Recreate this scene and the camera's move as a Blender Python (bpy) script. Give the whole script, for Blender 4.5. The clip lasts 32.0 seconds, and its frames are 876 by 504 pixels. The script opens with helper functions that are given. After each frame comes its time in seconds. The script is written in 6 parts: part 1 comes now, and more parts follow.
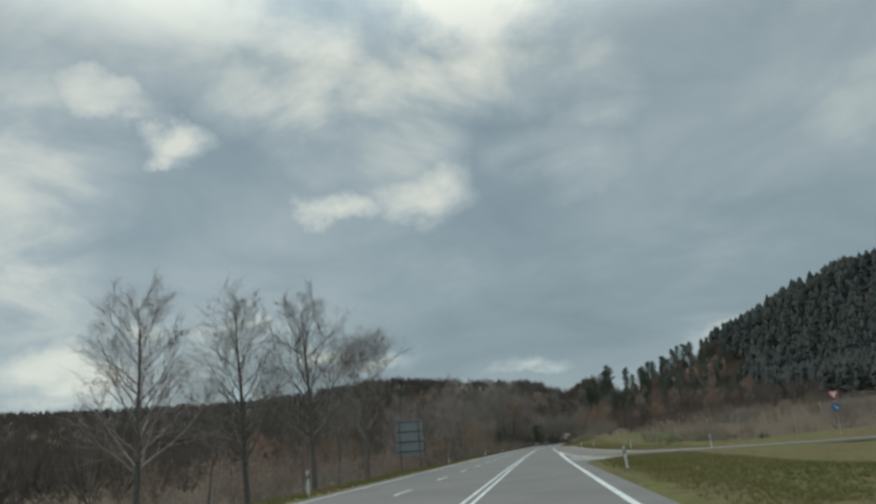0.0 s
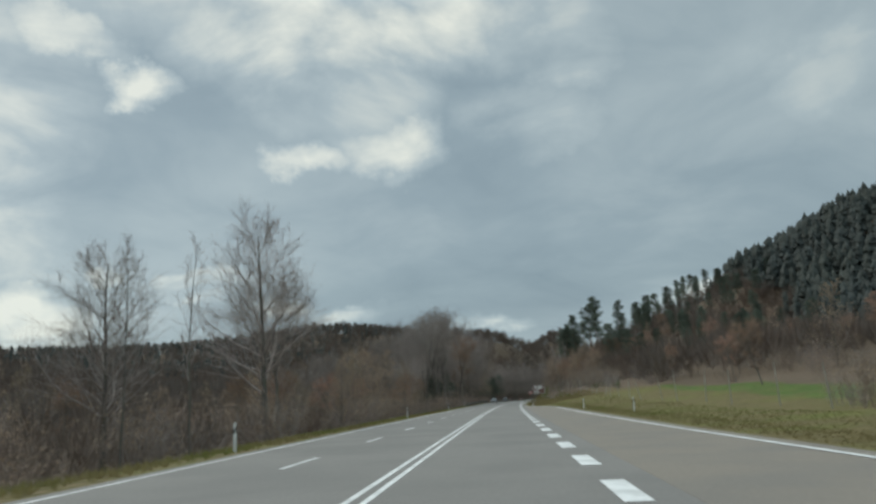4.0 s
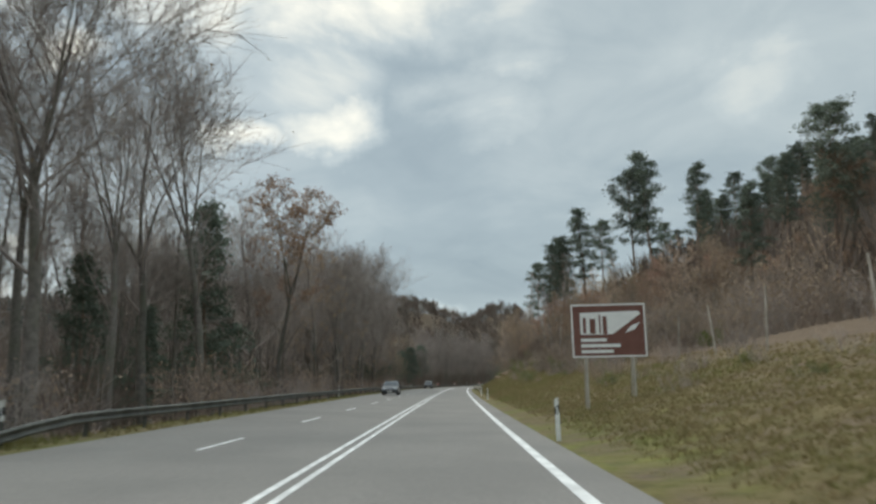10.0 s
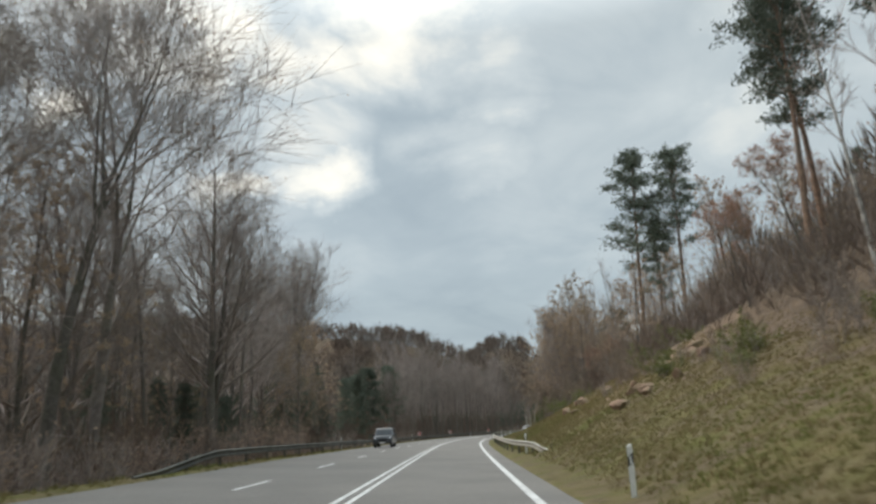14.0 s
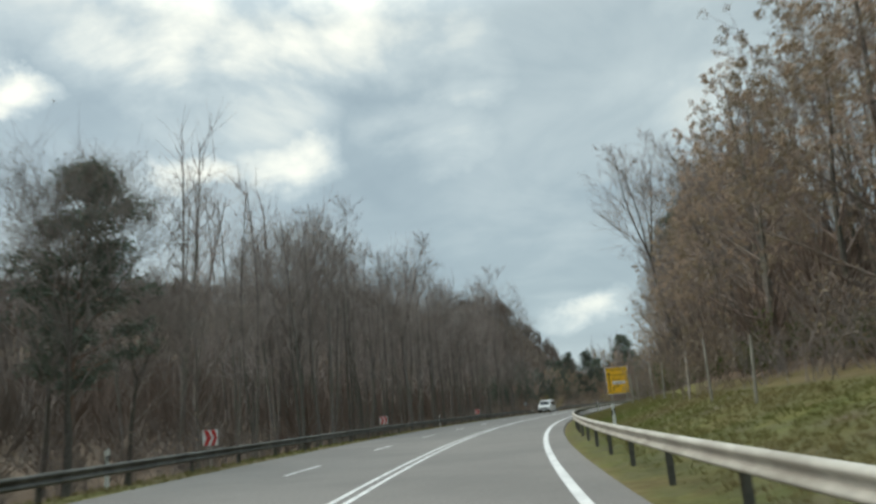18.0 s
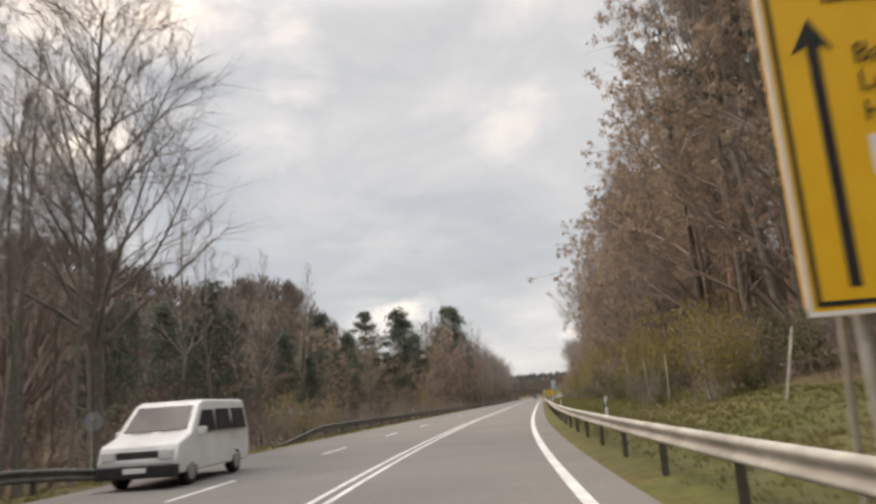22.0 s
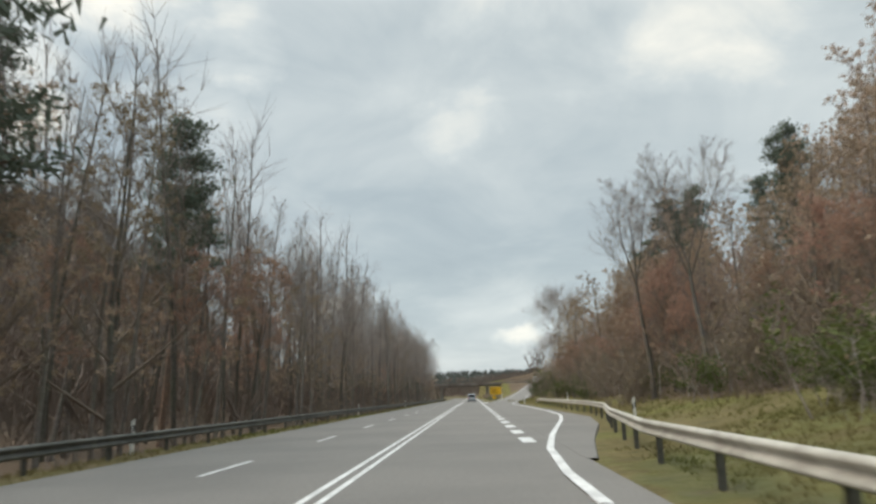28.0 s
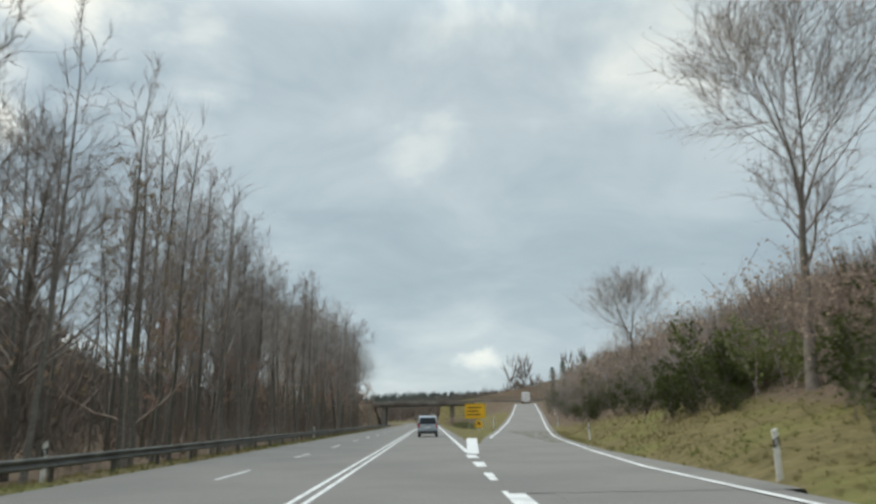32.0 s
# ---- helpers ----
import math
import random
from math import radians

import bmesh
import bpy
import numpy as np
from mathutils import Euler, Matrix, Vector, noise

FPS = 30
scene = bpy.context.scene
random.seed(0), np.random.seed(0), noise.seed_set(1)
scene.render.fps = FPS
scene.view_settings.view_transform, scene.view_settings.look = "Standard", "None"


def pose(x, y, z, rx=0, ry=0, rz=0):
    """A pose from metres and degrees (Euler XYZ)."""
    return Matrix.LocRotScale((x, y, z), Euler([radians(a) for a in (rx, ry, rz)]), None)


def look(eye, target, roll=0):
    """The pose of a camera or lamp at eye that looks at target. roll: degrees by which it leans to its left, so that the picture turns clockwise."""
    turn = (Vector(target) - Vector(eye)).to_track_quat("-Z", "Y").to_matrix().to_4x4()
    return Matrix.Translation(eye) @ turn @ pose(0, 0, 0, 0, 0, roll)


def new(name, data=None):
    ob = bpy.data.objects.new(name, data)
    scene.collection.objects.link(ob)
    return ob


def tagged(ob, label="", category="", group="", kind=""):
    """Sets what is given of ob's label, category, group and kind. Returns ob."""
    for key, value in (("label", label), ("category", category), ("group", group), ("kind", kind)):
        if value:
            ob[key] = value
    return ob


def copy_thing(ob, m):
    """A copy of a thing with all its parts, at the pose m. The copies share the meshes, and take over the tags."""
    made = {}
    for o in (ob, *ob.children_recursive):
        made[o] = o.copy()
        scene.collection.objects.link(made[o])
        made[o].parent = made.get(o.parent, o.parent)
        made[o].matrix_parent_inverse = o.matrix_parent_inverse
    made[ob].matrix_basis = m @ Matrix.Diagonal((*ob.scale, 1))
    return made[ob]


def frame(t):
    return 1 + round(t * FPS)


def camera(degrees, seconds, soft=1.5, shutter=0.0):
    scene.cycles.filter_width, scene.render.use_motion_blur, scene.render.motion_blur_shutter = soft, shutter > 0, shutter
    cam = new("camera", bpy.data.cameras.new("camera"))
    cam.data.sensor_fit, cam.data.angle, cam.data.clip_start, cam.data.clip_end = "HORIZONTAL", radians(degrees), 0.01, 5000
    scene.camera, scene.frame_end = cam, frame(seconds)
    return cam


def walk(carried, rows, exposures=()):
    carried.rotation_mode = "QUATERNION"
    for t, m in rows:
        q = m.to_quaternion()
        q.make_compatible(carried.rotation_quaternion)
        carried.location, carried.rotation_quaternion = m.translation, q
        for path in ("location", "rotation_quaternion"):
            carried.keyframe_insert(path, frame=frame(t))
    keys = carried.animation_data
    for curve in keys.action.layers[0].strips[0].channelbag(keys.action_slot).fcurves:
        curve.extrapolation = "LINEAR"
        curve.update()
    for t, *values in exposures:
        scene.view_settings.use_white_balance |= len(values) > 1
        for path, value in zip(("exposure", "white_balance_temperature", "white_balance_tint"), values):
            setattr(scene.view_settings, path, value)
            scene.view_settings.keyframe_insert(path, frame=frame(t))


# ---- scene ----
# The road's plan: s metres along the double line from the start, u metres to its right, z up.
HEADING = [(0, 0), (170, -0.8), (225, -1.5), (300, -2.35), (340, -2.55), (375, -2.8), (400, -3.0), (425, -3.9), (450, -6.3), (475, -10.2), (500, -14.0), (525, -17.5), (550, -21.2), (575, -24.5), (600, -26.1), (640, -26.4), (1080, -26.4), (1400, 0)]
BANK = [(225, 0), (325, 2.5), (388, 2.5), (450, 0.5), (525, 0.5), (575, 0)]
SPEED, EYE = 25.0, 1.45
RS = np.arange(-600.0, 3001.0, 1.0)
HDG = np.radians(np.interp(RS, *zip(*HEADING)))
HDG = np.convolve(np.pad(HDG, 15, mode="edge"), np.ones(31) / 31, "valid")
CX, CY = np.cumsum(-np.sin(HDG)), np.cumsum(np.cos(HDG))
CX, CY = CX - CX[600], CY - CY[600]


def heading(s):
    return np.interp(s, RS, HDG)


def bank(s):
    return np.tan(np.radians(np.interp(s, *zip(*BANK))))


def on_road(s, u, z=0.0):
    """World place at s along, u across and z over the banked carriageway plane (numbers or arrays)."""
    a = heading(s)
    return np.stack([np.interp(s, RS, CX) + u * np.cos(a), np.interp(s, RS, CY) + u * np.sin(a), z - bank(s) * np.clip(u, -14, 14)], -1)


cam = camera(62.0, 32.0, soft=2.8, shutter=0.18)
# seconds, place across the road, yaw, pitch and lean of the camera in degrees
PATH = [
    (0, 2.12, 6.54, 15.20, -4.21),
    (0.5, 2.15, 6.18, 14.15, -3.53),
    (1, 2.18, 5.52, 13.11, -2.44),
    (1.5, 2.22, 4.56, 12.56, -1.66),
    (2, 2.25, 3.70, 12.42, -1.48),
    (2.5, 2.28, 3.33, 12.44, -1.62),
    (3, 2.31, 3.27, 12.16, -2.06),
    (3.5, 2.34, 3.70, 11.68, -2.41),
    (5.5, 2.47, 4.93, 11.57, -3.28),
    (6, 2.50, 5.26, 11.90, -3.23),
    (6.5, 2.52, 5.32, 11.92, -3.29),
    (7, 2.54, 5.28, 11.85, -3.14),
    (7.5, 2.49, 4.53, 11.67, -2.98),
    (8, 2.43, 3.57, 11.50, -3.22),
    (8.5, 2.45, 2.20, 11.22, -3.26),
    (9, 2.47, 1.00, 10.55, -3.00),
    (9.5, 2.43, -0.15, 10.21, -1.86),
    (10, 2.39, -1.06, 10.18, -1.12),
    (10.5, 2.43, -1.47, 10.54, -1.19),
    (11, 2.47, -1.58, 11.11, -1.85),
    (11.5, 2.51, -1.69, 11.47, -2.71),
    (12, 2.55, -1.90, 11.74, -3.18),
    (12.5, 2.57, -2.10, 12.14, -3.47),
    (13, 2.60, -2.10, 12.53, -3.57),
    (13.5, 2.54, -1.98, 13.08, -3.39),
    (14, 2.49, -1.76, 13.82, -2.71),
    (14.5, 2.44, -1.54, 14.44, -2.60),
    (15, 2.40, -1.22, 14.87, -2.78),
    (15.5, 2.36, -1.00, 15.19, -2.47),
    (17.5, 2.64, -2.96, 13.23, -4.11),
    (18, 2.86, -4.12, 12.35, -4.48),
    (18.5, 2.90, -5.63, 11.60, -4.79),
    (19, 2.95, -7.44, 11.35, -4.90),
    (19.5, 2.96, -9.13, 11.47, -5.00),
    (20, 2.97, -11.02, 11.70, -5.00),
    (20.5, 2.87, -12.79, 11.71, -4.82),
    (21, 2.77, -14.96, 11.72, -4.64),
    (21.5, 2.78, -16.95, 11.65, -3.89),
    (22, 2.80, -19.24, 11.67, -4.15),
    (22.5, 2.95, -21.98, 11.42, -4.42),
    (23, 2.82, -23.62, 11.66, -4.80),
    (23.5, 2.74, -24.83, 11.86, -5.62),
    (24, 2.64, -25.54, 12.07, -5.50),
    (24.5, 2.59, -25.68, 12.60, -5.12),
    (25, 2.55, -25.40, 13.12, -5.00),
    (27.5, 2.42, -24.09, 10.93, -2.35),
    (28, 2.42, -24.09, 11.23, -1.85),
    (28.5, 2.43, -24.24, 11.64, -1.52),
    (29, 2.43, -24.79, 11.85, -1.60),
    (29.5, 2.43, -25.64, 11.76, -1.08),
    (30, 2.44, -26.59, 11.57, -0.66),
    (30.5, 2.45, -27.41, 11.80, -0.49),
    (31, 2.46, -27.74, 12.22, -0.82),
    (31.5, 2.46, -27.66, 12.75, -0.86),
    (32, 2.47, -27.18, 12.97, -0.99),
]


def camera_pose(t, u, yaw, pitch, lean):
    eye = Vector(on_road(SPEED * t, u, EYE))
    y, p = radians(yaw), radians(pitch)
    return look(eye, eye + Vector((-math.sin(y) * math.cos(p), math.cos(y) * math.cos(p), math.sin(p))), lean)


walk(cam, [(t, camera_pose(t, u, yaw, pitch, lean)) for t, u, yaw, pitch, lean in PATH],
     [(0, -0.12, 6500, 7), (2, 0.01, 6500, 8), (5.5, 0.12, 6500, 8), (9, 0.36, 6550, 8), (10, 0.50, 6850, 12), (12, 0.60, 6700, 11), (14, 0.62, 6950, 15), (15, 0.44, 6650, 10), (18, 0.54, 6700, 9), (19, 0.66, 7200, 16), (20, 0.74, 7500, 19), (22, 0.82, 7800, 26), (23.5, 0.74, 7250, 17), (25.5, 0.68, 6850, 13), (28, 0.69, 7100, 15), (29.5, 0.71, 6950, 13), (32, 0.57, 6750, 12)])

# thin places in the cloud: direction to the left of the start's heading, height over the horizon, half width, half height, strength
CLOUD_GAPS = [(2.5, 31, 9, 7, 1.0), (-5, 27.5, 7, 5, 0.6), (6, 34, 26, 9, 0.45), (30, 33, 16, 7, 0.5), (8, 20.2, 5.5, 3.2, 0.78), (13.8, 18.7, 3.8, 1.8, 0.75), (10, 24, 9, 5, 0.45), (-4, 21.5, 6, 3, 0.3), (27.3, 24.2, 3.4, 1.8, 0.95), (33, 26.3, 5, 1.8, 0.6), (-26, 21.8, 4.6, 3.4, 0.17), (40, 20, 10, 14, 0.55), (22.3, 9.3, 4.5, 1.5, 0.75), (16.5, 8, 4, 1.2, 0.6), (12, 6.6, 4, 1.0, 0.5), (-0.3, 5.4, 4, 0.9, 0.7), (34, 6.5, 5, 2.6, 0.7), (29.5, 10.7, 2, 1.2, 0.5), (16, 29, 10, 7, 0.72), (-15.7, 6.9, 4, 1.3, 0.5), (-31, 4.6, 3, 1.2, 0.4), (-30.7, 30, 7, 5, 0.4), (-44, 27, 12, 6, 0.3)]

# ---- sky and sun: heavy broken overcast in late autumn ----
SUN_AZ, SUN_EL = radians(62), radians(48)      # left of straight ahead, behind the cloud
world = bpy.data.worlds.new("overcast_sky")
scene.world = world
world.use_nodes = True
wn, wl = world.node_tree.nodes, world.node_tree.links
wn.clear()


def wnode(kind):
    return wn.new(kind)


def wmath(op, a, b=None, clamp=False):
    n = wnode("ShaderNodeMath")
    n.operation, n.use_clamp = op, clamp
    for k, v in enumerate((a, b)):
        if v is None:
            continue
        if isinstance(v, (int, float)):
            n.inputs[k].default_value = v
        else:
            wl.new(v, n.inputs[k])
    return n.outputs[0]


def wramp(value, stops):
    n = wnode("ShaderNodeValToRGB")
    while len(n.color_ramp.elements) < len(stops):
        n.color_ramp.elements.new(0.5)
    for e, (p, c) in zip(n.color_ramp.elements, stops):
        e.position, e.color = p, (*c, 1)
    wl.new(value, n.inputs[0])
    return n.outputs[0]


def wmix(fac, a, b, blend="MIX"):
    n = wnode("ShaderNodeMix")
    n.data_type, n.blend_type = "RGBA", blend
    for k, v in ((0, fac), (6, a), (7, b)):
        if isinstance(v, (int, float)):
            n.inputs[k].default_value = v
        elif isinstance(v, tuple):
            n.inputs[k].default_value = (*v, 1)
        else:
            wl.new(v, n.inputs[k])
    return n.outputs[2]


coord = wnode("ShaderNodeTexCoord").outputs["Generated"]
sep = wnode("ShaderNodeSeparateXYZ")
wl.new(coord, sep.inputs[0])
# the cloud layer lies on a plane overhead: x / z, y / z
high = wmath("MAXIMUM", wmath("ADD", sep.outputs[2], 0.24), 0.02)
flat = wnode("ShaderNodeCombineXYZ")
wl.new(wmath("DIVIDE", sep.outputs[0], high), flat.inputs[0])
wl.new(wmath("DIVIDE", sep.outputs[1], high), flat.inputs[1])


def wnoise(scale, detail, rough, off, warp=0.0):
    mp = wnode("ShaderNodeMapping")
    mp.inputs["Location"].default_value = off
    wl.new(flat.outputs[0], mp.inputs["Vector"])
    n = wnode("ShaderNodeTexNoise")
    n.inputs["Scale"].default_value, n.inputs["Detail"].default_value = scale, detail
    n.inputs["Roughness"].default_value, n.inputs["Distortion"].default_value = rough, warp
    wl.new(mp.outputs[0], n.inputs["Vector"])
    return n.outputs[0]


wob = wnode("ShaderNodeTexNoise")
wob.inputs["Scale"].default_value, wob.inputs["Detail"].default_value, wob.inputs["Roughness"].default_value = 7.0, 6, 0.62
wl.new(coord, wob.inputs["Vector"])
off = wnode("ShaderNodeVectorMath")
off.operation = "MULTIPLY_ADD"
wl.new(wob.outputs["Color"], off.inputs[0])
off.inputs[1].default_value, off.inputs[2].default_value = (0.15, 0.15, 0.12), (-0.075, -0.075, -0.06)
bent = wnode("ShaderNodeVectorMath")
bent.operation = "ADD"
wl.new(coord, bent.inputs[0])
wl.new(off.outputs[0], bent.inputs[1])
bent = bent.outputs[0]
big = wnoise(0.8, 5, 0.5, (3.1, 1.7, 0), 0.4)
fine = wnoise(2.6, 6, 0.55, (7.3, 2.2, 0), 0.5)
mixd = wmath("ADD", wmath("MULTIPLY", big, 0.62), wmath("MULTIPLY", fine, 0.38))


def patch(az, el, wide, tall):
    """A thin place in the cloud where light comes through, in a direction of the sky."""
    d = (-math.sin(radians(az)) * math.cos(radians(el)), math.cos(radians(az)) * math.cos(radians(el)), math.sin(radians(el)))
    side = (math.cos(radians(az)), math.sin(radians(az)), 0)
    up = Vector(side).cross(Vector(d))
    out = []
    for axis, size in ((side, wide), (up, tall)):
        n = wnode("ShaderNodeVectorMath")
        n.operation = "DOT_PRODUCT"
        wl.new(bent, n.inputs[0])
        n.inputs[1].default_value = axis
        out.append(wmath("POWER", wmath("DIVIDE", n.outputs["Value"], math.sin(radians(size))), 2.0))
    f = wnode("ShaderNodeVectorMath")
    f.operation = "DOT_PRODUCT"
    wl.new(coord, f.inputs[0])
    f.inputs[1].default_value = d
    front = wmath("GREATER_THAN", f.outputs["Value"], 0.0)
    near = wmath("SUBTRACT", 1.0, wmath("ADD", out[0], out[1]), clamp=True)
    return wmath("MULTIPLY", near, front)


gaps = None
for az, el, wide, tall, power in CLOUD_GAPS:
    g = wmath("MULTIPLY", patch(az, el, wide, tall), power)
    gaps = g if gaps is None else wmath("MAXIMUM", gaps, g)
frayed = wmath("MULTIPLY", gaps, wmath("ADD", wmath("MULTIPLY", fine, 2.6), -0.55, clamp=True))
thin = wmath("ADD", wmath("MULTIPLY", mixd, 0.9), wmath("MULTIPLY", frayed, 0.53))
cloud = wramp(thin, [(0.24, (0.215, 0.285, 0.325)), (0.42, (0.305, 0.385, 0.42)), (0.56, (0.43, 0.51, 0.53)), (0.80, (0.84, 0.86, 0.77))])
nishita = wnode("ShaderNodeTexSky")
nishita.sky_type, nishita.sun_disc, nishita.sun_elevation, nishita.sun_rotation = "NISHITA", False, SUN_EL, -SUN_AZ
blue = wmix(1.0, nishita.outputs[0], (0.11, 0.11, 0.11), "MULTIPLY")
low = wmath("SUBTRACT", 1.0, wmath("MULTIPLY", wmath("ABSOLUTE", sep.outputs[2]), 6.5), clamp=True)
veil = wmix(wmath("MULTIPLY", low, 0.35), cloud, (0.50, 0.60, 0.68))
sky = wmix(0.12, veil, blue)
# an overcast sky is brighter overhead than near the horizon
lift = wmath("ADD", 1.0, wmath("MULTIPLY", wmath("MULTIPLY", wmath("SUBTRACT", sep.outputs[2], 0.5, clamp=True), 2.0), 3.0))
back = wnode("ShaderNodeBackground")
wl.new(wmath("MULTIPLY", lift, 0.92), back.inputs[1])
wl.new(sky, back.inputs[0])
wl.new(back.outputs[0], wnode("ShaderNodeOutputWorld").inputs[0])

sun = new("sun", bpy.data.lights.new("sun", "SUN"))
sun.data.energy, sun.data.angle, sun.data.color = 1.5, radians(50), (1.0, 0.95, 0.87)
sun.matrix_world = look((0, 0, 300), (math.sin(-SUN_AZ) * -300, -math.cos(SUN_AZ) * 300, 300 - 300 * math.tan(SUN_EL)))

# ---- materials ----


def material(name, dark, light, scale=3.0, rough=0.9, bump=0.3, bump_scale=None, metal=0.0, stains=None, stain_scale=0.4, stain_amount=0.5, vary=0.0, spec=0.3, through_light=0.0, coat=0.0):
    """A surface with grain between two colours, larger stains over it, relief, and a shift from object to object."""
    m = bpy.data.materials.new(name)
    m.use_nodes = True
    n, l = m.node_tree.nodes, m.node_tree.links
    b = n["Principled BSDF"]
    tc = n.new("ShaderNodeTexCoord").outputs["Object"]
    t1 = n.new("ShaderNodeTexNoise")
    t1.inputs["Scale"].default_value, t1.inputs["Detail"].default_value = scale, 6
    t1.inputs["Roughness"].default_value = 0.65
    l.new(tc, t1.inputs["Vector"])
    ramp = n.new("ShaderNodeValToRGB")
    ramp.color_ramp.elements[0].position, ramp.color_ramp.elements[1].position = 0.32, 0.68
    ramp.color_ramp.elements[0].color, ramp.color_ramp.elements[1].color = (*dark, 1), (*light, 1)
    l.new(t1.outputs[0], ramp.inputs[0])
    col = ramp.outputs[0]
    if stains:
        t2 = n.new("ShaderNodeTexNoise")
        t2.inputs["Scale"].default_value, t2.inputs["Detail"].default_value = stain_scale, 4
        l.new(tc, t2.inputs["Vector"])
        r2 = n.new("ShaderNodeValToRGB")
        r2.color_ramp.elements[0].position, r2.color_ramp.elements[1].position = 0.42, 0.64
        r2.color_ramp.elements[1].color = (stain_amount,) * 3 + (1,)
        l.new(t2.outputs[0], r2.inputs[0])
        mx = n.new("ShaderNodeMix")
        mx.data_type = "RGBA"
        l.new(r2.outputs[0], mx.inputs[0])
        l.new(col, mx.inputs[6])
        mx.inputs[7].default_value = (*stains, 1)
        col = mx.outputs[2]
    if vary:
        info = n.new("ShaderNodeObjectInfo").outputs["Random"]
        hsv = n.new("ShaderNodeHueSaturation")
        mr = n.new("ShaderNodeMapRange")
        mr.inputs["To Min"].default_value, mr.inputs["To Max"].default_value = 1 - vary, 1 + vary
        l.new(info, mr.inputs[0])
        l.new(mr.outputs[0], hsv.inputs["Value"])
        mh = n.new("ShaderNodeMapRange")
        mh.inputs["To Min"].default_value, mh.inputs["To Max"].default_value = 0.5 + 0.04 * vary, 0.5 - 0.04 * vary
        l.new(info, mh.inputs[0])
        l.new(mh.outputs[0], hsv.inputs["Hue"])
        l.new(col, hsv.inputs["Color"])
        col = hsv.outputs[0]
    l.new(col, b.inputs["Base Color"])
    b.inputs["Roughness"].default_value, b.inputs["Metallic"].default_value = rough, metal
    b.inputs["Specular IOR Level"].default_value = spec
    b.inputs["Coat Weight"].default_value = coat
    if bump:
        t3 = n.new("ShaderNodeTexNoise")
        t3.inputs["Scale"].default_value, t3.inputs["Detail"].default_value = bump_scale or scale * 4, 4
        l.new(tc, t3.inputs["Vector"])
        bp = n.new("ShaderNodeBump")
        bp.inputs["Strength"].default_value, bp.inputs["Distance"].default_value = bump, 0.02
        l.new(t3.outputs[0], bp.inputs["Height"])
        l.new(bp.outputs[0], b.inputs["Normal"])
    if through_light:
        tr = n.new("ShaderNodeBsdfTranslucent")
        l.new(col, tr.inputs["Color"])
        ms = n.new("ShaderNodeMixShader")
        ms.inputs[0].default_value = through_light
        l.new(b.outputs[0], ms.inputs[1])
        l.new(tr.outputs[0], ms.inputs[2])
        l.new(ms.outputs[0], n["Material Output"].inputs["Surface"])
    return m


ASPHALT = material("asphalt", (0.148, 0.139, 0.127), (0.208, 0.196, 0.178), 14, 0.88, 0.25, 90, stains=(0.122, 0.116, 0.108), stain_scale=0.25, stain_amount=0.45)
ASPHALT_WARM = material("older_asphalt", (0.162, 0.140, 0.114), (0.220, 0.192, 0.158), 12, 0.88, 0.25, 90, stains=(0.132, 0.126, 0.118), stain_scale=0.3, stain_amount=0.4)
PAINT = material("road_paint", (0.55, 0.55, 0.53), (0.72, 0.72, 0.7), 8, 0.7, 0.1, stains=(0.36, 0.36, 0.35), stain_scale=1.3, stain_amount=0.6)
PLASTIC = material("white_post", (0.66, 0.66, 0.63), (0.78, 0.78, 0.75), 6, 0.5, 0.05, stains=(0.45, 0.44, 0.38), stain_scale=2.2, stain_amount=0.55)
BLACK = material("black_plastic", (0.02, 0.02, 0.02), (0.035, 0.035, 0.035), 8, 0.55, 0.05)
REFLECTOR = material("reflector", (0.7, 0.7, 0.68), (0.8, 0.8, 0.78), 30, 0.25, 0.1, spec=0.6)
ZINC = material("weathered_zinc", (0.36, 0.345, 0.30), (0.50, 0.48, 0.42), 5, 0.82, 0.06, metal=0.12, stains=(0.25, 0.23, 0.19), stain_scale=1.1, stain_amount=0.6)
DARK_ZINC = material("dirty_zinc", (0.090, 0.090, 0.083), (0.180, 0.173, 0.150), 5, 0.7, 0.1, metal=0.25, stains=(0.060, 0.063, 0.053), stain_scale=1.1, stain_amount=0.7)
SIGN_BACK = material("sign_back", (0.25, 0.27, 0.28), (0.33, 0.35, 0.36), 4, 0.5, 0.05, metal=0.4)
YELLOW = material("sign_yellow", (0.80, 0.43, 0.02), (0.86, 0.49, 0.03), 2, 0.45, 0.02)
BROWN = material("sign_brown", (0.15, 0.065, 0.05), (0.19, 0.085, 0.065), 2, 0.5, 0.02)
WHITE = material("sign_white", (0.7, 0.69, 0.66), (0.8, 0.79, 0.76), 3, 0.5, 0.02)
RED = material("sign_red", (0.48, 0.03, 0.03), (0.56, 0.05, 0.045), 3, 0.5, 0.02)
BLUE = material("sign_blue", (0.035, 0.15, 0.31), (0.05, 0.19, 0.39), 3, 0.5, 0.02)
INK = material("sign_black", (0.015, 0.015, 0.015), (0.03, 0.03, 0.03), 3, 0.6, 0.02)
WOOD = material("grey_wood_post", (0.27, 0.25, 0.215), (0.45, 0.42, 0.37), 5, 0.9, 0.4, stains=(0.12, 0.115, 0.09), stain_scale=2, stain_amount=0.6, vary=0.2)
BARK = material("grey_brown_bark", (0.095, 0.083, 0.073), (0.200, 0.178, 0.157), 7, 0.95, 0.7, 20, stains=(0.104, 0.112, 0.072), stain_scale=0.8, stain_amount=0.5, vary=0.25)
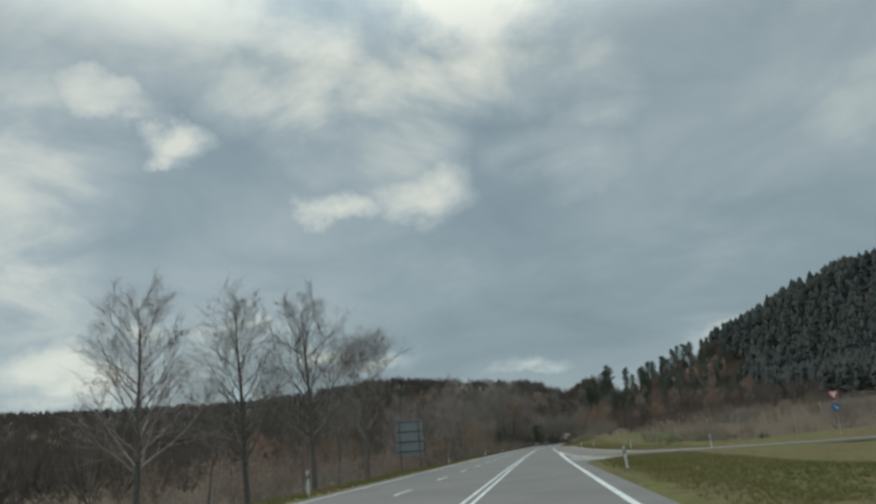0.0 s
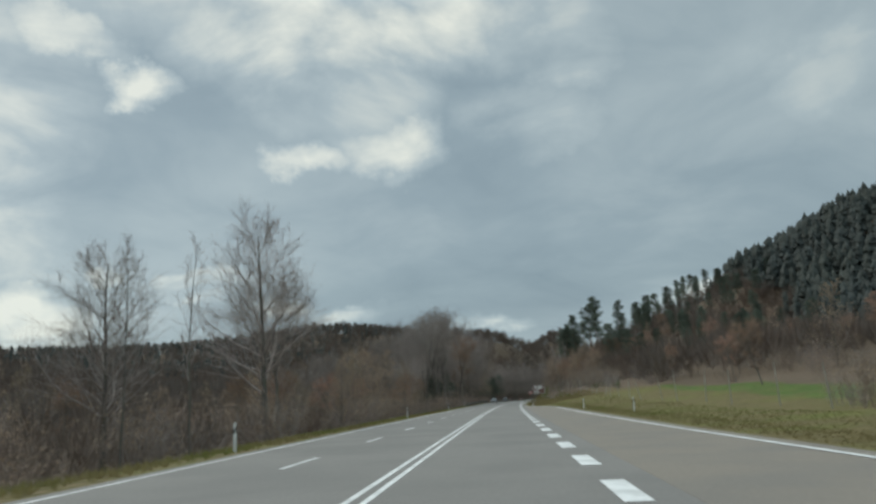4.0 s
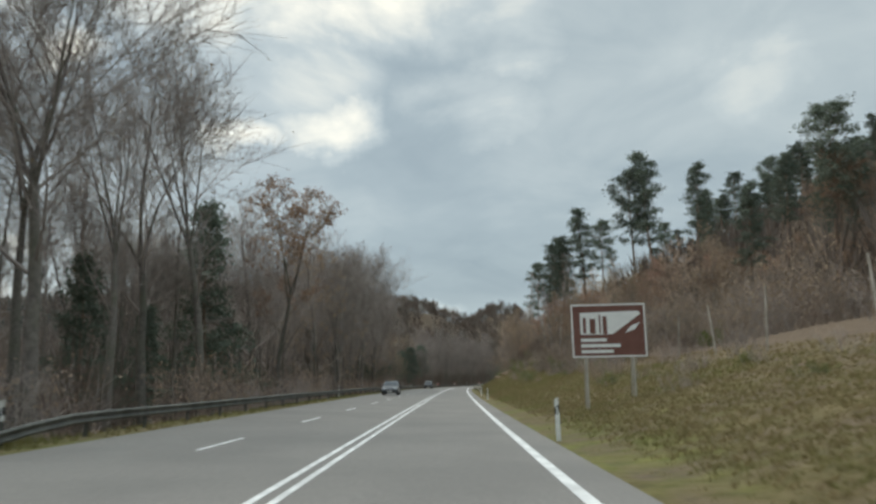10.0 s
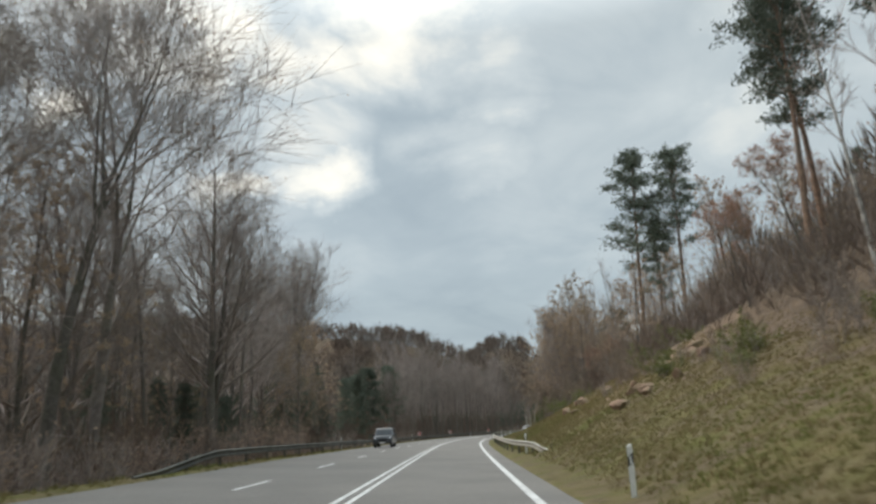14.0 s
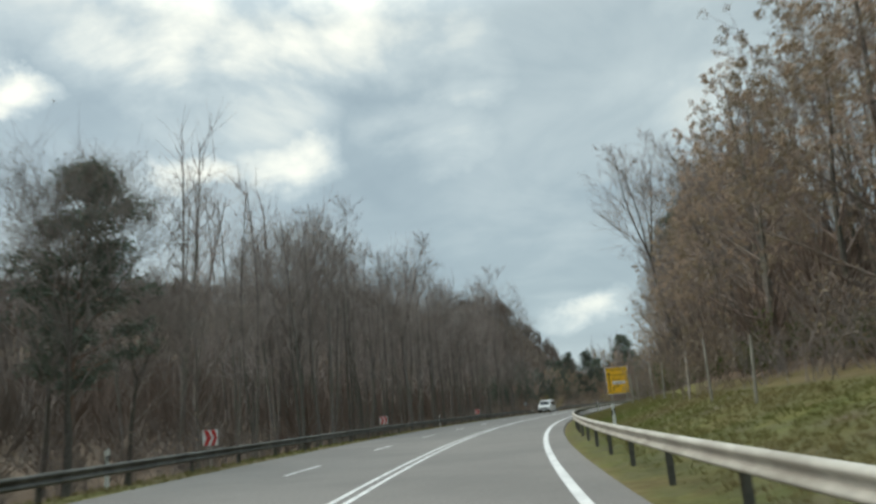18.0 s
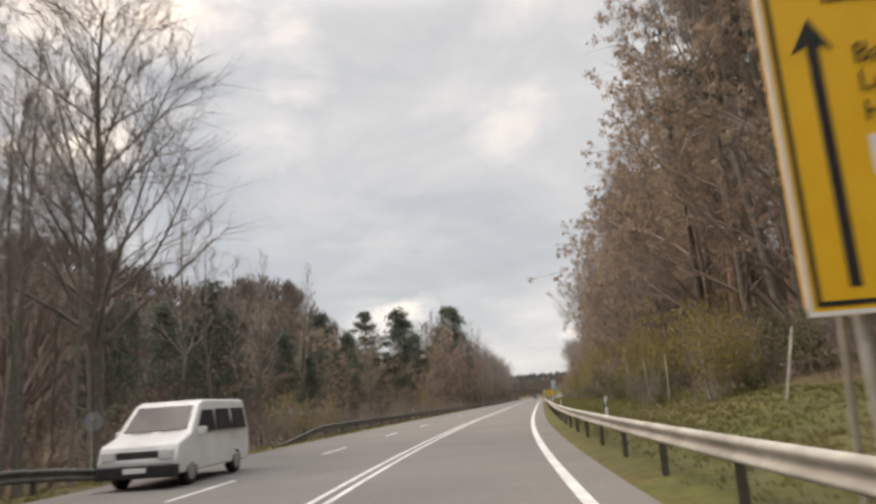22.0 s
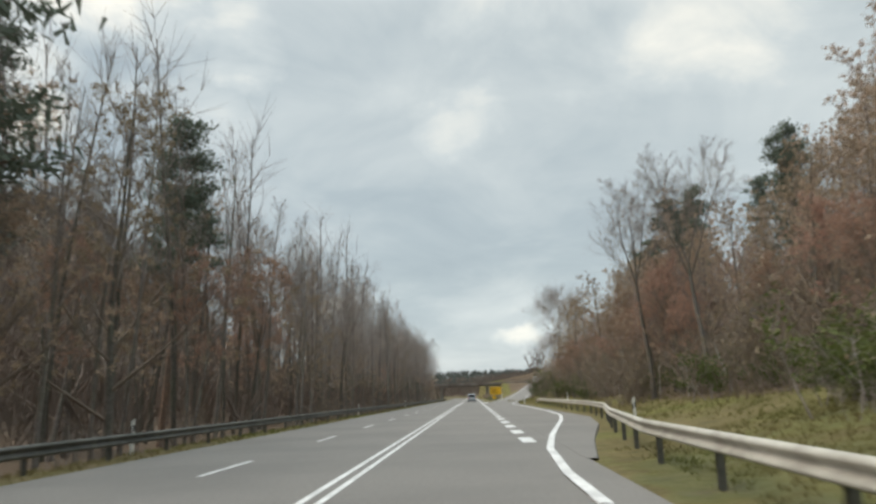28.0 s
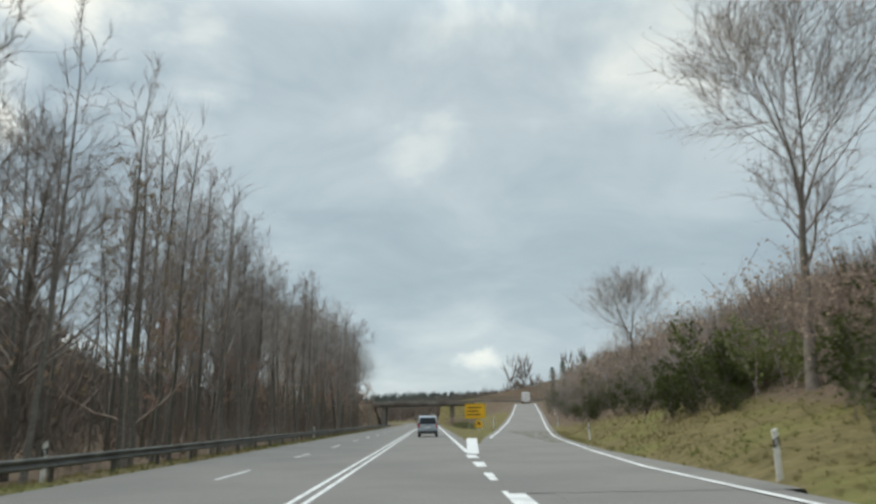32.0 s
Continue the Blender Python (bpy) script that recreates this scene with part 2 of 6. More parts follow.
TWIG = material("bare_twigs", (0.205, 0.175, 0.157), (0.335, 0.289, 0.259), 3, 0.95, 0, vary=0.25)
RED_TWIG = material("reddish_twigs", (0.185, 0.146, 0.118), (0.290, 0.232, 0.190), 3, 0.95, 0, vary=0.25)
PINE_BARK = material("pine_bark", (0.140, 0.098, 0.070), (0.294, 0.196, 0.140), 5, 0.95, 0.6, 18, stains=(0.126, 0.109, 0.091), stain_scale=0.5, stain_amount=0.7, vary=0.2)
BIRCH = material("birch_bark", (0.36, 0.35, 0.32), (0.55, 0.54, 0.5), 4, 0.85, 0.3, 12, stains=(0.08, 0.075, 0.07), stain_scale=1.6, stain_amount=0.8)
# leaf colours are lightened to stand in for haze over the dark woods
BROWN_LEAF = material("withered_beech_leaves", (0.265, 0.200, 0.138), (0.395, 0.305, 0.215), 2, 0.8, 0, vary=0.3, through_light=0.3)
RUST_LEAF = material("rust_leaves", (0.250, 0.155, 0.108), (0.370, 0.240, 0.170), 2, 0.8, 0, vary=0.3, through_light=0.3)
YELLOW_LEAF = material("yellowing_leaves", (0.21, 0.175, 0.055), (0.33, 0.275, 0.085), 2, 0.8, 0, vary=0.2, through_light=0.35)
GREEN_LEAF = material("dull_green_leaves", (0.077, 0.105, 0.031), (0.154, 0.168, 0.056), 2, 0.8, 0, vary=0.25, through_light=0.3)
# needle colour raised as well: the veil over dark crowns is in it
NEEDLES = material("pine_needles", (0.080, 0.103, 0.078), (0.125, 0.150, 0.112), 1.5, 0.75, 0, vary=0.3, through_light=0.15)
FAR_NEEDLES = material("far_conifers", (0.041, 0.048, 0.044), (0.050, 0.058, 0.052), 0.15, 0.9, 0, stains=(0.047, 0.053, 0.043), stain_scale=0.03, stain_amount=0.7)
FAR_TWIGS = material("far_bare_woods", (0.115, 0.096, 0.082), (0.180, 0.148, 0.124), 0.2, 0.95, 0, stains=(0.150, 0.102, 0.076), stain_scale=0.04, stain_amount=0.7)
GRASS_BLADE = material("grass_blades", (0.155, 0.130, 0.056), (0.235, 0.195, 0.090), 0.9, 0.8, 0, stains=(0.125, 0.150, 0.036), stain_scale=0.13, stain_amount=0.85, through_light=0.45)
DRY_GRASS = material("dry_grass", (0.18, 0.14, 0.068), (0.28, 0.22, 0.115), 1.5, 0.85, 0, through_light=0.3)
ROCK = material("sandstone", (0.16, 0.105, 0.072), (0.30, 0.195, 0.135), 1.4, 0.95, 0.8, 5, stains=(0.11, 0.115, 0.06), stain_scale=0.5, stain_amount=0.7)
CONCRETE = material("weathered_concrete", (0.17, 0.15, 0.13), (0.26, 0.235, 0.21), 1.2, 0.9, 0.3, 14, stains=(0.11, 0.085, 0.07), stain_scale=0.3, stain_amount=0.7)
RUBBER = material("rubber", (0.014, 0.014, 0.014), (0.025, 0.025, 0.025), 12, 0.85, 0.1)
RIM = material("alloy", (0.35, 0.35, 0.36), (0.42, 0.42, 0.43), 6, 0.4, 0, metal=0.7)
GLASS_DARK = material("tinted_glass", (0.02, 0.024, 0.027), (0.03, 0.034, 0.038), 2, 0.1, 0, spec=0.35)
SILVER_PAINT = material("silver_blue_paint", (0.33, 0.38, 0.41), (0.37, 0.42, 0.45), 3, 0.35, 0, metal=0.35, coat=0.6, stains=(0.28, 0.31, 0.32), stain_scale=1.5, stain_amount=0.4)
WHITE_PAINT = material("white_paint", (0.66, 0.66, 0.64), (0.72, 0.72, 0.7), 3, 0.4, 0, coat=0.5, stains=(0.5, 0.49, 0.46), stain_scale=1.4, stain_amount=0.4)
DARK_PAINT = material("anthracite_paint", (0.035, 0.037, 0.04), (0.05, 0.052, 0.056), 3, 0.35, 0, metal=0.3, coat=0.6)
LAMP_RED = material("tail_light", (0.35, 0.02, 0.02), (0.45, 0.03, 0.025), 9, 0.25, 0, spec=0.6)
LAMP_CLEAR = material("headlight_glass", (0.6, 0.6, 0.6), (0.7, 0.7, 0.7), 9, 0.15, 0, spec=0.8)


def ground_material():
    """Grass by the road, leaf litter under the trees and bare soil on the cutting, by a map of the ground cover."""
    m = bpy.data.materials.new("ground_cover")
    m.use_nodes = True
    n, l = m.node_tree.nodes, m.node_tree.links
    b = n["Principled BSDF"]
    tc = n.new("ShaderNodeTexCoord").outputs["Object"]

    def noise_ramp(scale, stops, detail=6):
        t = n.new("ShaderNodeTexNoise")
        t.inputs["Scale"].default_value, t.inputs["Detail"].default_value = scale, detail
        t.inputs["Roughness"].default_value = 0.65
        l.new(tc, t.inputs["Vector"])
        r = n.new("ShaderNodeValToRGB")
        while len(r.color_ramp.elements) < len(stops):
            r.color_ramp.elements.new(0.5)
        for e, (p, c) in zip(r.color_ramp.elements, stops):
            e.position, e.color = p, (*c, 1)
        l.new(t.outputs[0], r.inputs[0])
        return r.outputs[0]

    def mix(f, a, c):
        x = n.new("ShaderNodeMix")
        x.data_type = "RGBA"
        l.new(f, x.inputs[0])
        l.new(a, x.inputs[6])
        l.new(c, x.inputs[7])
        return x.outputs[2]

    green = noise_ramp(1.1, [(0.3, (0.068, 0.080, 0.021)), (0.5, (0.115, 0.124, 0.033)), (0.7, (0.18, 0.162, 0.055))])
    tan = noise_ramp(1.4, [(0.3, (0.070, 0.060, 0.026)), (0.5, (0.122, 0.100, 0.043)), (0.72, (0.175, 0.138, 0.068))])
    grass = mix(noise_ramp(0.16, [(0.32, (0, 0, 0)), (0.52, (1, 1, 1))], 4), green, tan)
    litter = noise_ramp(3.5, [(0.3, (0.072, 0.055, 0.039)), (0.55, (0.125, 0.092, 0.064)), (0.75, (0.180, 0.130, 0.088))])
    soil = noise_ramp(0.9, [(0.3, (0.12, 0.09, 0.06)), (0.5, (0.20, 0.14, 0.095)), (0.7, (0.27, 0.19, 0.13))])
    meadow = noise_ramp(0.5, [(0.3, (0.05, 0.085, 0.02)), (0.7, (0.085, 0.13, 0.03))])

    def cover(key, width=0.35):
        a = n.new("ShaderNodeAttribute")
        a.attribute_name = key
        t = n.new("ShaderNodeTexNoise")
        t.inputs["Scale"].default_value, t.inputs["Detail"].default_value = 0.7, 5
        l.new(tc, t.inputs["Vector"])
        s1 = n.new("ShaderNodeMath")
        s1.operation = "ADD"
        l.new(a.outputs["Fac"], s1.inputs[0])
        l.new(t.outputs[0], s1.inputs[1])
        r = n.new("ShaderNodeMapRange")
        r.inputs["From Min"].default_value, r.inputs["From Max"].default_value = 1.0 - width / 2, 1.0 + width / 2
        l.new(s1.outputs[0], r.inputs[0])
        return r.outputs[0]

    col = mix(cover("meadow"), grass, meadow)
    col = mix(cover("litter"), col, litter)
    col = mix(cover("soil"), col, soil)
    l.new(col, b.inputs["Base Color"])
    b.inputs["Roughness"].default_value = 0.95
    b.inputs["Specular IOR Level"].default_value = 0.15
    t3 = n.new("ShaderNodeTexNoise")
    t3.inputs["Scale"].default_value, t3.inputs["Detail"].default_value = 2.2, 8
    l.new(tc, t3.inputs["Vector"])
    bp = n.new("ShaderNodeBump")
    bp.inputs["Strength"].default_value, bp.inputs["Distance"].default_value = 0.9, 0.25
    l.new(t3.outputs[0], bp.inputs["Height"])
    l.new(bp.outputs[0], b.inputs["Normal"])
    return m


GROUND = ground_material()

# ---- the lie of the land ----
# right edge of the paving along the road: with the merging lane, then the exit lane and its ramp
PAVED = [(-600, 4.95), (52, 4.95), (57, 6.6), (61, 8.2), (66, 9.4), (80, 10.6), (101, 10.4), (130, 9.7), (200, 9.6), (212, 8.8), (224, 6.8), (234, 5.5), (246, 4.95), (716, 4.95), (724, 6.2), (735, 8.2), (745, 9.4), (820, 9.4), (830, 9.9), (840, 10.4), (850, 4.95), (3000, 4.95)]
# the ramp and the side road: s, u and height along their middle lines
RAMP = [(815, 6.9, 0), (835, 7.4, 0), (855, 9.2, 0.05), (875, 11.8, 0.3), (900, 15.2, 1.0), (930, 19.2, 2.2), (965, 23.6, 3.8), (1000, 28.0, 5.3), (1030, 32.0, 6.3), (1060, 38.0, 6.7)]
SIDE = [(100, 7.6, 0), (85, 8.8, 0), (74, 10.6, 0.03), (66, 13.8, 0.08), (61, 18.5, 0.14), (57, 26, 0.24), (53, 36, 0.5), (47, 56, 2.1), (40, 80, 4.0)]
SLOPES = [(-600, 0.012, 26, 0.08), (120, 0.012, 22, 0.10), (180, 0.05, 14, 0.12), (225, 0.18, 13, 0.10), (250, 0.25, 13, 0.11), (300, 0.31, 12, 0.17), (335, 0.36, 12, 0.40), (365, 0.46, 12, 0.62), (385, 0.62, 13, 0.62), (415, 0.55, 12, 0.5), (445, 0.30, 10, 0.42), (560, 0.22, 10, 0.40), (700, 0.20, 8, 0.34), (815, 0.24, 8, 0.34), (840, 0.45, 9, 0.34), (900, 0.52, 11, 0.32), (970, 0.4, 12, 0.3), (1100, 0.1, 14, 0.2), (3000, 0.02, 20, 0.02)]
HILLTOP = [(-600, 14), (200, 22), (260, 36), (330, 74), (430, 100), (600, 98), (760, 62), (900, 34), (1100, 16), (3000, 8)]


def table(rows, s, k):
    return np.interp(s, [r[0] for r in rows], [r[k] for r in rows])


def smooth(x):
    x = np.clip(x, 0, 1)
    return x * x * (3 - 2 * x)


def ramp_place(s, side=0.0):
    """u and height of the ramp's middle line, where s is past its start."""
    return table(RAMP, s, 1) + side, table(RAMP, s, 2)


def bumps(s, u):
    """Unevenness of the ground, small and smooth."""
    return 0.5 * np.sin(s * 0.061 + u * 0.13) + 0.35 * np.sin(s * 0.17 - u * 0.21 + 1.3) + 0.2 * np.sin(s * 0.37 + u * 0.41)


SMOOTH_HDG = np.interp(RS, [-500, 1500], [0, radians(-33.5)])


def place(s, u, z):
    """World place; past 110 m from the road the lines across it fan out evenly, so that they never cross."""
    s, u, z = np.broadcast_arrays(np.asarray(s, float), np.asarray(u, float), np.asarray(z, float))
    near = np.clip(u, -110, 110)
    p = on_road(s, near, 0 * u) * (1, 1, 0)
    a = np.interp(s, RS, SMOOTH_HDG)
    far = u - near
    p = p + np.stack([far * np.cos(a), far * np.sin(a), z], -1)
    return p


def land(s, u):
    """Height of the ground."""
    s, u = np.broadcast_arrays(np.asarray(s, float), np.asarray(u, float))
    plane = -bank(s) * np.clip(u, -14, 14)
    edge = np.where((s > 835) & (s < 1060), np.maximum(table(PAVED, s, 1), table(RAMP, s, 1) + 3.4), table(PAVED, s, 1))
    # right of the carriageway
    d = np.maximum(u - edge - 0.9, 0)
    k1, w1, k2 = (table(SLOPES, s, k) for k in (1, 2, 3))
    top = table(HILLTOP, s, 1)
    rise = k1 * np.minimum(d, w1) + k2 * np.maximum(d - w1, 0)
    rise = top * (1 - np.exp(-rise / top))
    rough = bumps(s, u) * np.clip(d - 3, 0, 25) * 0.035
    # the ramp's embankment
    on_ramp = (s > 820) & (s < 1075)
    ru, rz = table(RAMP, s, 1), table(RAMP, s, 2)
    bankz = np.where(on_ramp, rz - np.maximum(np.abs(u - ru) - 4.0, 0) * 0.5, -9.0)
    right = np.where(u > edge + 0.9, rise + rough + np.where(on_ramp, rz, 0), np.maximum(bankz, 0.0))
    # the road over the bridge comes in from the right on a dam
    dam = 6.4 - np.maximum(np.abs(s - 1012) - 7, 0) * 0.6
    right = np.where((u > 13) & (s > 940), np.maximum(right, dam), right)
    # left of the carriageway
    e = np.maximum(-u - 8.6, 0)
    deep = np.interp(s, [-600, 380, 440, 900, 1000, 3000], [3.0, 3.0, 1.0, 0.8, 0.4, 0.4])
    left = -deep * (1 - np.exp(-e * 0.28 / np.maximum(deep, 0.1))) + bumps(s, u) * np.clip(e - 4, 0, 25) * 0.02
    left = np.where((u < -13) & (s > 940), np.maximum(left, dam), left)
    z = plane + np.where(u > 0, right, left)
    # far hills, by their places in the world
    p = place(s, u, 0)
    x, y = p[..., 0], p[..., 1]
    for hx, hy, rx, ry, h in HILLS:
        bell = np.exp(-(((x - hx) / rx) ** 2 + ((y - hy) / ry) ** 2))
        z = z + h * bell * smooth((np.abs(u) - 45) / 110)
    far = smooth((np.abs(s - 450) - 900) / 500)
    z = z + far * smooth((np.abs(u) - 60) / 200) * (6 + 3 * np.sin(u * 0.004 + 1) + 3 * np.sin(s * 0.003))
    return z


HILLS = [(-330, 800, 260, 170, 45), (-620, 560, 330, 260, 52), (-820, 150, 350, 330, 41), (-150, 850, 130, 90, 45), (10, 840, 100, 75, 38), (95, 965, 75, 80, 70), (180, 430, 75, 95, 17), (700, 1750, 420, 160, 9), (1250, 1950, 500, 220, 29), (1500, 1500, 420, 350, 29)]


def mesh_object(name, verts, faces, mats, smooth_faces=False, face_mats=None):
    me = bpy.data.meshes.new(name)
    me.from_pydata([tuple(float(c) for c in v) for v in verts], [], [tuple(int(i) for i in f) for f in faces])
    for m in mats if isinstance(mats, (list, tuple)) else (mats,):
        me.materials.append(m)
    if smooth_faces:
        me.shade_smooth()
    if face_mats is not None:
        me.polygons.foreach_set("material_index", face_mats)
    me.update()
    return new(name, me)


def build_ground():
    ss = np.concatenate([np.arange(-600, -80, 40), np.arange(-80, 1120, 4.0), np.arange(1120, 1500, 20), np.arange(1500, 2901, 70)])
    uu = np.array([-2600, -2000, -1500, -1150, -900, -720, -580, -470, -390, -330, -280, -240, -205, -175, -150, -130, -110, -92, -76, -62, -50, -41, -34, -28, -23, -19, -16, -13.5, -11.5, -10, -9, -8.2, -7.6, -7.0, -3.5, 0, 3.0, 4.6, 5.4, 6.2, 7.2, 8.4, 9.8, 10.6, 11.6, 13, 14.6, 16.4, 18.4, 20.6, 23, 26, 29.5, 33.5, 38, 43, 49, 56, 64, 73, 84, 96, 110, 126, 144, 164, 188, 216, 250, 290, 340, 400, 480, 580, 720, 900, 1150, 1500, 2000, 2600])
    S, U = np.meshgrid(ss, uu, indexing="ij")
    Z = land(S, U)
    edge = table(PAVED, S, 1)
    paved = (U > -6.85) & (U < edge - 0.3)
    under = np.where(paved, 0.12, 0.035)
    ramp = (S > 815) & (S < 1062) & (np.abs(U - table(RAMP, S, 1)) < 3.6)
    under = np.where(ramp, 0.2, under)
    V = place(S, U, Z - under)
    nu = len(uu)
    i, j = np.meshgrid(np.arange(len(ss) - 1), np.arange(nu - 1), indexing="ij")
    a = (i * nu + j).ravel()
    F = np.stack([a, a + 1, a + nu + 1, a + nu], 1)
    ob = mesh_object("ground", V.reshape(-1, 3), F, GROUND, True)
    # cover: where leaf litter, bare soil or meadow take over from the grass
    tree_right = np.interp(S, [-600, 60, 100, 150, 200, 250, 300, 360, 430, 520, 700, 820, 1000], [70, 40, 26, 32, 30, 17, 14.5, 13.5, 13, 11.5, 11.5, 15, 16])
    tree_left = np.interp(S, [-600, 0, 70, 120, 300, 420, 700, 1000], [10.5, 10.0, 10.0, 9.4, 9.6, 9.6, 9.8, 9.8])
    litter = np.where(U > 0, smooth((U - tree_right) / 3), smooth((-U - tree_left) / 1.5))
    withered = np.where((U > 4.9) & (S > 225) & (S < 440), 0.44 + 0.10 * smooth((U - 8) / 6), np.where((U > 4.9) & (S >= 440) & (S < 720), 0.40, 0.0))
    litter = np.maximum(litter, withered)
    soil = np.exp(-((S - 404) / 24) ** 2) * smooth((U - 7.5) / 3) * (1 - smooth((U - 18) / 5)) * 0.66
    soil = np.maximum(soil, 0.5 * np.exp(-((np.abs(U + 0.9) - 6.9) / 0.45) ** 2) * (U < 0))
    meadow = np.where((S > 150) & (S < 235) & (U > 23) & (U < 60), 0.6, np.where((S > 430) & (S < 720) & (U > 5) & (U < 12), 0.47, 0.0))
    for key, value in (("litter", litter), ("soil", soil), ("meadow", meadow)):
        ob.data.attributes.new(key, "FLOAT", "POINT").data.foreach_set("value", value.ravel().astype(np.float32))
    return tagged(ob, "rough grass verges and brown leaf litter under roadside woods", "ground", kind="structure")


def ribbon(name, ss, left, right, lift, mat, thick=0.0, label="", category="road", kind="structure"):
    """A strip of paving or paint that follows the road, with an edge of its own thickness."""
    ss = np.asarray(ss, float)
    ua = np.interp(ss, *zip(*left)) if isinstance(left, list) else np.full(len(ss), float(left))
    ub = np.interp(ss, *zip(*right)) if isinstance(right, list) else np.full(len(ss), float(right))
    A, B = on_road(ss, ua, lift), on_road(ss, ub, lift)
    n = len(ss)
    cols = [A, B]
    if thick:
        down = np.array([0, 0, -thick])
        inner = [on_road(ss, ua + (ub - ua) * k / 12, lift) for k in range(1, 12)]
        cols = [on_road(ss, ua - thick * 0.6, lift) + down, A, *inner, B, on_road(ss, ub + thick * 0.6, lift) + down]
    V = np.stack(cols, 1).reshape(-1, 3)
    k = len(cols)
    F = [(i * k + j, i * k + j + 1, (i + 1) * k + j + 1, (i + 1) * k + j) for i in range(n - 1) for j in range(k - 1)]
    ob = mesh_object(name, V, F, mat)
    return tagged(ob, label, category, kind=kind) if label else ob


def track(rows, left, right, lift, name, mat, steps=60, thick=0.0):
    """A strip along a middle line of (s, u, z), from left to right of it."""
    t = np.linspace(0, len(rows) - 1, steps)
    c = [np.interp(t, range(len(rows)), [r[k] for r in rows]) for k in range(3)]
    for _ in range(3):
        c = [np.concatenate([v[:1], (v[:-2] + 2 * v[1:-1] + v[2:]) / 4, v[-1:]]) for v in c]
    P = on_road(c[0], c[1], c[2])
    d = np.gradient(P[:, :2], axis=0)
    d /= np.linalg.norm(d, axis=1)[:, None]
    nrm = np.stack([d[:, 1], -d[:, 0], 0 * d[:, 0]], 1)
    cols = [P + nrm * left + (0, 0, lift), P + nrm * right + (0, 0, lift)]
    if thick:
        cols = [P + nrm * (left - 0.08) + (0, 0, lift - thick)] + cols + [P + nrm * (right + 0.08) + (0, 0, lift - thick)]
    k = len(cols)
    V = np.stack(cols, 1).reshape(-1, 3)
    F = [(i * k + j, i * k + j + 1, (i + 1) * k + j + 1, (i + 1) * k + j) for i in range(steps - 1) for j in range(k - 1)]
    return mesh_object(name, V, F, mat)


def part(name, ob, parent, label=""):
    ob.name = name
    ob.parent = parent
    if label:
        ob["label"] = label
    return ob


build_ground()
LONG = np.concatenate([np.arange(-200, 1100, 3.0), np.arange(1100, 2600, 30.0)])
road = ribbon("road", LONG, -6.9, 4.95, 0.0, ASPHALT, 0.14, "grey three-lane asphalt country road with worn paint", "road")
ribbon("merging_lane", np.arange(51, 245.1, 2.0), 4.9, [(s, max(u, 5.0)) for s, u in PAVED], 0.006, ASPHALT_WARM, 0.1, "older brownish asphalt of the merging lane beside the road", "road")
ribbon("exit_lane", np.arange(717, 846, 2.0), 4.9, [(s, max(u, 5.0)) for s, u in PAVED], 0.006, ASPHALT, 0.1, "asphalt exit lane beside the main carriageway", "road")
tagged(track(SIDE, -3.3, 3.6, 0.012, "side_road", ASPHALT_WARM, 60, 0.15), "brownish asphalt side road joining the country road", "road", kind="structure")
tagged(track(RAMP, -2.9, 2.9, 0.012, "ramp", ASPHALT, 80, 0.16), "asphalt exit ramp climbing beside the main road", "road", kind="structure")

# paint on the road: long lines, and single dashes as parts of the carriageway
for name, left, right in (("double_line", -0.21, -0.09), ("double_line", 0.09, 0.21)):
    part(name, ribbon(name, LONG, left, right, 0.004, PAINT), road)
part("edge_line", ribbon("edge_line", np.arange(-200, 244, 3.0), -6.46, -6.34, 0.004, PAINT), road)
part("edge_line", ribbon("edge_line", np.arange(-200, 87, 3.0), 4.0, 4.2, 0.004, PAINT), road)
part("edge_line", ribbon("edge_line", np.arange(247, 713, 2.0), 4.0, 4.2, 0.004, PAINT), road)
part("edge_line", ribbon("edge_line", np.arange(834, 1500, 6.0), 4.0, 4.22, 0.01, PAINT), road)
part("edge_line", ribbon("edge_line", [56, 62, 70, 80, 90], [(56, 3.95), (90, 4.05)], [(56, 4.22), (90, 4.40)], 0.020, PAINT), road)
part("edge_line", ribbon("edge_line", [90, 99, 108], [(90, 4.05), (108, 4.2)], [(90, 4.86), (108, 4.55)], 0.020, PAINT), road)
EDGE_G = [(58, 7.2), (62, 6.62), (66, 6.1), (71, 5.6), (75, 5.3), (81, 4.99), (90, 4.73)]
part("edge_line", ribbon("edge_line", [s for s, u in EDGE_G], [(s, u - 0.13) for s, u in EDGE_G], [(s, u + 0.13) for s, u in EDGE_G], 0.026, PAINT), road)
for s in np.arange(57.0, 71.0, 1.9):
    w = np.interp(s, *zip(*EDGE_G)) - 0.2
    part("hatch_stripe", mesh_object("hatch_stripe", on_road(np.array([s - 0.4, s + 0.3, s + 1.0, s + 0.35]), np.array([4.4, 4.4, w, w]), 0.022), [(0, 3, 2, 1)], PAINT), road)
EDGE_M = [(68, 14.2), (72, 12.7), (80, 11.4), (90, 10.4), (101, 9.7), (130, 9.0), (160, 8.75), (200, 8.75), (211, 7.9), (224, 5.8), (232, 4.8), (239, 4.35), (246, 4.14), (250, 4.1)]
PAVED_M = np.arange(70, 249, 2.0)
part("edge_line", ribbon("edge_line", PAVED_M, [(s, u - 0.1) for s, u in EDGE_M], [(s, u + 0.1) for s, u in EDGE_M], 0.024, PAINT), road)
EDGE_X = [(706, 4.1), (714, 4.1), (720, 4.41), (726.4, 5.14), (741, 7.2), (750, 8.2), (762, 8.6), (822, 8.7), (835, 9.7)]
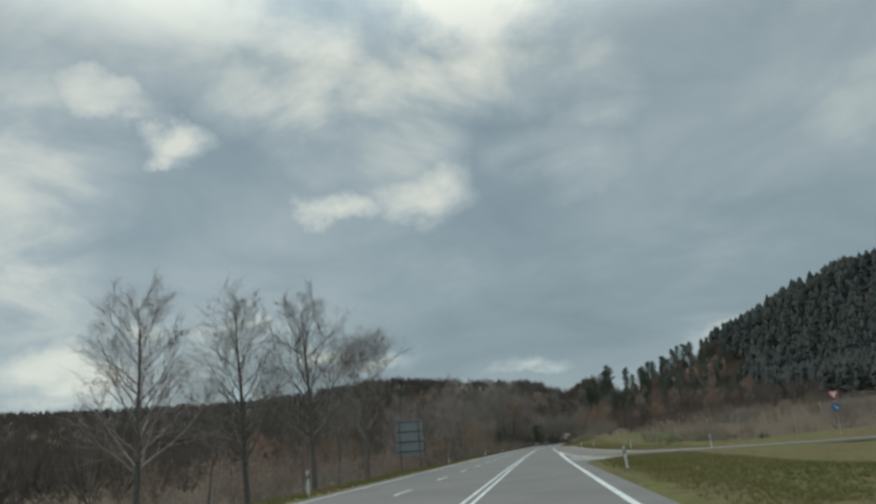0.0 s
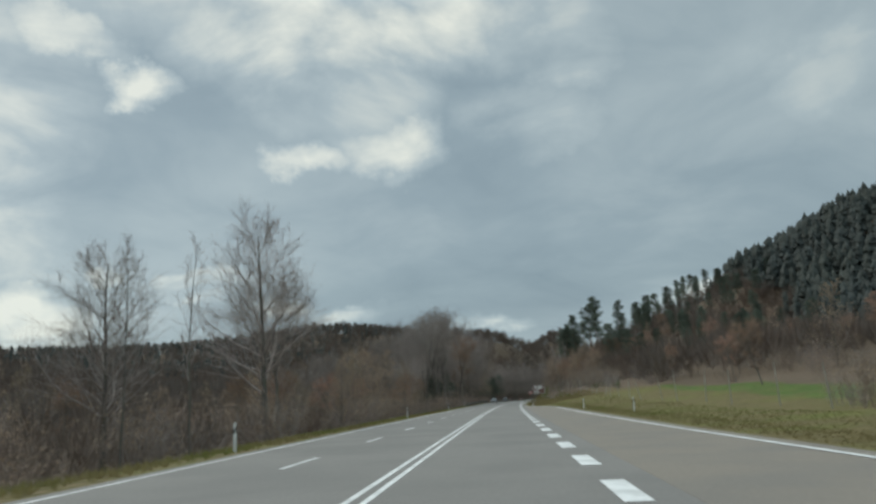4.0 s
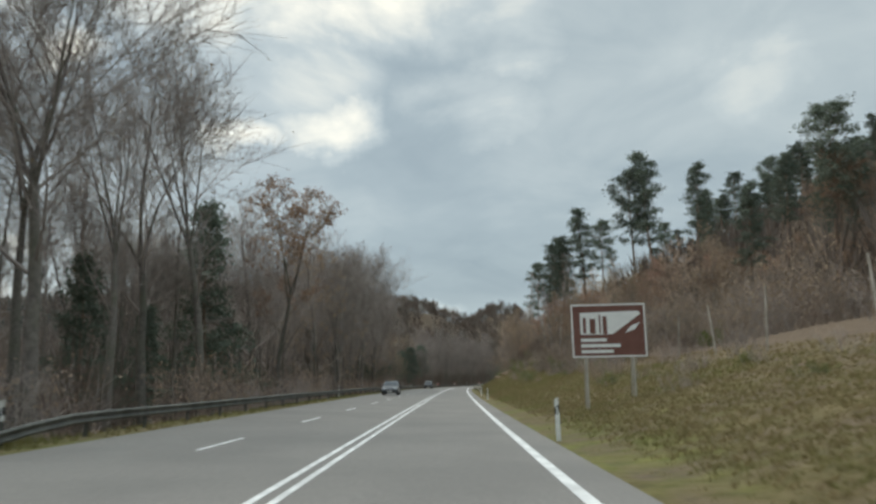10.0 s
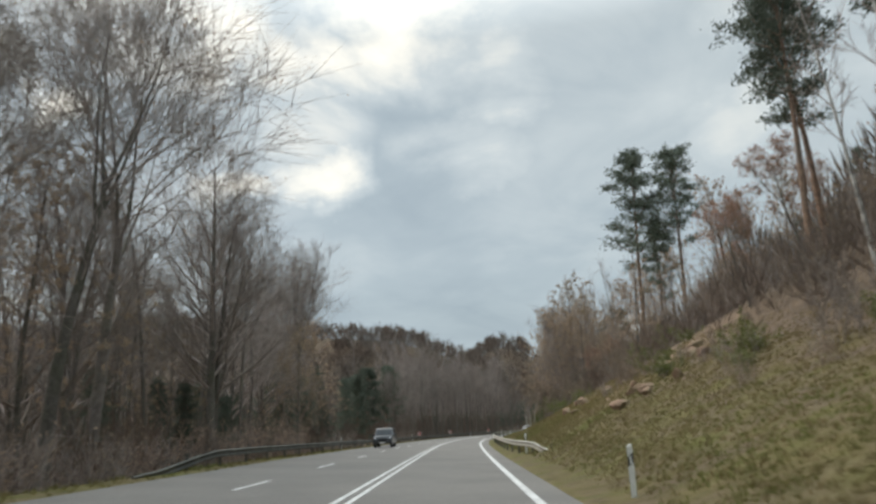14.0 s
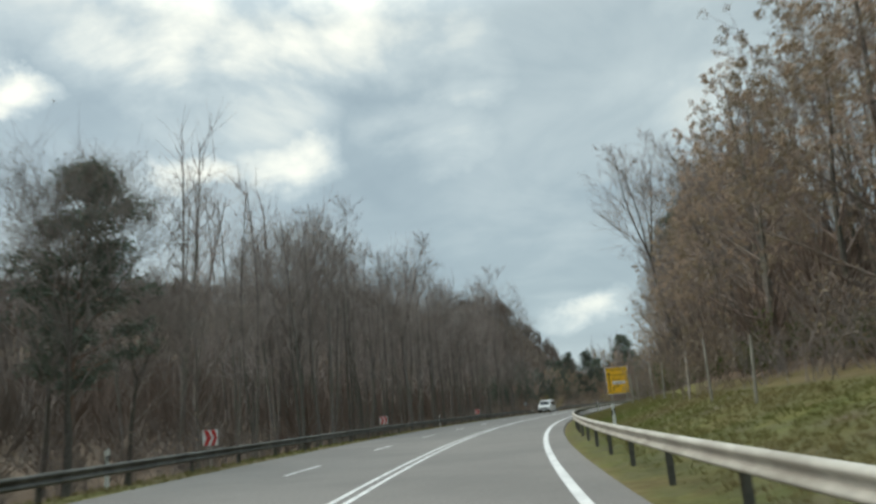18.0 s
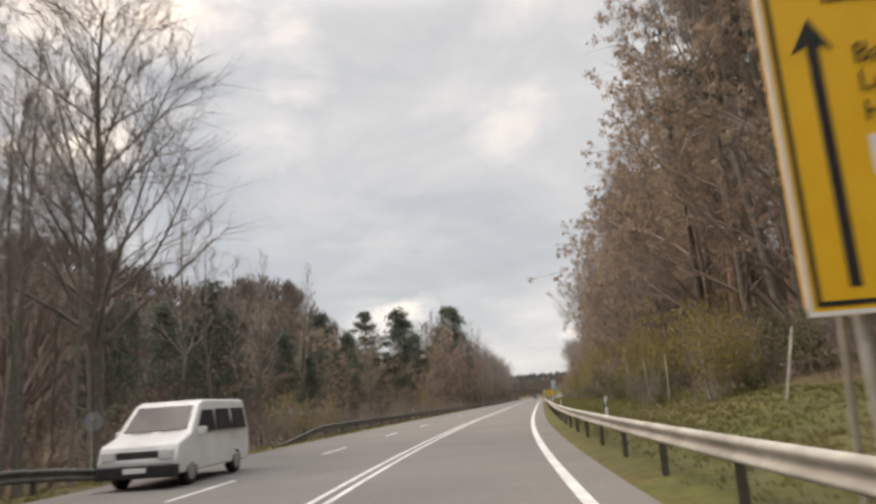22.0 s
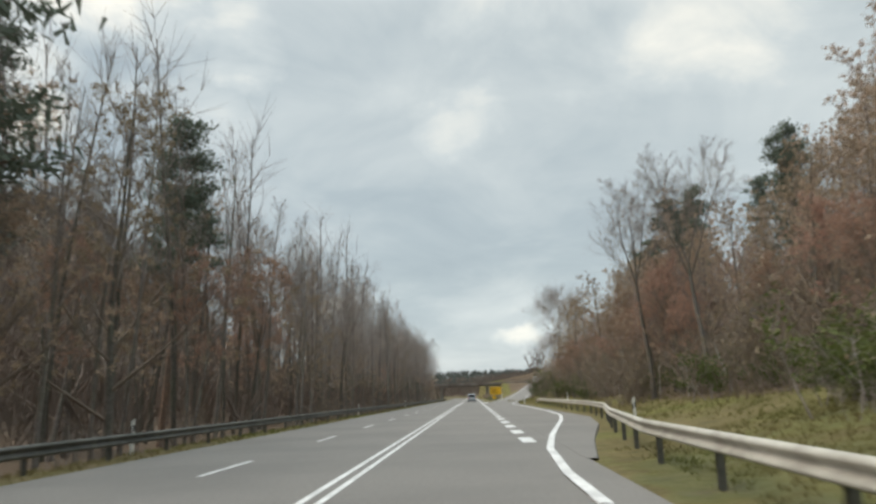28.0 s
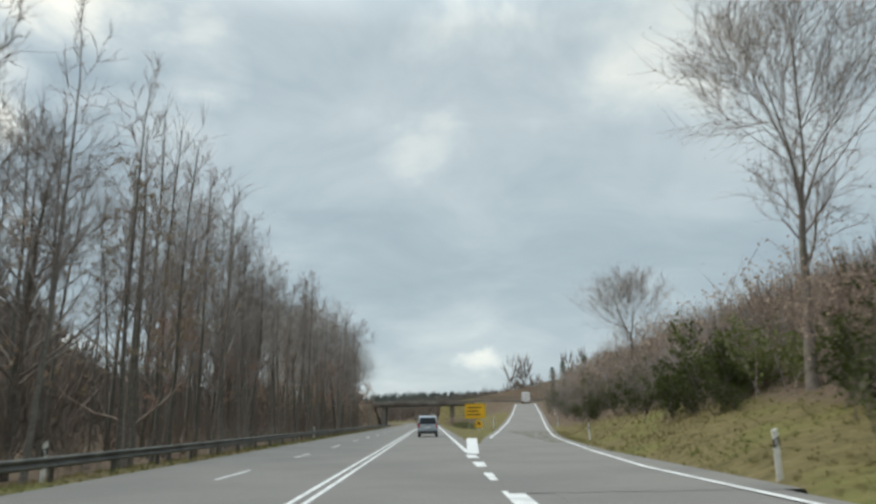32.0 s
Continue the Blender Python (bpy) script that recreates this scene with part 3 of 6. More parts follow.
part("edge_line", ribbon("edge_line", np.arange(710, 836, 2.0), [(s, u - 0.1) for s, u in EDGE_X], [(s, u + 0.1) for s, u in EDGE_X], 0.030, PAINT), road)
part("edge_line", track(RAMP[1:], 2.25, 2.42, 0.030, "edge_line", PAINT, 70), road)
part("edge_line", track(RAMP[2:], -2.5, -2.33, 0.030, "edge_line", PAINT, 70), road)
part("gore_nose", ribbon("gore_nose", [832, 846, 858], [(832, 4.0), (858, 5.2)], [(832, 4.5), (858, 6.0)], 0.034, PAINT), road)


def dashes(name, first, last, period, length, u, width):
    one = None
    for s in np.arange(first, last, period):
        p = on_road(s + length / 2, u, 0.0)
        if one is None:
            one = mesh_object(name, [(-width / 2, -length / 2, 0), (width / 2, -length / 2, 0), (width / 2, length / 2, 0), (-width / 2, length / 2, 0)], [(0, 1, 2, 3)], PAINT)
            ob = one
        else:
            ob = new(name, one.data)
        a, k = heading(s + length / 2), bank(s + length / 2)
        ob.matrix_world = Matrix.Translation((p[0], p[1], p[2] + (0.004 if abs(u) < 3.9 else 0.0108))) @ Matrix.Rotation(float(a), 4, "Z") @ Matrix.Rotation(float(math.atan(k)), 4, "Y")
        ob.parent = road


dashes("lane_dash", 40.3 - 7 * 11.4 - 1.8, 455, 11.4, 3.6, -3.25, 0.13)
dashes("lane_dash", 460.6 - 1.8, 1000, 11.66, 3.6, -3.25, 0.13)
dashes("block_dash", 106.3 - 1.35, 228, 5.55, 2.7, 4.1, 0.42)
dashes("block_dash", 724.3 - 1.35, 830, 5.3, 2.6, 4.1, 0.42)

# ---- plants ----


def tubes_mesh(name, tubes, mat):
    """One mesh of tapered tubes: each a list of points, radii and a number of sides."""
    V, F, base = [], [], 0
    for pts, rad, n in tubes:
        pts = np.asarray(pts, float)
        d = np.gradient(pts, axis=0)
        d /= np.linalg.norm(d, axis=1)[:, None] + 1e-9
        ref = np.where(np.abs(d[:, 2:3]) > 0.9, [[1.0, 0, 0]], [[0, 0, 1.0]])
        a = np.cross(d, ref)
        a /= np.linalg.norm(a, axis=1)[:, None] + 1e-9
        b = np.cross(d, a)
        ang = np.arange(n) * 2 * np.pi / n
        ring = pts[:, None] + np.asarray(rad)[:, None, None] * (np.cos(ang)[None, :, None] * a[:, None] + np.sin(ang)[None, :, None] * b[:, None])
        V.append(ring.reshape(-1, 3))
        m = len(pts)
        i, j = np.meshgrid(np.arange(m - 1), np.arange(n), indexing="ij")
        p, q = (base + i * n + j).ravel(), (base + i * n + (j + 1) % n).ravel()
        F.append(np.stack([p, q, q + n, p + n], 1))
        base += m * n
    V, F = np.concatenate(V), np.concatenate(F)
    return quads(name, V, F, mat)


def quads(name, V, F, mats, mat_index=None, smooth_faces=False):
    me = bpy.data.meshes.new(name)
    me.vertices.add(len(V))
    me.vertices.foreach_set("co", np.ascontiguousarray(V, np.float32).ravel())
    k = F.shape[1]
    me.loops.add(F.size)
    me.loops.foreach_set("vertex_index", np.ascontiguousarray(F, np.int32).ravel())
    me.polygons.add(len(F))
    me.polygons.foreach_set("loop_start", np.arange(len(F), dtype=np.int32) * k)
    for m in mats if isinstance(mats, (list, tuple)) else (mats,):
        me.materials.append(m)
    if mat_index is not None:
        me.polygons.foreach_set("material_index", np.ascontiguousarray(mat_index, np.int32))
    me.update(calc_edges=True)
    if smooth_faces:
        me.shade_smooth()
    return me


def leaf_quads(rng, centres, size, spread, long=1.6):
    """Small kite-shaped leaves about the given places, turned every way."""
    n = len(centres)
    c = centres + rng.normal(0, spread, (n, 3))
    a = rng.normal(0, 1, (n, 3))
    a /= np.linalg.norm(a, axis=1)[:, None]
    b = np.cross(a, rng.normal(0, 1, (n, 3)))
    b /= np.linalg.norm(b, axis=1)[:, None] + 1e-9
    s = size * rng.uniform(0.6, 1.4, (n, 1))
    V = np.stack([c - a * s * long / 2 - b * s * 0.45, c - a * s * long / 2 + b * s * 0.45, c + a * s * long / 2], 1).reshape(-1, 3)
    return V, np.arange(3 * n).reshape(-1, 3)


def sprout(rng, start, way, length, r0, segs, bend, lift, tip=0.25):
    """A bent, tapering shoot."""
    pts, d, step = [np.array(start, float)], np.array(way, float), length / segs
    for _ in range(segs):
        d = d + rng.normal(0, bend, 3) + (0, 0, lift)
        d /= np.linalg.norm(d)
        pts.append(pts[-1] + d * step)
    return np.array(pts), np.linspace(r0, r0 * tip, segs + 1)


def side_way(rng, along, angle, turn):
    """A direction that leaves the direction along at an angle, at a turn about it."""
    along = along / np.linalg.norm(along)
    ref = np.array([1.0, 0, 0]) if abs(along[2]) > 0.8 else np.array([0, 0, 1.0])
    a = np.cross(along, ref)
    a /= np.linalg.norm(a)
    b = np.cross(along, a)
    return along * math.cos(angle) + (a * math.cos(turn) + b * math.sin(turn)) * math.sin(angle)


def bare_tree(seed, height, trunk_r, first=0.25, limbs=16, subs=6, twigs=5, reach=0.42, angle=0.75, fork=False, lift=0.10, sides=3, twig_r=0.012, twig_seg=2):
    """Trunk tubes, crown tubes and the places of the twigs' ends."""
    rng = np.random.default_rng(seed)
    trunk, crown, ends = [], [], []
    tp, tr = sprout(rng, (0, 0, -0.3), (0, 0, 1), height * (0.55 if fork else 0.97), trunk_r, 9, 0.035, 0.03, 0.42 if fork else 0.12)
    tr[0] *= 1.25
    trunk.append((tp, tr, 7))
    stems = [(tp, tr)]
    if fork:
        for k in range(4):
            w = side_way(rng, tp[-1] - tp[-2], rng.uniform(0.18, 0.42), k * 1.57 + rng.uniform(-0.4, 0.4))
            q, r = sprout(rng, tp[-1 - (k % 2)], w, height * rng.uniform(0.40, 0.50), tr[-2] * 0.62, 7, 0.06, 0.05, 0.14)
            trunk.append((q, r, 5))
            stems.append((q, r))
    for sp, sr in stems:
        m = limbs if len(stems) == 1 else max(5, limbs // 3)
        for k in range(m):
            f = (first if sp is tp else 0.12) + (0.97 - (first if sp is tp else 0.12)) * (k + rng.uniform(0, 0.9)) / m
            if fork and sp is tp and f < 0.55:
                continue
            x = f * (len(sp) - 1)
            i = min(int(x), len(sp) - 2)
            at0 = sp[i] + (sp[i + 1] - sp[i]) * (x - i)
            rr = np.interp(x, range(len(sr)), sr)
            size = height * reach * (1.05 - 0.72 * f) * rng.uniform(0.75, 1.15) * (0.62 if len(stems) > 1 else 1)
            w = side_way(rng, sp[i + 1] - sp[i], angle * rng.uniform(0.8, 1.25) * (1.15 - 0.4 * f), k * 2.4 + rng.uniform(-0.5, 0.5))
            lp, lr = sprout(rng, at0, w, size, min(rr * 0.5, 0.010 * size + 0.016), 5, 0.10, lift)
            crown.append((lp, lr, 4))
            for j in range(subs):
                g = 0.22 + 0.76 * (j + rng.uniform(0, 0.8)) / subs
                y = g * (len(lp) - 1)
                q = min(int(y), len(lp) - 2)
                s0 = lp[q] + (lp[q + 1] - lp[q]) * (y - q)
                w2 = side_way(rng, lp[q + 1] - lp[q], rng.uniform(0.45, 0.95), rng.uniform(0, 6.28))
                bp, br = sprout(rng, s0, w2, size * (0.62 - 0.32 * g) * rng.uniform(0.7, 1.2), max(np.interp(y, range(len(lr)), lr) * 0.5, twig_r * 1.2), 3, 0.14, lift)
                crown.append((bp, br, 3))
                for h in range(twigs):
                    v = (0.3 + 0.7 * (h + rng.uniform(0, 0.7)) / twigs) * (len(bp) - 1)
                    z = min(int(v), len(bp) - 2)
                    t0 = bp[z] + (bp[z + 1] - bp[z]) * min(v - z, 1)
                    w3 = side_way(rng, bp[z + 1] - bp[z], rng.uniform(0.35, 0.9), rng.uniform(0, 6.28))
                    q3, r3 = sprout(rng, t0, w3, size * 0.26 * rng.uniform(0.6, 1.3), twig_r, twig_seg, 0.12, lift)
                    crown.append((q3, r3, sides))
                    ends += [q3[-1], q3[len(q3) // 2]]
    return trunk, crown, np.array(ends)


def tree_thing(name, trunk, crown, ends, bark, twig, leaf=None, leaf_n=0, leaf_size=0.14, label="", seed=0, category="tree"):
    """An Empty at the tree's foot with its trunk and its crown."""
    rng = np.random.default_rng(seed)
    top = new(name)
    t = new("trunk", tubes_mesh("trunk", trunk, bark))
    t.parent = top
    c = new("crown", tubes_mesh("crown", crown, twig))
    c.parent = top
    if leaf_n:
        V, F = leaf_quads(rng, ends[rng.integers(0, len(ends), leaf_n)], leaf_size, leaf_size * 1.3)
        lv = new("foliage", quads("foliage", V, F, leaf))
        lv.parent = top
    return tagged(top, label, category)


def pine(seed, height, trunk_r, crown_from=0.45, label="", branches=26, clumps=5, needles=16, cone=False, spread=0.2):
    rng = np.random.default_rng(seed)
    top = new("pine_tree" if not cone else "spruce_tree")
    tp, tr = sprout(rng, (0, 0, -0.3), (rng.normal(0, 0.03), rng.normal(0, 0.03), 1), height, trunk_r, 10, 0.02, 0.02, 0.12)
    tubes, centres = [(tp, tr, 7)], []
    for k in range(branches):
        f = crown_from + (0.99 - crown_from) * ((k + rng.uniform(0, 1)) / branches) ** 0.9
        x = f * (len(tp) - 1)
        i = min(int(x), len(tp) - 2)
        a0 = tp[i] + (tp[i + 1] - tp[i]) * (x - i)
        g = (f - crown_from) / (1 - crown_from)
        size = height * spread * ((1.05 - g) if cone else (0.75 + 0.75 * g - 1.2 * g * g)) * rng.uniform(0.5, 1.25) + 0.3
        w = side_way(rng, np.array([0, 0, 1.0]), (1.75 if cone else 1.25 - 0.4 * g) * rng.uniform(0.85, 1.1), k * 2.4 + rng.uniform(-0.6, 0.6))
        bp, br = sprout(rng, a0, w, size, 0.02 + 0.012 * size, 4, 0.12, 0.08, 0.2)
        tubes.append((bp, br, 3))
        for _ in range(clumps):
            u = rng.uniform(0.35, 1.0) ** 0.7 * (len(bp) - 1)
            q = min(int(u), len(bp) - 2)
            centres.append(bp[q] + (bp[q + 1] - bp[q]) * (u - q) + rng.normal(0, 0.16 + 0.09 * size, 3) * (1, 1, 0.35))
    trunk = new("trunk", tubes_mesh("trunk", tubes, PINE_BARK))
    trunk.parent = top
    C = np.repeat(np.array(centres), needles, 0)
    C = C + rng.normal(0, 0.30 if cone else 0.32, C.shape) * (1, 1, 0.5 if cone else 0.42)
    V, F = leaf_quads(rng, C, 0.10, 0.06, 4.0)
    crown = new("crown", quads("crown", V, F, NEEDLES))
    crown.parent = top
    return tagged(top, label, "tree")


def shrub(seed, height, wide, leaf, leaf_n, twig, label, stems=16, leaf_size=0.075):
    rng = np.random.default_rng(seed)
    top = new("shrub")
    tubes, ends = [], []
    for k in range(stems):
        w = side_way(rng, np.array([0, 0, 1.0]), rng.uniform(0.05, 0.75), rng.uniform(0, 6.28))
        o = np.array([rng.normal(0, wide * 0.22), rng.normal(0, wide * 0.22), -0.15])
        p, r = sprout(rng, o, w, height * rng.uniform(0.55, 1.05), 0.022, 3, 0.12, 0.05)
        tubes.append((p, r, 3))
        for j in range(9):
            v = (0.25 + 0.75 * rng.uniform(0, 1)) * (len(p) - 1)
            z = min(int(v), len(p) - 2)
            t0 = p[z] + (p[z + 1] - p[z]) * (v - z)
            q, r2 = sprout(rng, t0, side_way(rng, p[z + 1] - p[z], rng.uniform(0.3, 1.0), rng.uniform(0, 6.28)), height * rng.uniform(0.2, 0.45), 0.012, 1, 0.15, 0.05)
            tubes.append((q, r2, 3))
            ends += [(q[0] + q[1]) / 2, q[1]]
    s = new("stem", tubes_mesh("stem", tubes, twig))
    s.parent = top
    if leaf_n:
        ends = np.array(ends)
        V, F = leaf_quads(rng, ends[rng.integers(0, len(ends), leaf_n)], leaf_size, leaf_size * 1.2)
        f = new("foliage", quads("foliage", V, F, leaf))
        f.parent = top
    return tagged(top, label, "shrub")


def frame_here(s, u):
    p = place(s, u, float(land(s, u)))
    return Matrix.Translation([float(c) for c in p])


class Kind:
    """A kind of plant, built once; every further one shares its meshes."""

    def __init__(self, build, group):
        self.ob, self.used = build, False
        tagged(build, group=group)

    def put(self, s, u, scale=1.0, turn=0.0, sink=0.15, lean=0.0, label=""):
        z = float(land(s, u)) - sink
        p = place(s, u, z)
        m = Matrix.Translation([float(c) for c in p]) @ Matrix.Rotation(turn, 4, "Z") @ Matrix.Rotation(lean, 4, "X") @ Matrix.Diagonal((scale, scale, scale * 1.0, 1))
        if self.used:
            ob = copy_thing(self.ob, Matrix.Identity(4))
        else:
            ob, self.used = self.ob, True
        ob.matrix_basis = m
        if label:
            ob["label"] = label
        return ob


R = random.Random(7)
B1 = dict(bark=BARK, twig=TWIG)
OAK = [Kind(tree_thing("bare_tree", *bare_tree(11 + k, 15, 0.24, 0.25, 34, 10, 8, 0.47, 0.92, False, 0.09, twig_seg=1, twig_r=0.009), **B1, label="tall bare deciduous tree with wide branching crown"), "bare roadside trees") for k in range(2)]
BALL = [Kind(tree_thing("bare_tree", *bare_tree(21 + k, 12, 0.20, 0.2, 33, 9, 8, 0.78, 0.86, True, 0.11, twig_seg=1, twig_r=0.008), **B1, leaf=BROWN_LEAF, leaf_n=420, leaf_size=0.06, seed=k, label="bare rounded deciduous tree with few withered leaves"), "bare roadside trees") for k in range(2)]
VASE = [Kind(tree_thing("bare_tree", *bare_tree(31 + k, 20, 0.28, 0.25, 27, 8, 7, 0.44, 0.66, True, 0.11, twig_seg=1, twig_r=0.011), **B1, label="tall bare tree with many upright limbs"), "bare roadside trees") for k in range(2)]
SLIM = [Kind(tree_thing("slender_tree", *bare_tree(41 + k, 17, 0.12, 0.34, 15, 5, 4, 0.25, 0.62, False, 0.12, twig_seg=1, twig_r=0.014), **B1, label="slender bare forest tree with thin upright trunk"), "slender forest trees") for k in range(4)]
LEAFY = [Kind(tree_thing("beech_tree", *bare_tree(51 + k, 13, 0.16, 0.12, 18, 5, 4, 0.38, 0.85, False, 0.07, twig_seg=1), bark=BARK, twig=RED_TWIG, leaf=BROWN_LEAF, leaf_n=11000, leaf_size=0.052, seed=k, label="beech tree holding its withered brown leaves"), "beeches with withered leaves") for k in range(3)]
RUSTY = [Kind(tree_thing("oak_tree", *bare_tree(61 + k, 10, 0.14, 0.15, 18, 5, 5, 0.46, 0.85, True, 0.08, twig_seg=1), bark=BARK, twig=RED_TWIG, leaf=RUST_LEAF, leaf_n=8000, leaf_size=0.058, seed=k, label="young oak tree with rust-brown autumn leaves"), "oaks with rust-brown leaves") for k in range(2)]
BIRCHES = [Kind(tree_thing("birch_tree", *bare_tree(71 + k, 15, 0.12, 0.40, 13, 6, 5, 0.24, 0.6, False, 0.03, twig_seg=1), bark=BIRCH, twig=TWIG, label="bare birch tree with pale trunk"), "birches") for k in range(2)]
PINES = [Kind(pine(81 + k, 20, 0.24, 0.40 + 0.06 * k, "tall pine with bare reddish trunk and dark crown", 38, 6, 30, spread=(0.13, 0.155, 0.18)[k]), "pines") for k in range(3)]
WIDE = [Kind(pine(85 + k, 15, 0.2, 0.22 + 0.08 * k, "broad pine with layered dark green branches", 46, 6, 34, spread=0.235), "pines") for k in range(2)]
SPRUCES = [Kind(pine(91 + k, 13, 0.18, 0.12, "dark green conifer with branches to the ground", 60, 5, 18, True, 0.22), "spruces") for k in range(2)]
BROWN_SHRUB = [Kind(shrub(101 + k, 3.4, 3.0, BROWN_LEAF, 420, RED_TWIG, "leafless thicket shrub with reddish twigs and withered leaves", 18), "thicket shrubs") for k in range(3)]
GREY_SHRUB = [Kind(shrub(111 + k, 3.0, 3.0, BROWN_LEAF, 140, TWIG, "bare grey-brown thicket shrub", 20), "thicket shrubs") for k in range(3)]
GREEN_SHRUB = [Kind(shrub(121 + k, 1.8, 2.6, GREEN_LEAF, 1500, TWIG, "bramble shrub with dull green leaves", 10, 0.07), "bramble shrubs") for k in range(2)]
YELLOW_SHRUB = [Kind(shrub(131, 3.4, 2.6, YELLOW_LEAF, 3000, TWIG, "shrub with yellow autumn leaves", 20, 0.08), "yellow shrubs")]


def scatter(kinds, s0, s1, u0, u1, count, lo=0.85, hi=1.15, sink=0.2, lean=0.0):
    """Plants strewn evenly over a stretch of the plan, each a little different in size and turn."""
    for k in range(count):
        s = s0 + (s1 - s0) * (k + R.random()) / count
        R.choice(kinds).put(s, R.uniform(u0, u1), R.uniform(lo, hi), R.uniform(0, 6.28), sink, R.gauss(0, 0.02) + lean)


def beside_ramp(s):
    """How far the bank beside the ramp has moved away from the road."""
    return np.maximum(table(RAMP, s, 1) - 9.0, 0)


def thicket(kinds, s0, s1, u0, u1, count, lo=0.85, hi=1.15, shift=None):
    """Undergrowth that nobody could count: shrubs of the given kinds strewn over a stretch, joined into one object."""
    data = []
    for kind in kinds:
        for ob in kind.ob.children:
            me = ob.data
            co = np.empty(len(me.vertices) * 3, np.float32)
            me.vertices.foreach_get("co", co)
            vi = np.empty(len(me.loops), np.int32)
            me.loops.foreach_get("vertex_index", vi)
            k = me.polygons[0].loop_total
            vi = vi.reshape(-1, k)
            leaf = ob.name.startswith("foliage")
            data.append((kind, co.reshape(-1, 3), vi if k == 3 else vi[:, (0, 1, 2)] if leaf else np.concatenate([vi[:, (0, 1, 2)], vi[:, (0, 2, 3)]]), me.materials[0]))
    V, F, M, mats, base = [], [], [], [], 0
    for k in range(count):
        s, u = s0 + (s1 - s0) * (k + R.random()) / count, R.uniform(u0, u1)
        u = u + float(shift(s)) if shift else u
        a, c = R.uniform(0, 6.28), R.uniform(lo, hi)
        p = place(s, u, float(land(s, u)) - 0.15)
        pick = R.choice(kinds)
        rot = np.array([[math.cos(a), -math.sin(a), 0], [math.sin(a), math.cos(a), 0], [0, 0, 1]]) * c
        for kind, co, vi, mat in data:
            if kind is not pick:
                continue
            if mat not in mats:
                mats.append(mat)
            V.append(co @ rot.T + p)
            F.append(vi + base)
            M.append(np.full(len(vi), mats.index(mat)))
            base += len(co)
    ob = new("undergrowth", quads("undergrowth", np.concatenate(V), np.concatenate(F), mats, np.concatenate(M)))
    return tagged(ob, "tangled leafless undergrowth with withered leaves along the woods", "undergrowth", kind="stuff")


def slender_variants(seed, n):
    """Vertices and faces of some slender trees one metre high, trunk faces first."""
    rng, out = np.random.default_rng(seed), []
    for _ in range(n):
        tp, tr = sprout(rng, (0, 0, -0.015), (rng.normal(0, 0.04), rng.normal(0, 0.04), 1), 1.0, 0.0075, 5, 0.03, 0.02, 0.15)
        tubes = [(tp, tr, 4)]
        for j in range(17):
            f = (0.28 + 0.7 * (j + rng.random()) / 17) * 5
            i = min(int(f), 4)
            w = side_way(rng, tp[i + 1] - tp[i], rng.uniform(0.35, 0.9), rng.uniform(0, 6.28))
            q, r = sprout(rng, tp[i] + (tp[i + 1] - tp[i]) * (f - i), w, rng.uniform(0.14, 0.27) * (1.25 - 0.17 * f), 0.0016, 2, 0.1, 0.1)
            tubes.append((q, r, 3))
            for _ in range(7):
                q2, r2 = sprout(rng, q[rng.integers(0, 3)], side_way(rng, q[2] - q[1], rng.uniform(0.3, 0.9), rng.uniform(0, 6.28)), rng.uniform(0.05, 0.12), 0.0008, 1, 0.1, 0.1)
                tubes.append((q2, r2, 3))
        me = tubes_mesh("slender", tubes, TWIG)
        V = np.empty(len(me.vertices) * 3, np.float32)
        me.vertices.foreach_get("co", V)
        F = np.empty(len(me.loops), np.int32)
        me.loops.foreach_get("vertex_index", F)
        out.append((V.reshape(-1, 3), F.reshape(-1, 4), 20))
        bpy.data.meshes.remove(me)
    return out


SLENDER = slender_variants(9, 9)


def back_rows(s0, s1, u0, u1, count, low, high, label, seed, mats=(BARK, TWIG)):
    """Rows of slender trees behind the first ones, too many to tell apart: thin trunks with upright crowns, joined."""
    rng = np.random.default_rng(seed)
    V, F, M, base = [], [], [], 0
    s = s0 + (s1 - s0) * (np.arange(count) + rng.random(count)) / count
    u = rng.uniform(u0, u1, count)
    P = place(s, u, land(s, u) - 0.1)
    for k in range(count):
        v, f, n = SLENDER[rng.integers(0, len(SLENDER))]
        h, a, w = rng.uniform(low, high), rng.uniform(0, 6.28), rng.uniform(0.8, 1.25)
        c, d = math.cos(a) * w, math.sin(a) * w
        V.append(v @ np.array([[c, d, 0], [-d, c, 0], [0, 0, 1.0]]) * h + P[k])
        F.append(f + base)
        M.append((np.arange(len(f)) >= n).astype(np.int32))
        base += len(v)
    ob = new("forest_rows", quads("forest_rows", np.concatenate(V), np.concatenate(F), list(mats), np.concatenate(M)))
    return tagged(ob, label, "woods", kind="stuff")



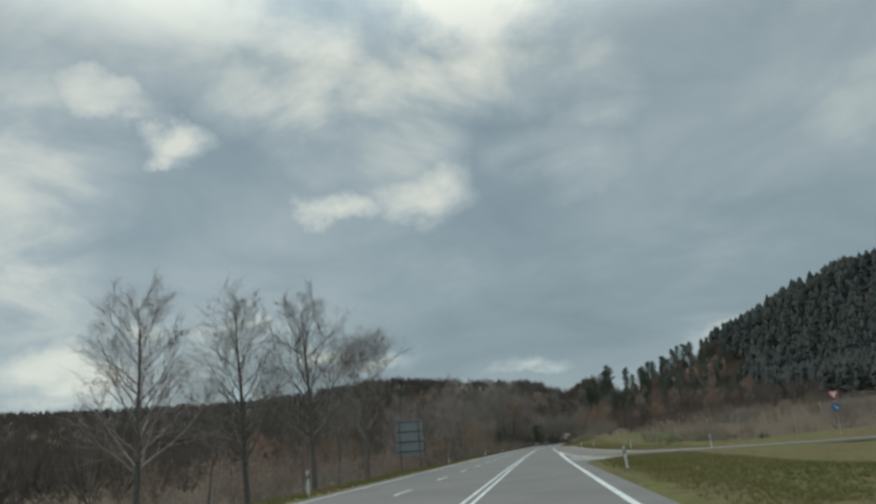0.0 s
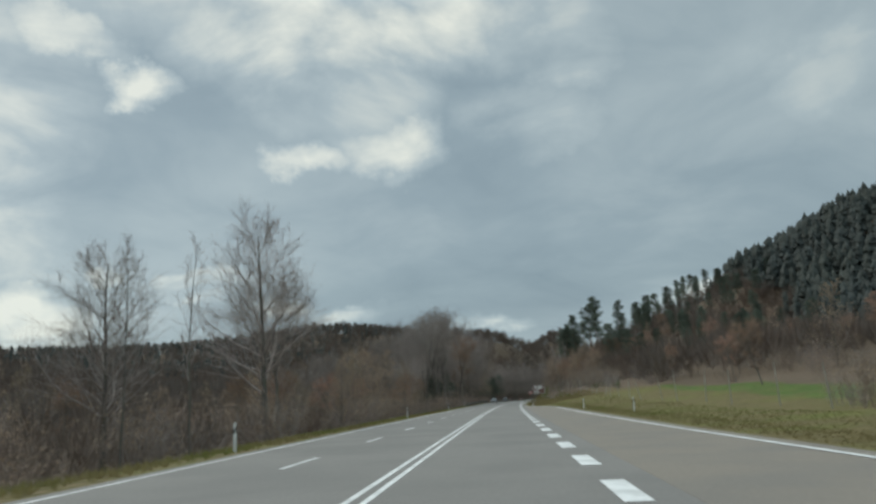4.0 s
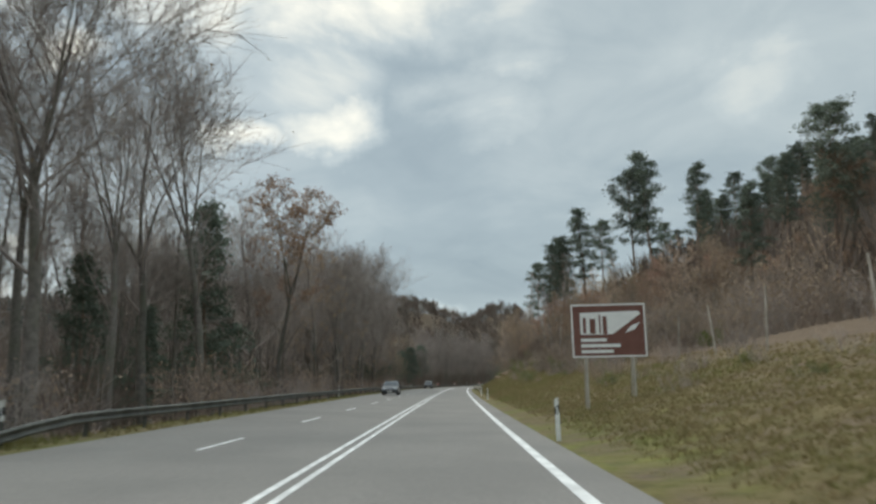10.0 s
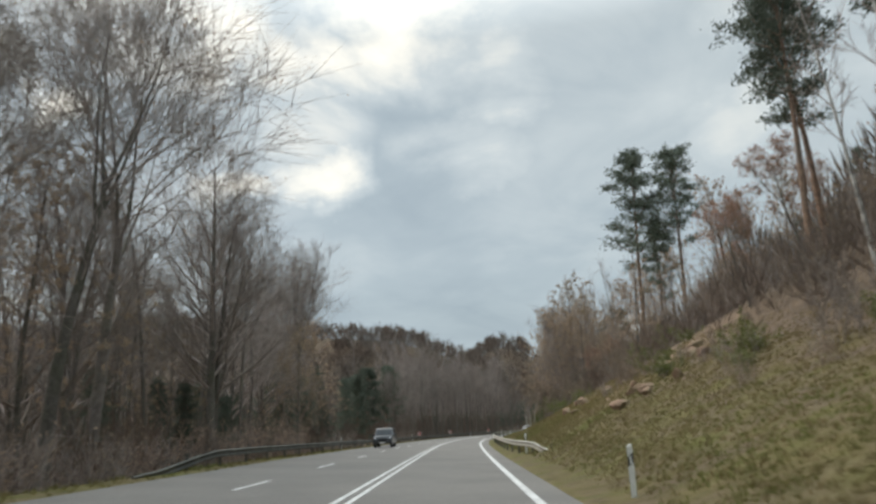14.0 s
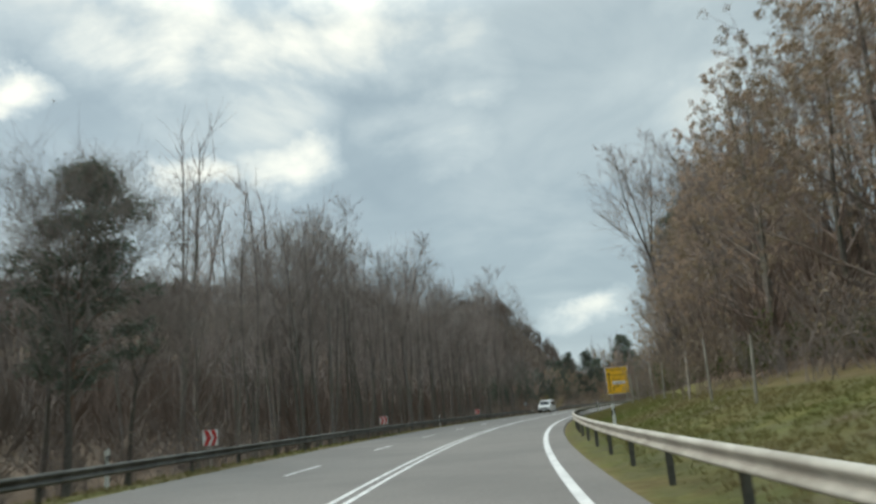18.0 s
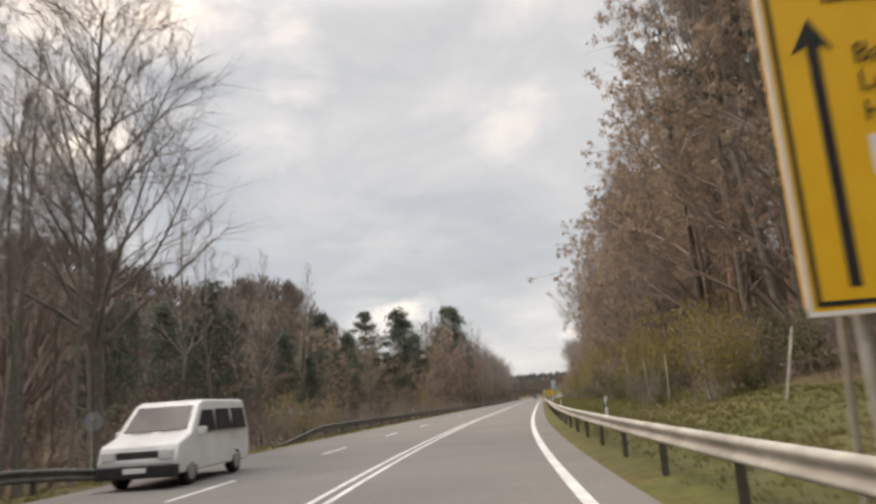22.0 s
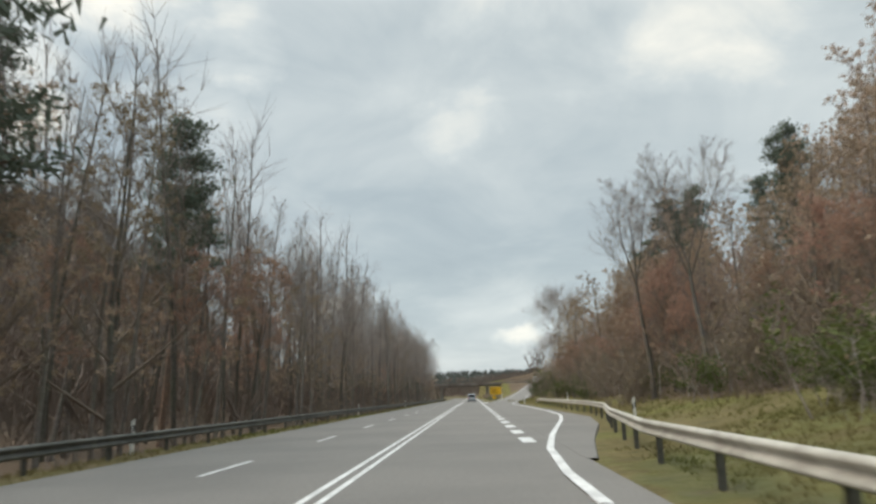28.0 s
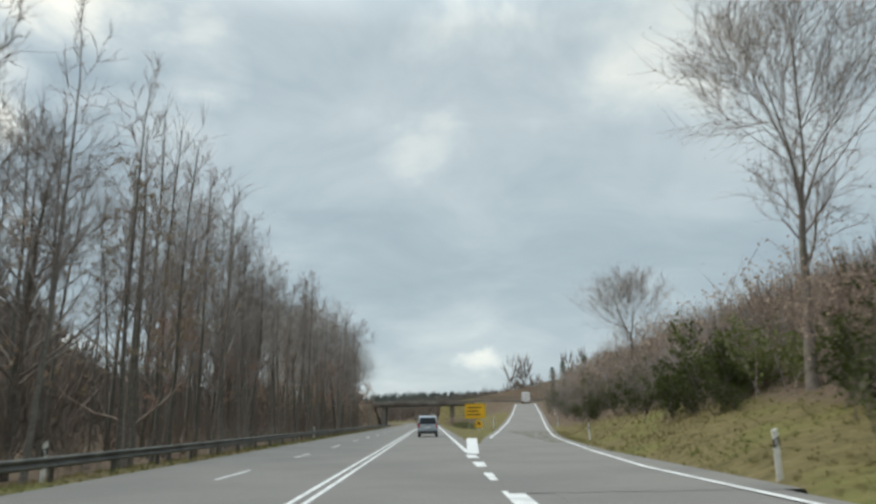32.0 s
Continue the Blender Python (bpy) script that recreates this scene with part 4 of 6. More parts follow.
def far_woods(name, s0, s1, u0, u1, count, conifer, label, mat, low=9.0, high=17.0, seed=3, tiers=5, n=6, m=40, fine=0.020, shift=None):
    """A wood too far off to count its trees: spiky conifers, or brooms of bare branches."""
    rng = np.random.default_rng(seed)
    s, u = rng.uniform(s0, s1, count), rng.uniform(u0, u1, count)
    u = u + shift(s) if shift else u
    P = place(s, u, land(s, u) - 0.5)
    h = rng.uniform(low, high, count)
    V, F, base = [], [], 0
    if conifer:
        tri = []
        for k in range(tiers):
            z0, z1 = 0.30 + 0.60 * k / tiers, min(1.0, 0.34 + 0.66 * (k + 1) / tiers)
            r = 0.17 * (1 - 0.62 * (k / tiers) ** 2)
            tri.append((z0, z1, r))
        for z0, z1, r in tri:
            ang = rng.uniform(0, 6.28, (count, 1)) + np.arange(n) * 2 * np.pi / n
            rr = r * h[:, None] * rng.uniform(0.5, 1.25, (count, n)) * np.where(np.arange(n) % 2, 0.5, 1.1)
            zz = (z0 + rng.uniform(-0.05, 0.05, (count, n))) * h[:, None]
            ring = P[:, None] + np.stack([rr * np.cos(ang), rr * np.sin(ang), zz], -1)
            tip = P + np.stack([rng.normal(0, 0.15, count), rng.normal(0, 0.15, count), z1 * h], -1)
            block = np.concatenate([ring, tip[:, None]], 1)
            V.append(block.reshape(-1, 3))
            b0 = base + np.arange(count)[:, None] * (n + 1)
            j = np.arange(n)
            F.append(np.stack([b0 + j, b0 + (j + 1) % n, np.broadcast_to(b0 + n, (count, n))], -1).reshape(-1, 3))
            base += count * (n + 1)
    else:
        c = rng.normal(0, 1, (count, m, 3))
        c /= np.linalg.norm(c, axis=-1, keepdims=True)
        c = c * (rng.uniform(0.3, 1, (count, m, 1)) ** 0.5) * (h[:, None, None] * np.array([0.27, 0.27, 0.38])) + h[:, None, None] * np.array([0, 0, 0.6])
        d = c - h[:, None, None] * np.array([0, 0, 0.22])
        d /= np.linalg.norm(d, axis=-1, keepdims=True)
        side = np.cross(d, rng.normal(0, 1, d.shape))
        side /= np.linalg.norm(side, axis=-1, keepdims=True)
        L = h[:, None, None] * 0.13
        W = h[:, None, None] * fine
        C = P[:, None] + c
        tri = np.stack([C - d * L + side * W, C - d * L - side * W, C + d * L], 2)
        V.append(tri.reshape(-1, 3))
        F.append(np.arange(count * m * 3).reshape(-1, 3))
    ob = new(name, quads(name, np.concatenate(V), np.concatenate(F), mat))
    return tagged(ob, label, "woods", kind="stuff")



# -- left side, from the start on --
OAK[0].put(31, -15.3, 0.74, 0.3)
OAK[1].put(41.5, -14.5, 0.82, 2.0)
OAK[0].put(51, -13.5, 0.92, 2.4)
BALL[0].put(62, -12.4, 1.0, 1.0)
SLIM[1].put(46, -19, 0.55, 1.0)
BALL[1].put(84, -21, 0.75, 4.0)
SLIM[2].put(59, -17, 0.5, 2.0)
thicket(GREY_SHRUB + BROWN_SHRUB, 20, 130, -34, -15, 34, 0.7, 1.2)
thicket(BROWN_SHRUB, 70, 250, -60, -20, 60, 1.0, 1.9)
scatter(RUSTY + LEAFY, 90, 245, -70, -30, 22, 0.6, 0.9)
OAK[1].put(109, -18.5, 0.75, 0.0)
BALL[1].put(164, -17.5, 1.1, 0.7)
OAK[1].put(150.5, -14.2, 1.08, 1.2)
SLIM[0].put(139, -14.6, 0.74, 0.5)
SLIM[3].put(132, -14.8, 0.64, 1.5)
for s, u, k in ((175, -14.6, 0.6), (182, -15.2, 0.66), (190, -16.5, 0.66), (199, -18, 0.82), (200, -15.8, 0.76), (207, -18, 0.86), (213, -16.5, 0.84)):
    LEAFY[R.randrange(3)].put(s, u, k, R.uniform(0, 6))
for s, u, k in ((214, -17, 0.62), (229, -19, 0.68), (252, -24, 1.3), (258, -19, 1.2), (267, -18.2, 1.5)):
    BALL[R.randrange(2)].put(s, u, k, R.uniform(0, 6))
OAK[0].put(140, -20, 0.85, 3.0)
SLIM[0].put(143, -22, 0.6, 3.0)
scatter(SLIM, 110, 240, -60, -24, 8, 0.4, 0.55)
thicket(BROWN_SHRUB + GREY_SHRUB, 135, 262, -19, -12.5, 46, 0.75, 1.35)
RUSTY[0].put(196, -17.5, 0.62, 1.0)
RUSTY[1].put(178, -22, 0.8, 1.0)
RUSTY[0].put(228, -15.5, 0.5, 2.0)
scatter(RUSTY + LEAFY + BALL, 168, 222, -24, -15.5, 16, 0.55, 0.8)
scatter(BALL + LEAFY + RUSTY, 222, 256, -22, -14.5, 10, 0.65, 0.85)
for s, u, k in ((264, -17, 0.72), (270, -14.5, 0.76), (258, -18, 0.62), (277, -20, 0.8), (287, -15, 0.8)):
    VASE[R.randrange(2)].put(s, u, k * 1.25, R.uniform(0, 6))
BALL[0].put(278, -13.6, 1.85, 2.2)
VASE[1].put(271, -15.3, 1.08, 2.2)
BALL[1].put(296, -17.0, 1.9, 0.4)
scatter(BALL + BALL + VASE, 270, 334, -23, -14.5, 8, 1.0, 1.25)
VASE[0].put(251, -14.8, 0.9, 3.0)
back_rows(242, 305, -36, -20, 60, 12, 18, "bare slender trees of the valley woods", 26)
scatter(SPRUCES, 262, 335, -26, -17, 7, 0.6, 0.95)
VASE[0].put(302, -15.5, 1.35, 0.5)
SPRUCES[0].put(310, -18, 1.45, 0.4)
SPRUCES[1].put(327, -22, 0.85, 1.4)
OAK[0].put(324, -18.0, 1.35, 1.9)
RUSTY[1].put(319, -14.4, 2.15, 1.0)
BALL[1].put(347, -13.0, 1.45, 1.0)
LEAFY[0].put(338, -14.5, 1.5, 0.9)
BIRCHES[0].put(341, -15, 1.25, 0.9)
BIRCHES[1].put(350, -13.5, 1.3, 2.0)
VASE[1].put(362, -16.5, 1.2, 0.3)
OAK[1].put(353, -14.5, 1.25, 0.8)
BALL[0].put(359, -15.5, 1.6, 2.0)
BALL[1].put(346, -16, 1.5, 0.6)
OAK[0].put(368, -15, 1.3, 4.0)
BALL[0].put(377, -17, 1.6, 3.0)
scatter(BALL + GREY_SHRUB, 338, 384, -19, -12.5, 10, 0.8, 1.1)
scatter(VASE + OAK, 340, 460, -26, -14.5, 22, 1.1, 1.45)
BALL[1].put(386, -15.5, 2.0, 4.4)
OAK[1].put(402, -15.0, 1.6, 0.6)
scatter(LEAFY, 372, 450, -22, -13.0, 8, 0.9, 1.4)
thicket(GREY_SHRUB + BROWN_SHRUB, 255, 445, -17, -11.5, 60, 0.7, 1.3)
back_rows(290, 450, -44, -17, 135, 14, 22, "bare slender trees of the valley woods", 23)
scatter(VASE + BALL, 275, 440, -30, -19, 12, 0.95, 1.25)
SPRUCES[0].put(452, -19, 0.95, 0.9)
SPRUCES[1].put(440, -22, 0.9, 1.9)
scatter(SPRUCES, 424, 446, -26, -16, 4, 0.6, 0.9)
scatter(SPRUCES, 396, 462, -27, -14.5, 14, 0.45, 0.72)
for s, u, k in ((478, -14.8, 0.9), (470, -16.0, 0.85), (474, -19.5, 0.8)):
    WIDE[R.randrange(2)].put(s, u, k, R.uniform(0, 6))
for s, u, k in ((463, -16, 0.9), (468, -19, 0.9), (476, -19, 0.75)):
    SPRUCES[R.randrange(2)].put(s, u, k, R.uniform(0, 6))
scatter(BALL + GREY_SHRUB, 474, 492, -18, -12, 6, 0.7, 0.95)
scatter(BALL, 494, 560, -18, -13, 6, 1.2, 1.4)
scatter(SLIM, 492, 578, -14.5, -11.0, 46, 0.8, 1.02)
back_rows(492, 584, -26, -14.5, 84, 16, 22, "bare slender forest trees behind the guard rail", 21)
scatter(VASE + BALL, 494, 582, -20, -13.5, 8, 0.85, 1.1)
thicket(GREY_SHRUB, 450, 575, -19, -11.3, 44, 0.5, 0.95)
OAK[0].put(579, -13.5, 1.4, 2.7)
for s, u, k in ((586, -17, 0.75), (592, -15.5, 0.85), (600, -17, 0.8), (606, -15, 0.7)):
    SPRUCES[R.randrange(2)].put(s, u, k, R.uniform(0, 6))
scatter(SLIM, 578, 606, -16, -12, 8, 0.7, 0.95)
VASE[1].put(570, -15, 1.2, 1.1)
VASE[0].put(524, -17, 1.2, 1.1)
VASE[1].put(525, -11.9, 1.0, 2.1)
YELLOW_SHRUB[0].put(600, -12.6, 1.0, 0.0)
YELLOW_SHRUB[0].put(607, -12.2, 0.8, 2.0)
YELLOW_SHRUB[0].put(664, -13.2, 1.0, 3.0)
YELLOW_SHRUB[0].put(641, -12.8, 0.7, 4.0)
scatter(SPRUCES, 590, 690, -26, -14.5, 14, 0.55, 0.85)
scatter(PINES, 600, 690, -34, -17, 8, 0.5, 0.68)
scatter(RUSTY + LEAFY, 608, 700, -22, -12.0, 34, 0.55, 0.78)
scatter(SPRUCES, 606, 650, -19, -13.5, 6, 0.5, 0.75)
scatter(RUSTY + LEAFY, 676, 780, -20, -11.8, 26, 0.95, 1.4)
thicket(BROWN_SHRUB + GREY_SHRUB, 575, 705, -15, -10.8, 52, 0.6, 1.15)
PINES[2].put(709, -18, 0.72, 1.2)
WIDE[1].put(720, -16.2, 1.58, 3.2)
WIDE[0].put(645, -13.8, 0.96, 2.0)
SPRUCES[0].put(665, -25, 1.15, 2.0)
WIDE[1].put(680, -16.2, 0.95, 0.0)
PINES[1].put(646, -18, 0.75, 1.0)
PINES[1].put(742, -15.5, 0.98, 0.2)
PINES[0].put(728, -17.5, 1.02, 1.2)
PINES[2].put(751, -18.5, 0.9, 2.2)
scatter(SLIM, 690, 940, -14.5, -11.0, 64, 0.95, 1.2)
scatter(BALL + OAK, 770, 960, -16, -12.5, 8, 0.95, 1.25)
back_rows(716, 1000, -28, -14.0, 150, 19, 26, "bare slender forest trees behind the guard rail", 22)
scatter(LEAFY + RUSTY, 760, 960, -18, -12.5, 14, 0.8, 1.3)
thicket(GREY_SHRUB + BROWN_SHRUB, 695, 960, -18, -11.0, 56, 0.35, 0.7)
scatter(VASE + BALL, 760, 1000, -20, -13, 22, 0.8, 1.1)
scatter(LEAFY, 940, 1000, -30, -12, 14, 0.8, 1.1)

# -- right side --
thicket(GREY_SHRUB + BROWN_SHRUB, 60, 260, 40, 62, 60, 0.8, 1.4)
scatter(BROWN_SHRUB + RUSTY, 175, 330, 28, 46, 26, 0.6, 1.1)
scatter(LEAFY + RUSTY, 200, 350, 34, 60, 20, 0.6, 0.95)
scatter(PINES, 262, 330, 36, 75, 16, 0.40, 0.58)
for s, u, k in ((353, 31, 1.2), (355, 37.4, 0.92), (354.5, 28.4, 1.12), (374, 24.7, 1.05), (371, 27, 0.85), (341, 44.2, 0.75), (297, 28, 0.72), (301, 31, 0.62), (285, 31, 0.6), (277, 33, 0.5), (308, 33, 0.62), (318, 30, 0.7)):
    PINES[R.randrange(3)].put(s, u, k, R.uniform(0, 6))
scatter(LEAFY + RUSTY, 312, 352, 17, 34, 18, 0.45, 0.75)
thicket(GREY_SHRUB + GREEN_SHRUB + BROWN_SHRUB, 300, 360, 14, 32, 60, 0.6, 1.2)
thicket(GREY_SHRUB + BROWN_SHRUB + GREEN_SHRUB, 84, 150, 20, 31, 46, 0.4, 0.8)
thicket(BROWN_SHRUB + GREY_SHRUB, 236, 310, 17.5, 34, 60, 0.6, 1.2)
far_woods("hill_woods", 215, 430, 26, 90, 700, False, "brown leafless undergrowth of the hill forest", FAR_TWIGS, 4, 9, 31, m=110, fine=0.009)
far_woods("hill_woods", 440, 800, 22, 60, 560, False, "brown leafless undergrowth of the hill forest", FAR_TWIGS, 4, 9, 35, m=110, fine=0.009)
scatter(PINES, 290, 480, 46, 90, 60, 0.42, 0.62)
thicket(BROWN_SHRUB + GREY_SHRUB, 290, 430, 20, 40, 110, 0.9, 1.6)
scatter(PINES, 340, 420, 42, 75, 24, 0.5, 0.72)
for s, u, k in ((423, 20.8, 1.12), (424.5, 25.5, 1.05), (386, 20.5, 0.92), (390, 23.5, 0.95), (375, 21, 0.95), (432, 25, 0.8)):
    PINES[R.randrange(3)].put(s, u, k, R.uniform(0, 6))
for s, u in ((366, 18.5), (371, 17.5), (359, 20), (378, 19)):
    BIRCHES[R.randrange(2)].put(s, u, R.uniform(0.85, 1.05), R.uniform(0, 6), lean=R.uniform(-0.12, 0.12))
scatter(LEAFY + RUSTY, 325, 445, 17, 30, 34, 0.55, 0.9)
thicket(GREY_SHRUB + BROWN_SHRUB, 300, 450, 13.0, 22, 60, 0.5, 1.05)
thicket(GREEN_SHRUB, 330, 450, 11, 18, 18, 0.5, 0.9)
thicket(GREEN_SHRUB + GREY_SHRUB, 225, 330, 15, 30, 22, 0.4, 0.8)
scatter(LEAFY, 440, 560, 14.0, 24, 44, 1.0, 1.45)
scatter(VASE + OAK, 445, 560, 14.5, 22, 16, 0.7, 0.95)
VASE[0].put(523, 14.9, 1.15, 1.0)
thicket(GREY_SHRUB + GREEN_SHRUB + BROWN_SHRUB, 445, 580, 11.2, 16, 70, 0.6, 1.15)
scatter(LEAFY, 560, 625, 13.8, 19, 24, 1.0, 1.5)
scatter(LEAFY, 625, 700, 15.2, 20, 22, 0.95, 1.3)
scatter(LEAFY, 574, 640, 13.2, 15.4, 9, 1.45, 1.75)
scatter(VASE + OAK, 570, 690, 14, 17, 8, 0.9, 1.05)
for s, u, k in ((584, 16.0, 1.3), (589, 14.9, 1.6), (593, 20.7, 1.6), (665, 20.6, 1.4), (668, 22.5, 1.2), (824, 40, 1.1)):
    PINES[R.randrange(3)].put(s, u, k, R.uniform(0, 6))
scatter(LEAFY, 560, 705, 20, 32, 20, 1.1, 1.5)
back_rows(436, 720, 18, 40, 150, 14, 20, "bare trees on the slope beside the road", 24)
scatter(VASE + BALL, 600, 720, 12.8, 18, 14, 0.65, 0.9)
scatter(PINES, 600, 700, 18, 30, 9, 0.85, 1.0)
YELLOW_SHRUB[0].put(634, 13.4, 1.5, 0.0)
YELLOW_SHRUB[0].put(640, 14.4, 1.7, 1.0)
YELLOW_SHRUB[0].put(652, 13.2, 1.1, 2.0)
thicket(GREEN_SHRUB + GREY_SHRUB + YELLOW_SHRUB + BROWN_SHRUB, 575, 720, 10.6, 14.5, 110, 0.6, 1.3)
thicket(GREEN_SHRUB + GREY_SHRUB, 575, 720, 9.4, 11.5, 60, 0.3, 0.6)
thicket(GREY_SHRUB + BROWN_SHRUB + GREEN_SHRUB, 236, 400, 10.5, 16.5, 80, 0.22, 0.5)
scatter(RUSTY + LEAFY, 705, 812, 15, 24, 48, 0.65, 1.0)
scatter(RUSTY, 712, 812, 13.8, 17, 16, 0.5, 0.75)
PINES[1].put(757, 19, 0.72, 2.0)
LEAFY[0].put(751, 16.5, 0.95, 2.0)
VASE[0].put(750, 14.5, 0.72, 1.0)
VASE[1].put(741, 15.5, 0.7, 2.0)
scatter(RUSTY + LEAFY, 730, 824, 20, 34, 28, 0.9, 1.2)
scatter(PINES, 740, 815, 24, 40, 8, 0.75, 1.0)
thicket(GREEN_SHRUB + BROWN_SHRUB, 715, 820, 13, 19, 80, 0.8, 1.4)
thicket(GREEN_SHRUB + GREEN_SHRUB + GREY_SHRUB, 812, 960, 14.5, 32, 270, 0.9, 1.7, beside_ramp)
BALL[0].put(866, 21.0, 0.92, 0.9)
BALL[1].put(829, 17.5, 1.3, 2.9)
LEAFY[2].put(815, 19.0, 0.9, 0.9)
thicket(BROWN_SHRUB + GREEN_SHRUB + GREY_SHRUB, 818, 975, 17.0, 33, 180, 1.1, 2.0, beside_ramp)
scatter(RUSTY, 850, 960, 36, 50, 18, 0.4, 0.6)
scatter(PINES + SPRUCES, 950, 1010, 34, 52, 9, 0.35, 0.5)
thicket(GREEN_SHRUB + BROWN_SHRUB, 912, 990, 7, 10.5, 22, 0.4, 0.8)


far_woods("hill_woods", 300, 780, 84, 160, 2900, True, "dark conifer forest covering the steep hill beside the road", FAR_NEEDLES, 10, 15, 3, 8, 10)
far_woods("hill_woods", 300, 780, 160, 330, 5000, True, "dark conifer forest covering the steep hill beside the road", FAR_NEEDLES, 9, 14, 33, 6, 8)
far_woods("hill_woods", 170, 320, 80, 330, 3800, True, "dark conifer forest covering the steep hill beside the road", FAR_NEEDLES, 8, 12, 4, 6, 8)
far_woods("valley_woods", 60, 420, -260, -46, 1900, False, "reddish-brown leafless woods in the valley", FAR_TWIGS, 6, 10, 5, m=60, fine=0.013)
far_woods("valley_woods", 420, 1000, -75, -24, 700, False, "grey-brown leafless woods behind the roadside trees", FAR_TWIGS, 8, 13, 6, m=120, fine=0.007)
far_woods("valley_woods", 420, 1000, -180, -75, 1300, False, "grey-brown leafless woods behind the roadside trees", FAR_TWIGS, 10, 15, 36)
far_woods("ridge_woods", 420, 1100, -330, -150, 2600, False, "brown leafless woods below the far ridge", FAR_TWIGS, 10, 14, 27)
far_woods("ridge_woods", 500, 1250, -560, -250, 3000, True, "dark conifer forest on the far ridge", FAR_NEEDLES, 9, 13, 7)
far_woods("ridge_woods", 450, 1250, -560, -250, 4200, False, "brown leafless woods on the far ridge", FAR_TWIGS, 9, 13, 37)
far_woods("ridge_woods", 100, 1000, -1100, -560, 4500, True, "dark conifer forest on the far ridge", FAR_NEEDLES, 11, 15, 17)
far_woods("ridge_woods", 0, 500, -600, -240, 3000, False, "brown leafless woods below the far ridge", FAR_TWIGS, 9, 13, 8)
far_woods("ridge_woods", 560, 860, 44, 260, 1500, False, "brown leafless woods on the slope beside the road", FAR_TWIGS, 10, 15, 9)
far_woods("distant_woods", 1060, 2400, -500, -40, 2200, False, "leafless woods far along the road", FAR_TWIGS, 10, 16, 10)
far_woods("distant_woods", 1100, 1330, -220, 260, 2400, False, "leafless woods far along the road", FAR_TWIGS, 8, 11, 14)
far_woods("distant_woods", 1300, 1600, -260, 400, 3400, True, "dark conifers far along the road", FAR_NEEDLES, 9, 12, 15)
far_woods("distant_woods", 1060, 1500, 30, 420, 1600, False, "leafless woods far along the road", FAR_TWIGS, 9, 14, 13)
far_woods("distant_woods", 1600, 2400, -300, 800, 3000, True, "dark conifers far along the road", FAR_NEEDLES, 10, 14, 12)

far_woods("understory", 250, 470, -30, -13.5, 560, False, "dense dark bare undergrowth between the trunks", FAR_TWIGS, 2.5, 5.5, 51, m=70, fine=0.007)
far_woods("understory", 470, 1000, -30, -13.0, 1100, False, "dense dark bare undergrowth between the trunks", FAR_TWIGS, 2.5, 6.0, 52, m=70, fine=0.007)
far_woods("understory", 130, 262, -34, -15.0, 420, False, "dense bare undergrowth of the valley", FAR_TWIGS, 2.0, 4.5, 53, m=70, fine=0.007)
far_woods("understory", 440, 720, 13.0, 24, 560, False, "dense dark bare undergrowth between the trunks", FAR_TWIGS, 2.5, 6.5, 54, m=80, fine=0.007)
far_woods("understory", 822, 985, 19, 38, 360, False, "dense brown undergrowth on the bank beside the ramp", FAR_TWIGS, 3.5, 6.5, 56, m=80, fine=0.007, shift=beside_ramp)
far_woods("understory", 300, 440, 15.0, 26, 300, False, "dense bare undergrowth on the slope", FAR_TWIGS, 1.6, 4.0, 55, m=70, fine=0.007)

# kinds that so far only stand in the thickets, once each on their own at the edge of the woods
SPARE = [k for group in (OAK, BALL, VASE, SLIM, LEAFY, RUSTY, BIRCHES, PINES, WIDE, SPRUCES, BROWN_SHRUB, GREY_SHRUB, GREEN_SHRUB, YELLOW_SHRUB) for k in group if not k.used]
for i, kind in enumerate(SPARE):
    kind.put(118 + 9 * i, -21 - (i % 3), 0.9, i)

# two dead conifers among the left-hand trees
def dead_conifer(name, seed, height, first, reach, droop, label):
    """A bare straight trunk with whorls of dead side branches."""
    rng = np.random.default_rng(seed)
    top = new(name)
    tp, tr = sprout(rng, (0, 0, -0.3), (0, 0, 1), height, 0.013 * height, 10, 0.012, 0.02, 0.1)
    bare = []
    for k in range(54):
        f = 10 * (first + (0.98 - first) * k / 54)
        i = min(int(f), 9)
        w = side_way(rng, np.array([0, 0, 1.0]), rng.uniform(1.3, 1.75), k * 2.4)
        q, r = sprout(rng, tp[i] + (tp[i + 1] - tp[i]) * (f - i), w, (10.4 - f) * reach * rng.uniform(0.5, 1.15), 0.05, 4, 0.06, droop)
        bare.append((q, r, 3))
        for _ in range(7):
            bare.append((*sprout(rng, q[rng.integers(1, 4)], side_way(rng, q[2] - q[1], 0.8, rng.uniform(0, 6.28)), 0.7, 0.022, 1, 0.1, -0.1), 3))
    new("trunk", tubes_mesh("trunk", [(tp, tr, 7)], BARK)).parent = top
    new("crown", tubes_mesh("crown", bare, BARK)).parent = top
    return tagged(top, label, "tree")


dead_conifer("dead_spruce", 5, 15.5, 0.30, 0.66, 0.04, "dead spruce with bare horizontal branches").matrix_basis = frame_here(652.5, -14.0)
dead_conifer("larch_tree", 8, 13.6, 0.42, 0.42, 0.10, "slender leafless larch with short upturned branches").matrix_basis = frame_here(644, -15.9)


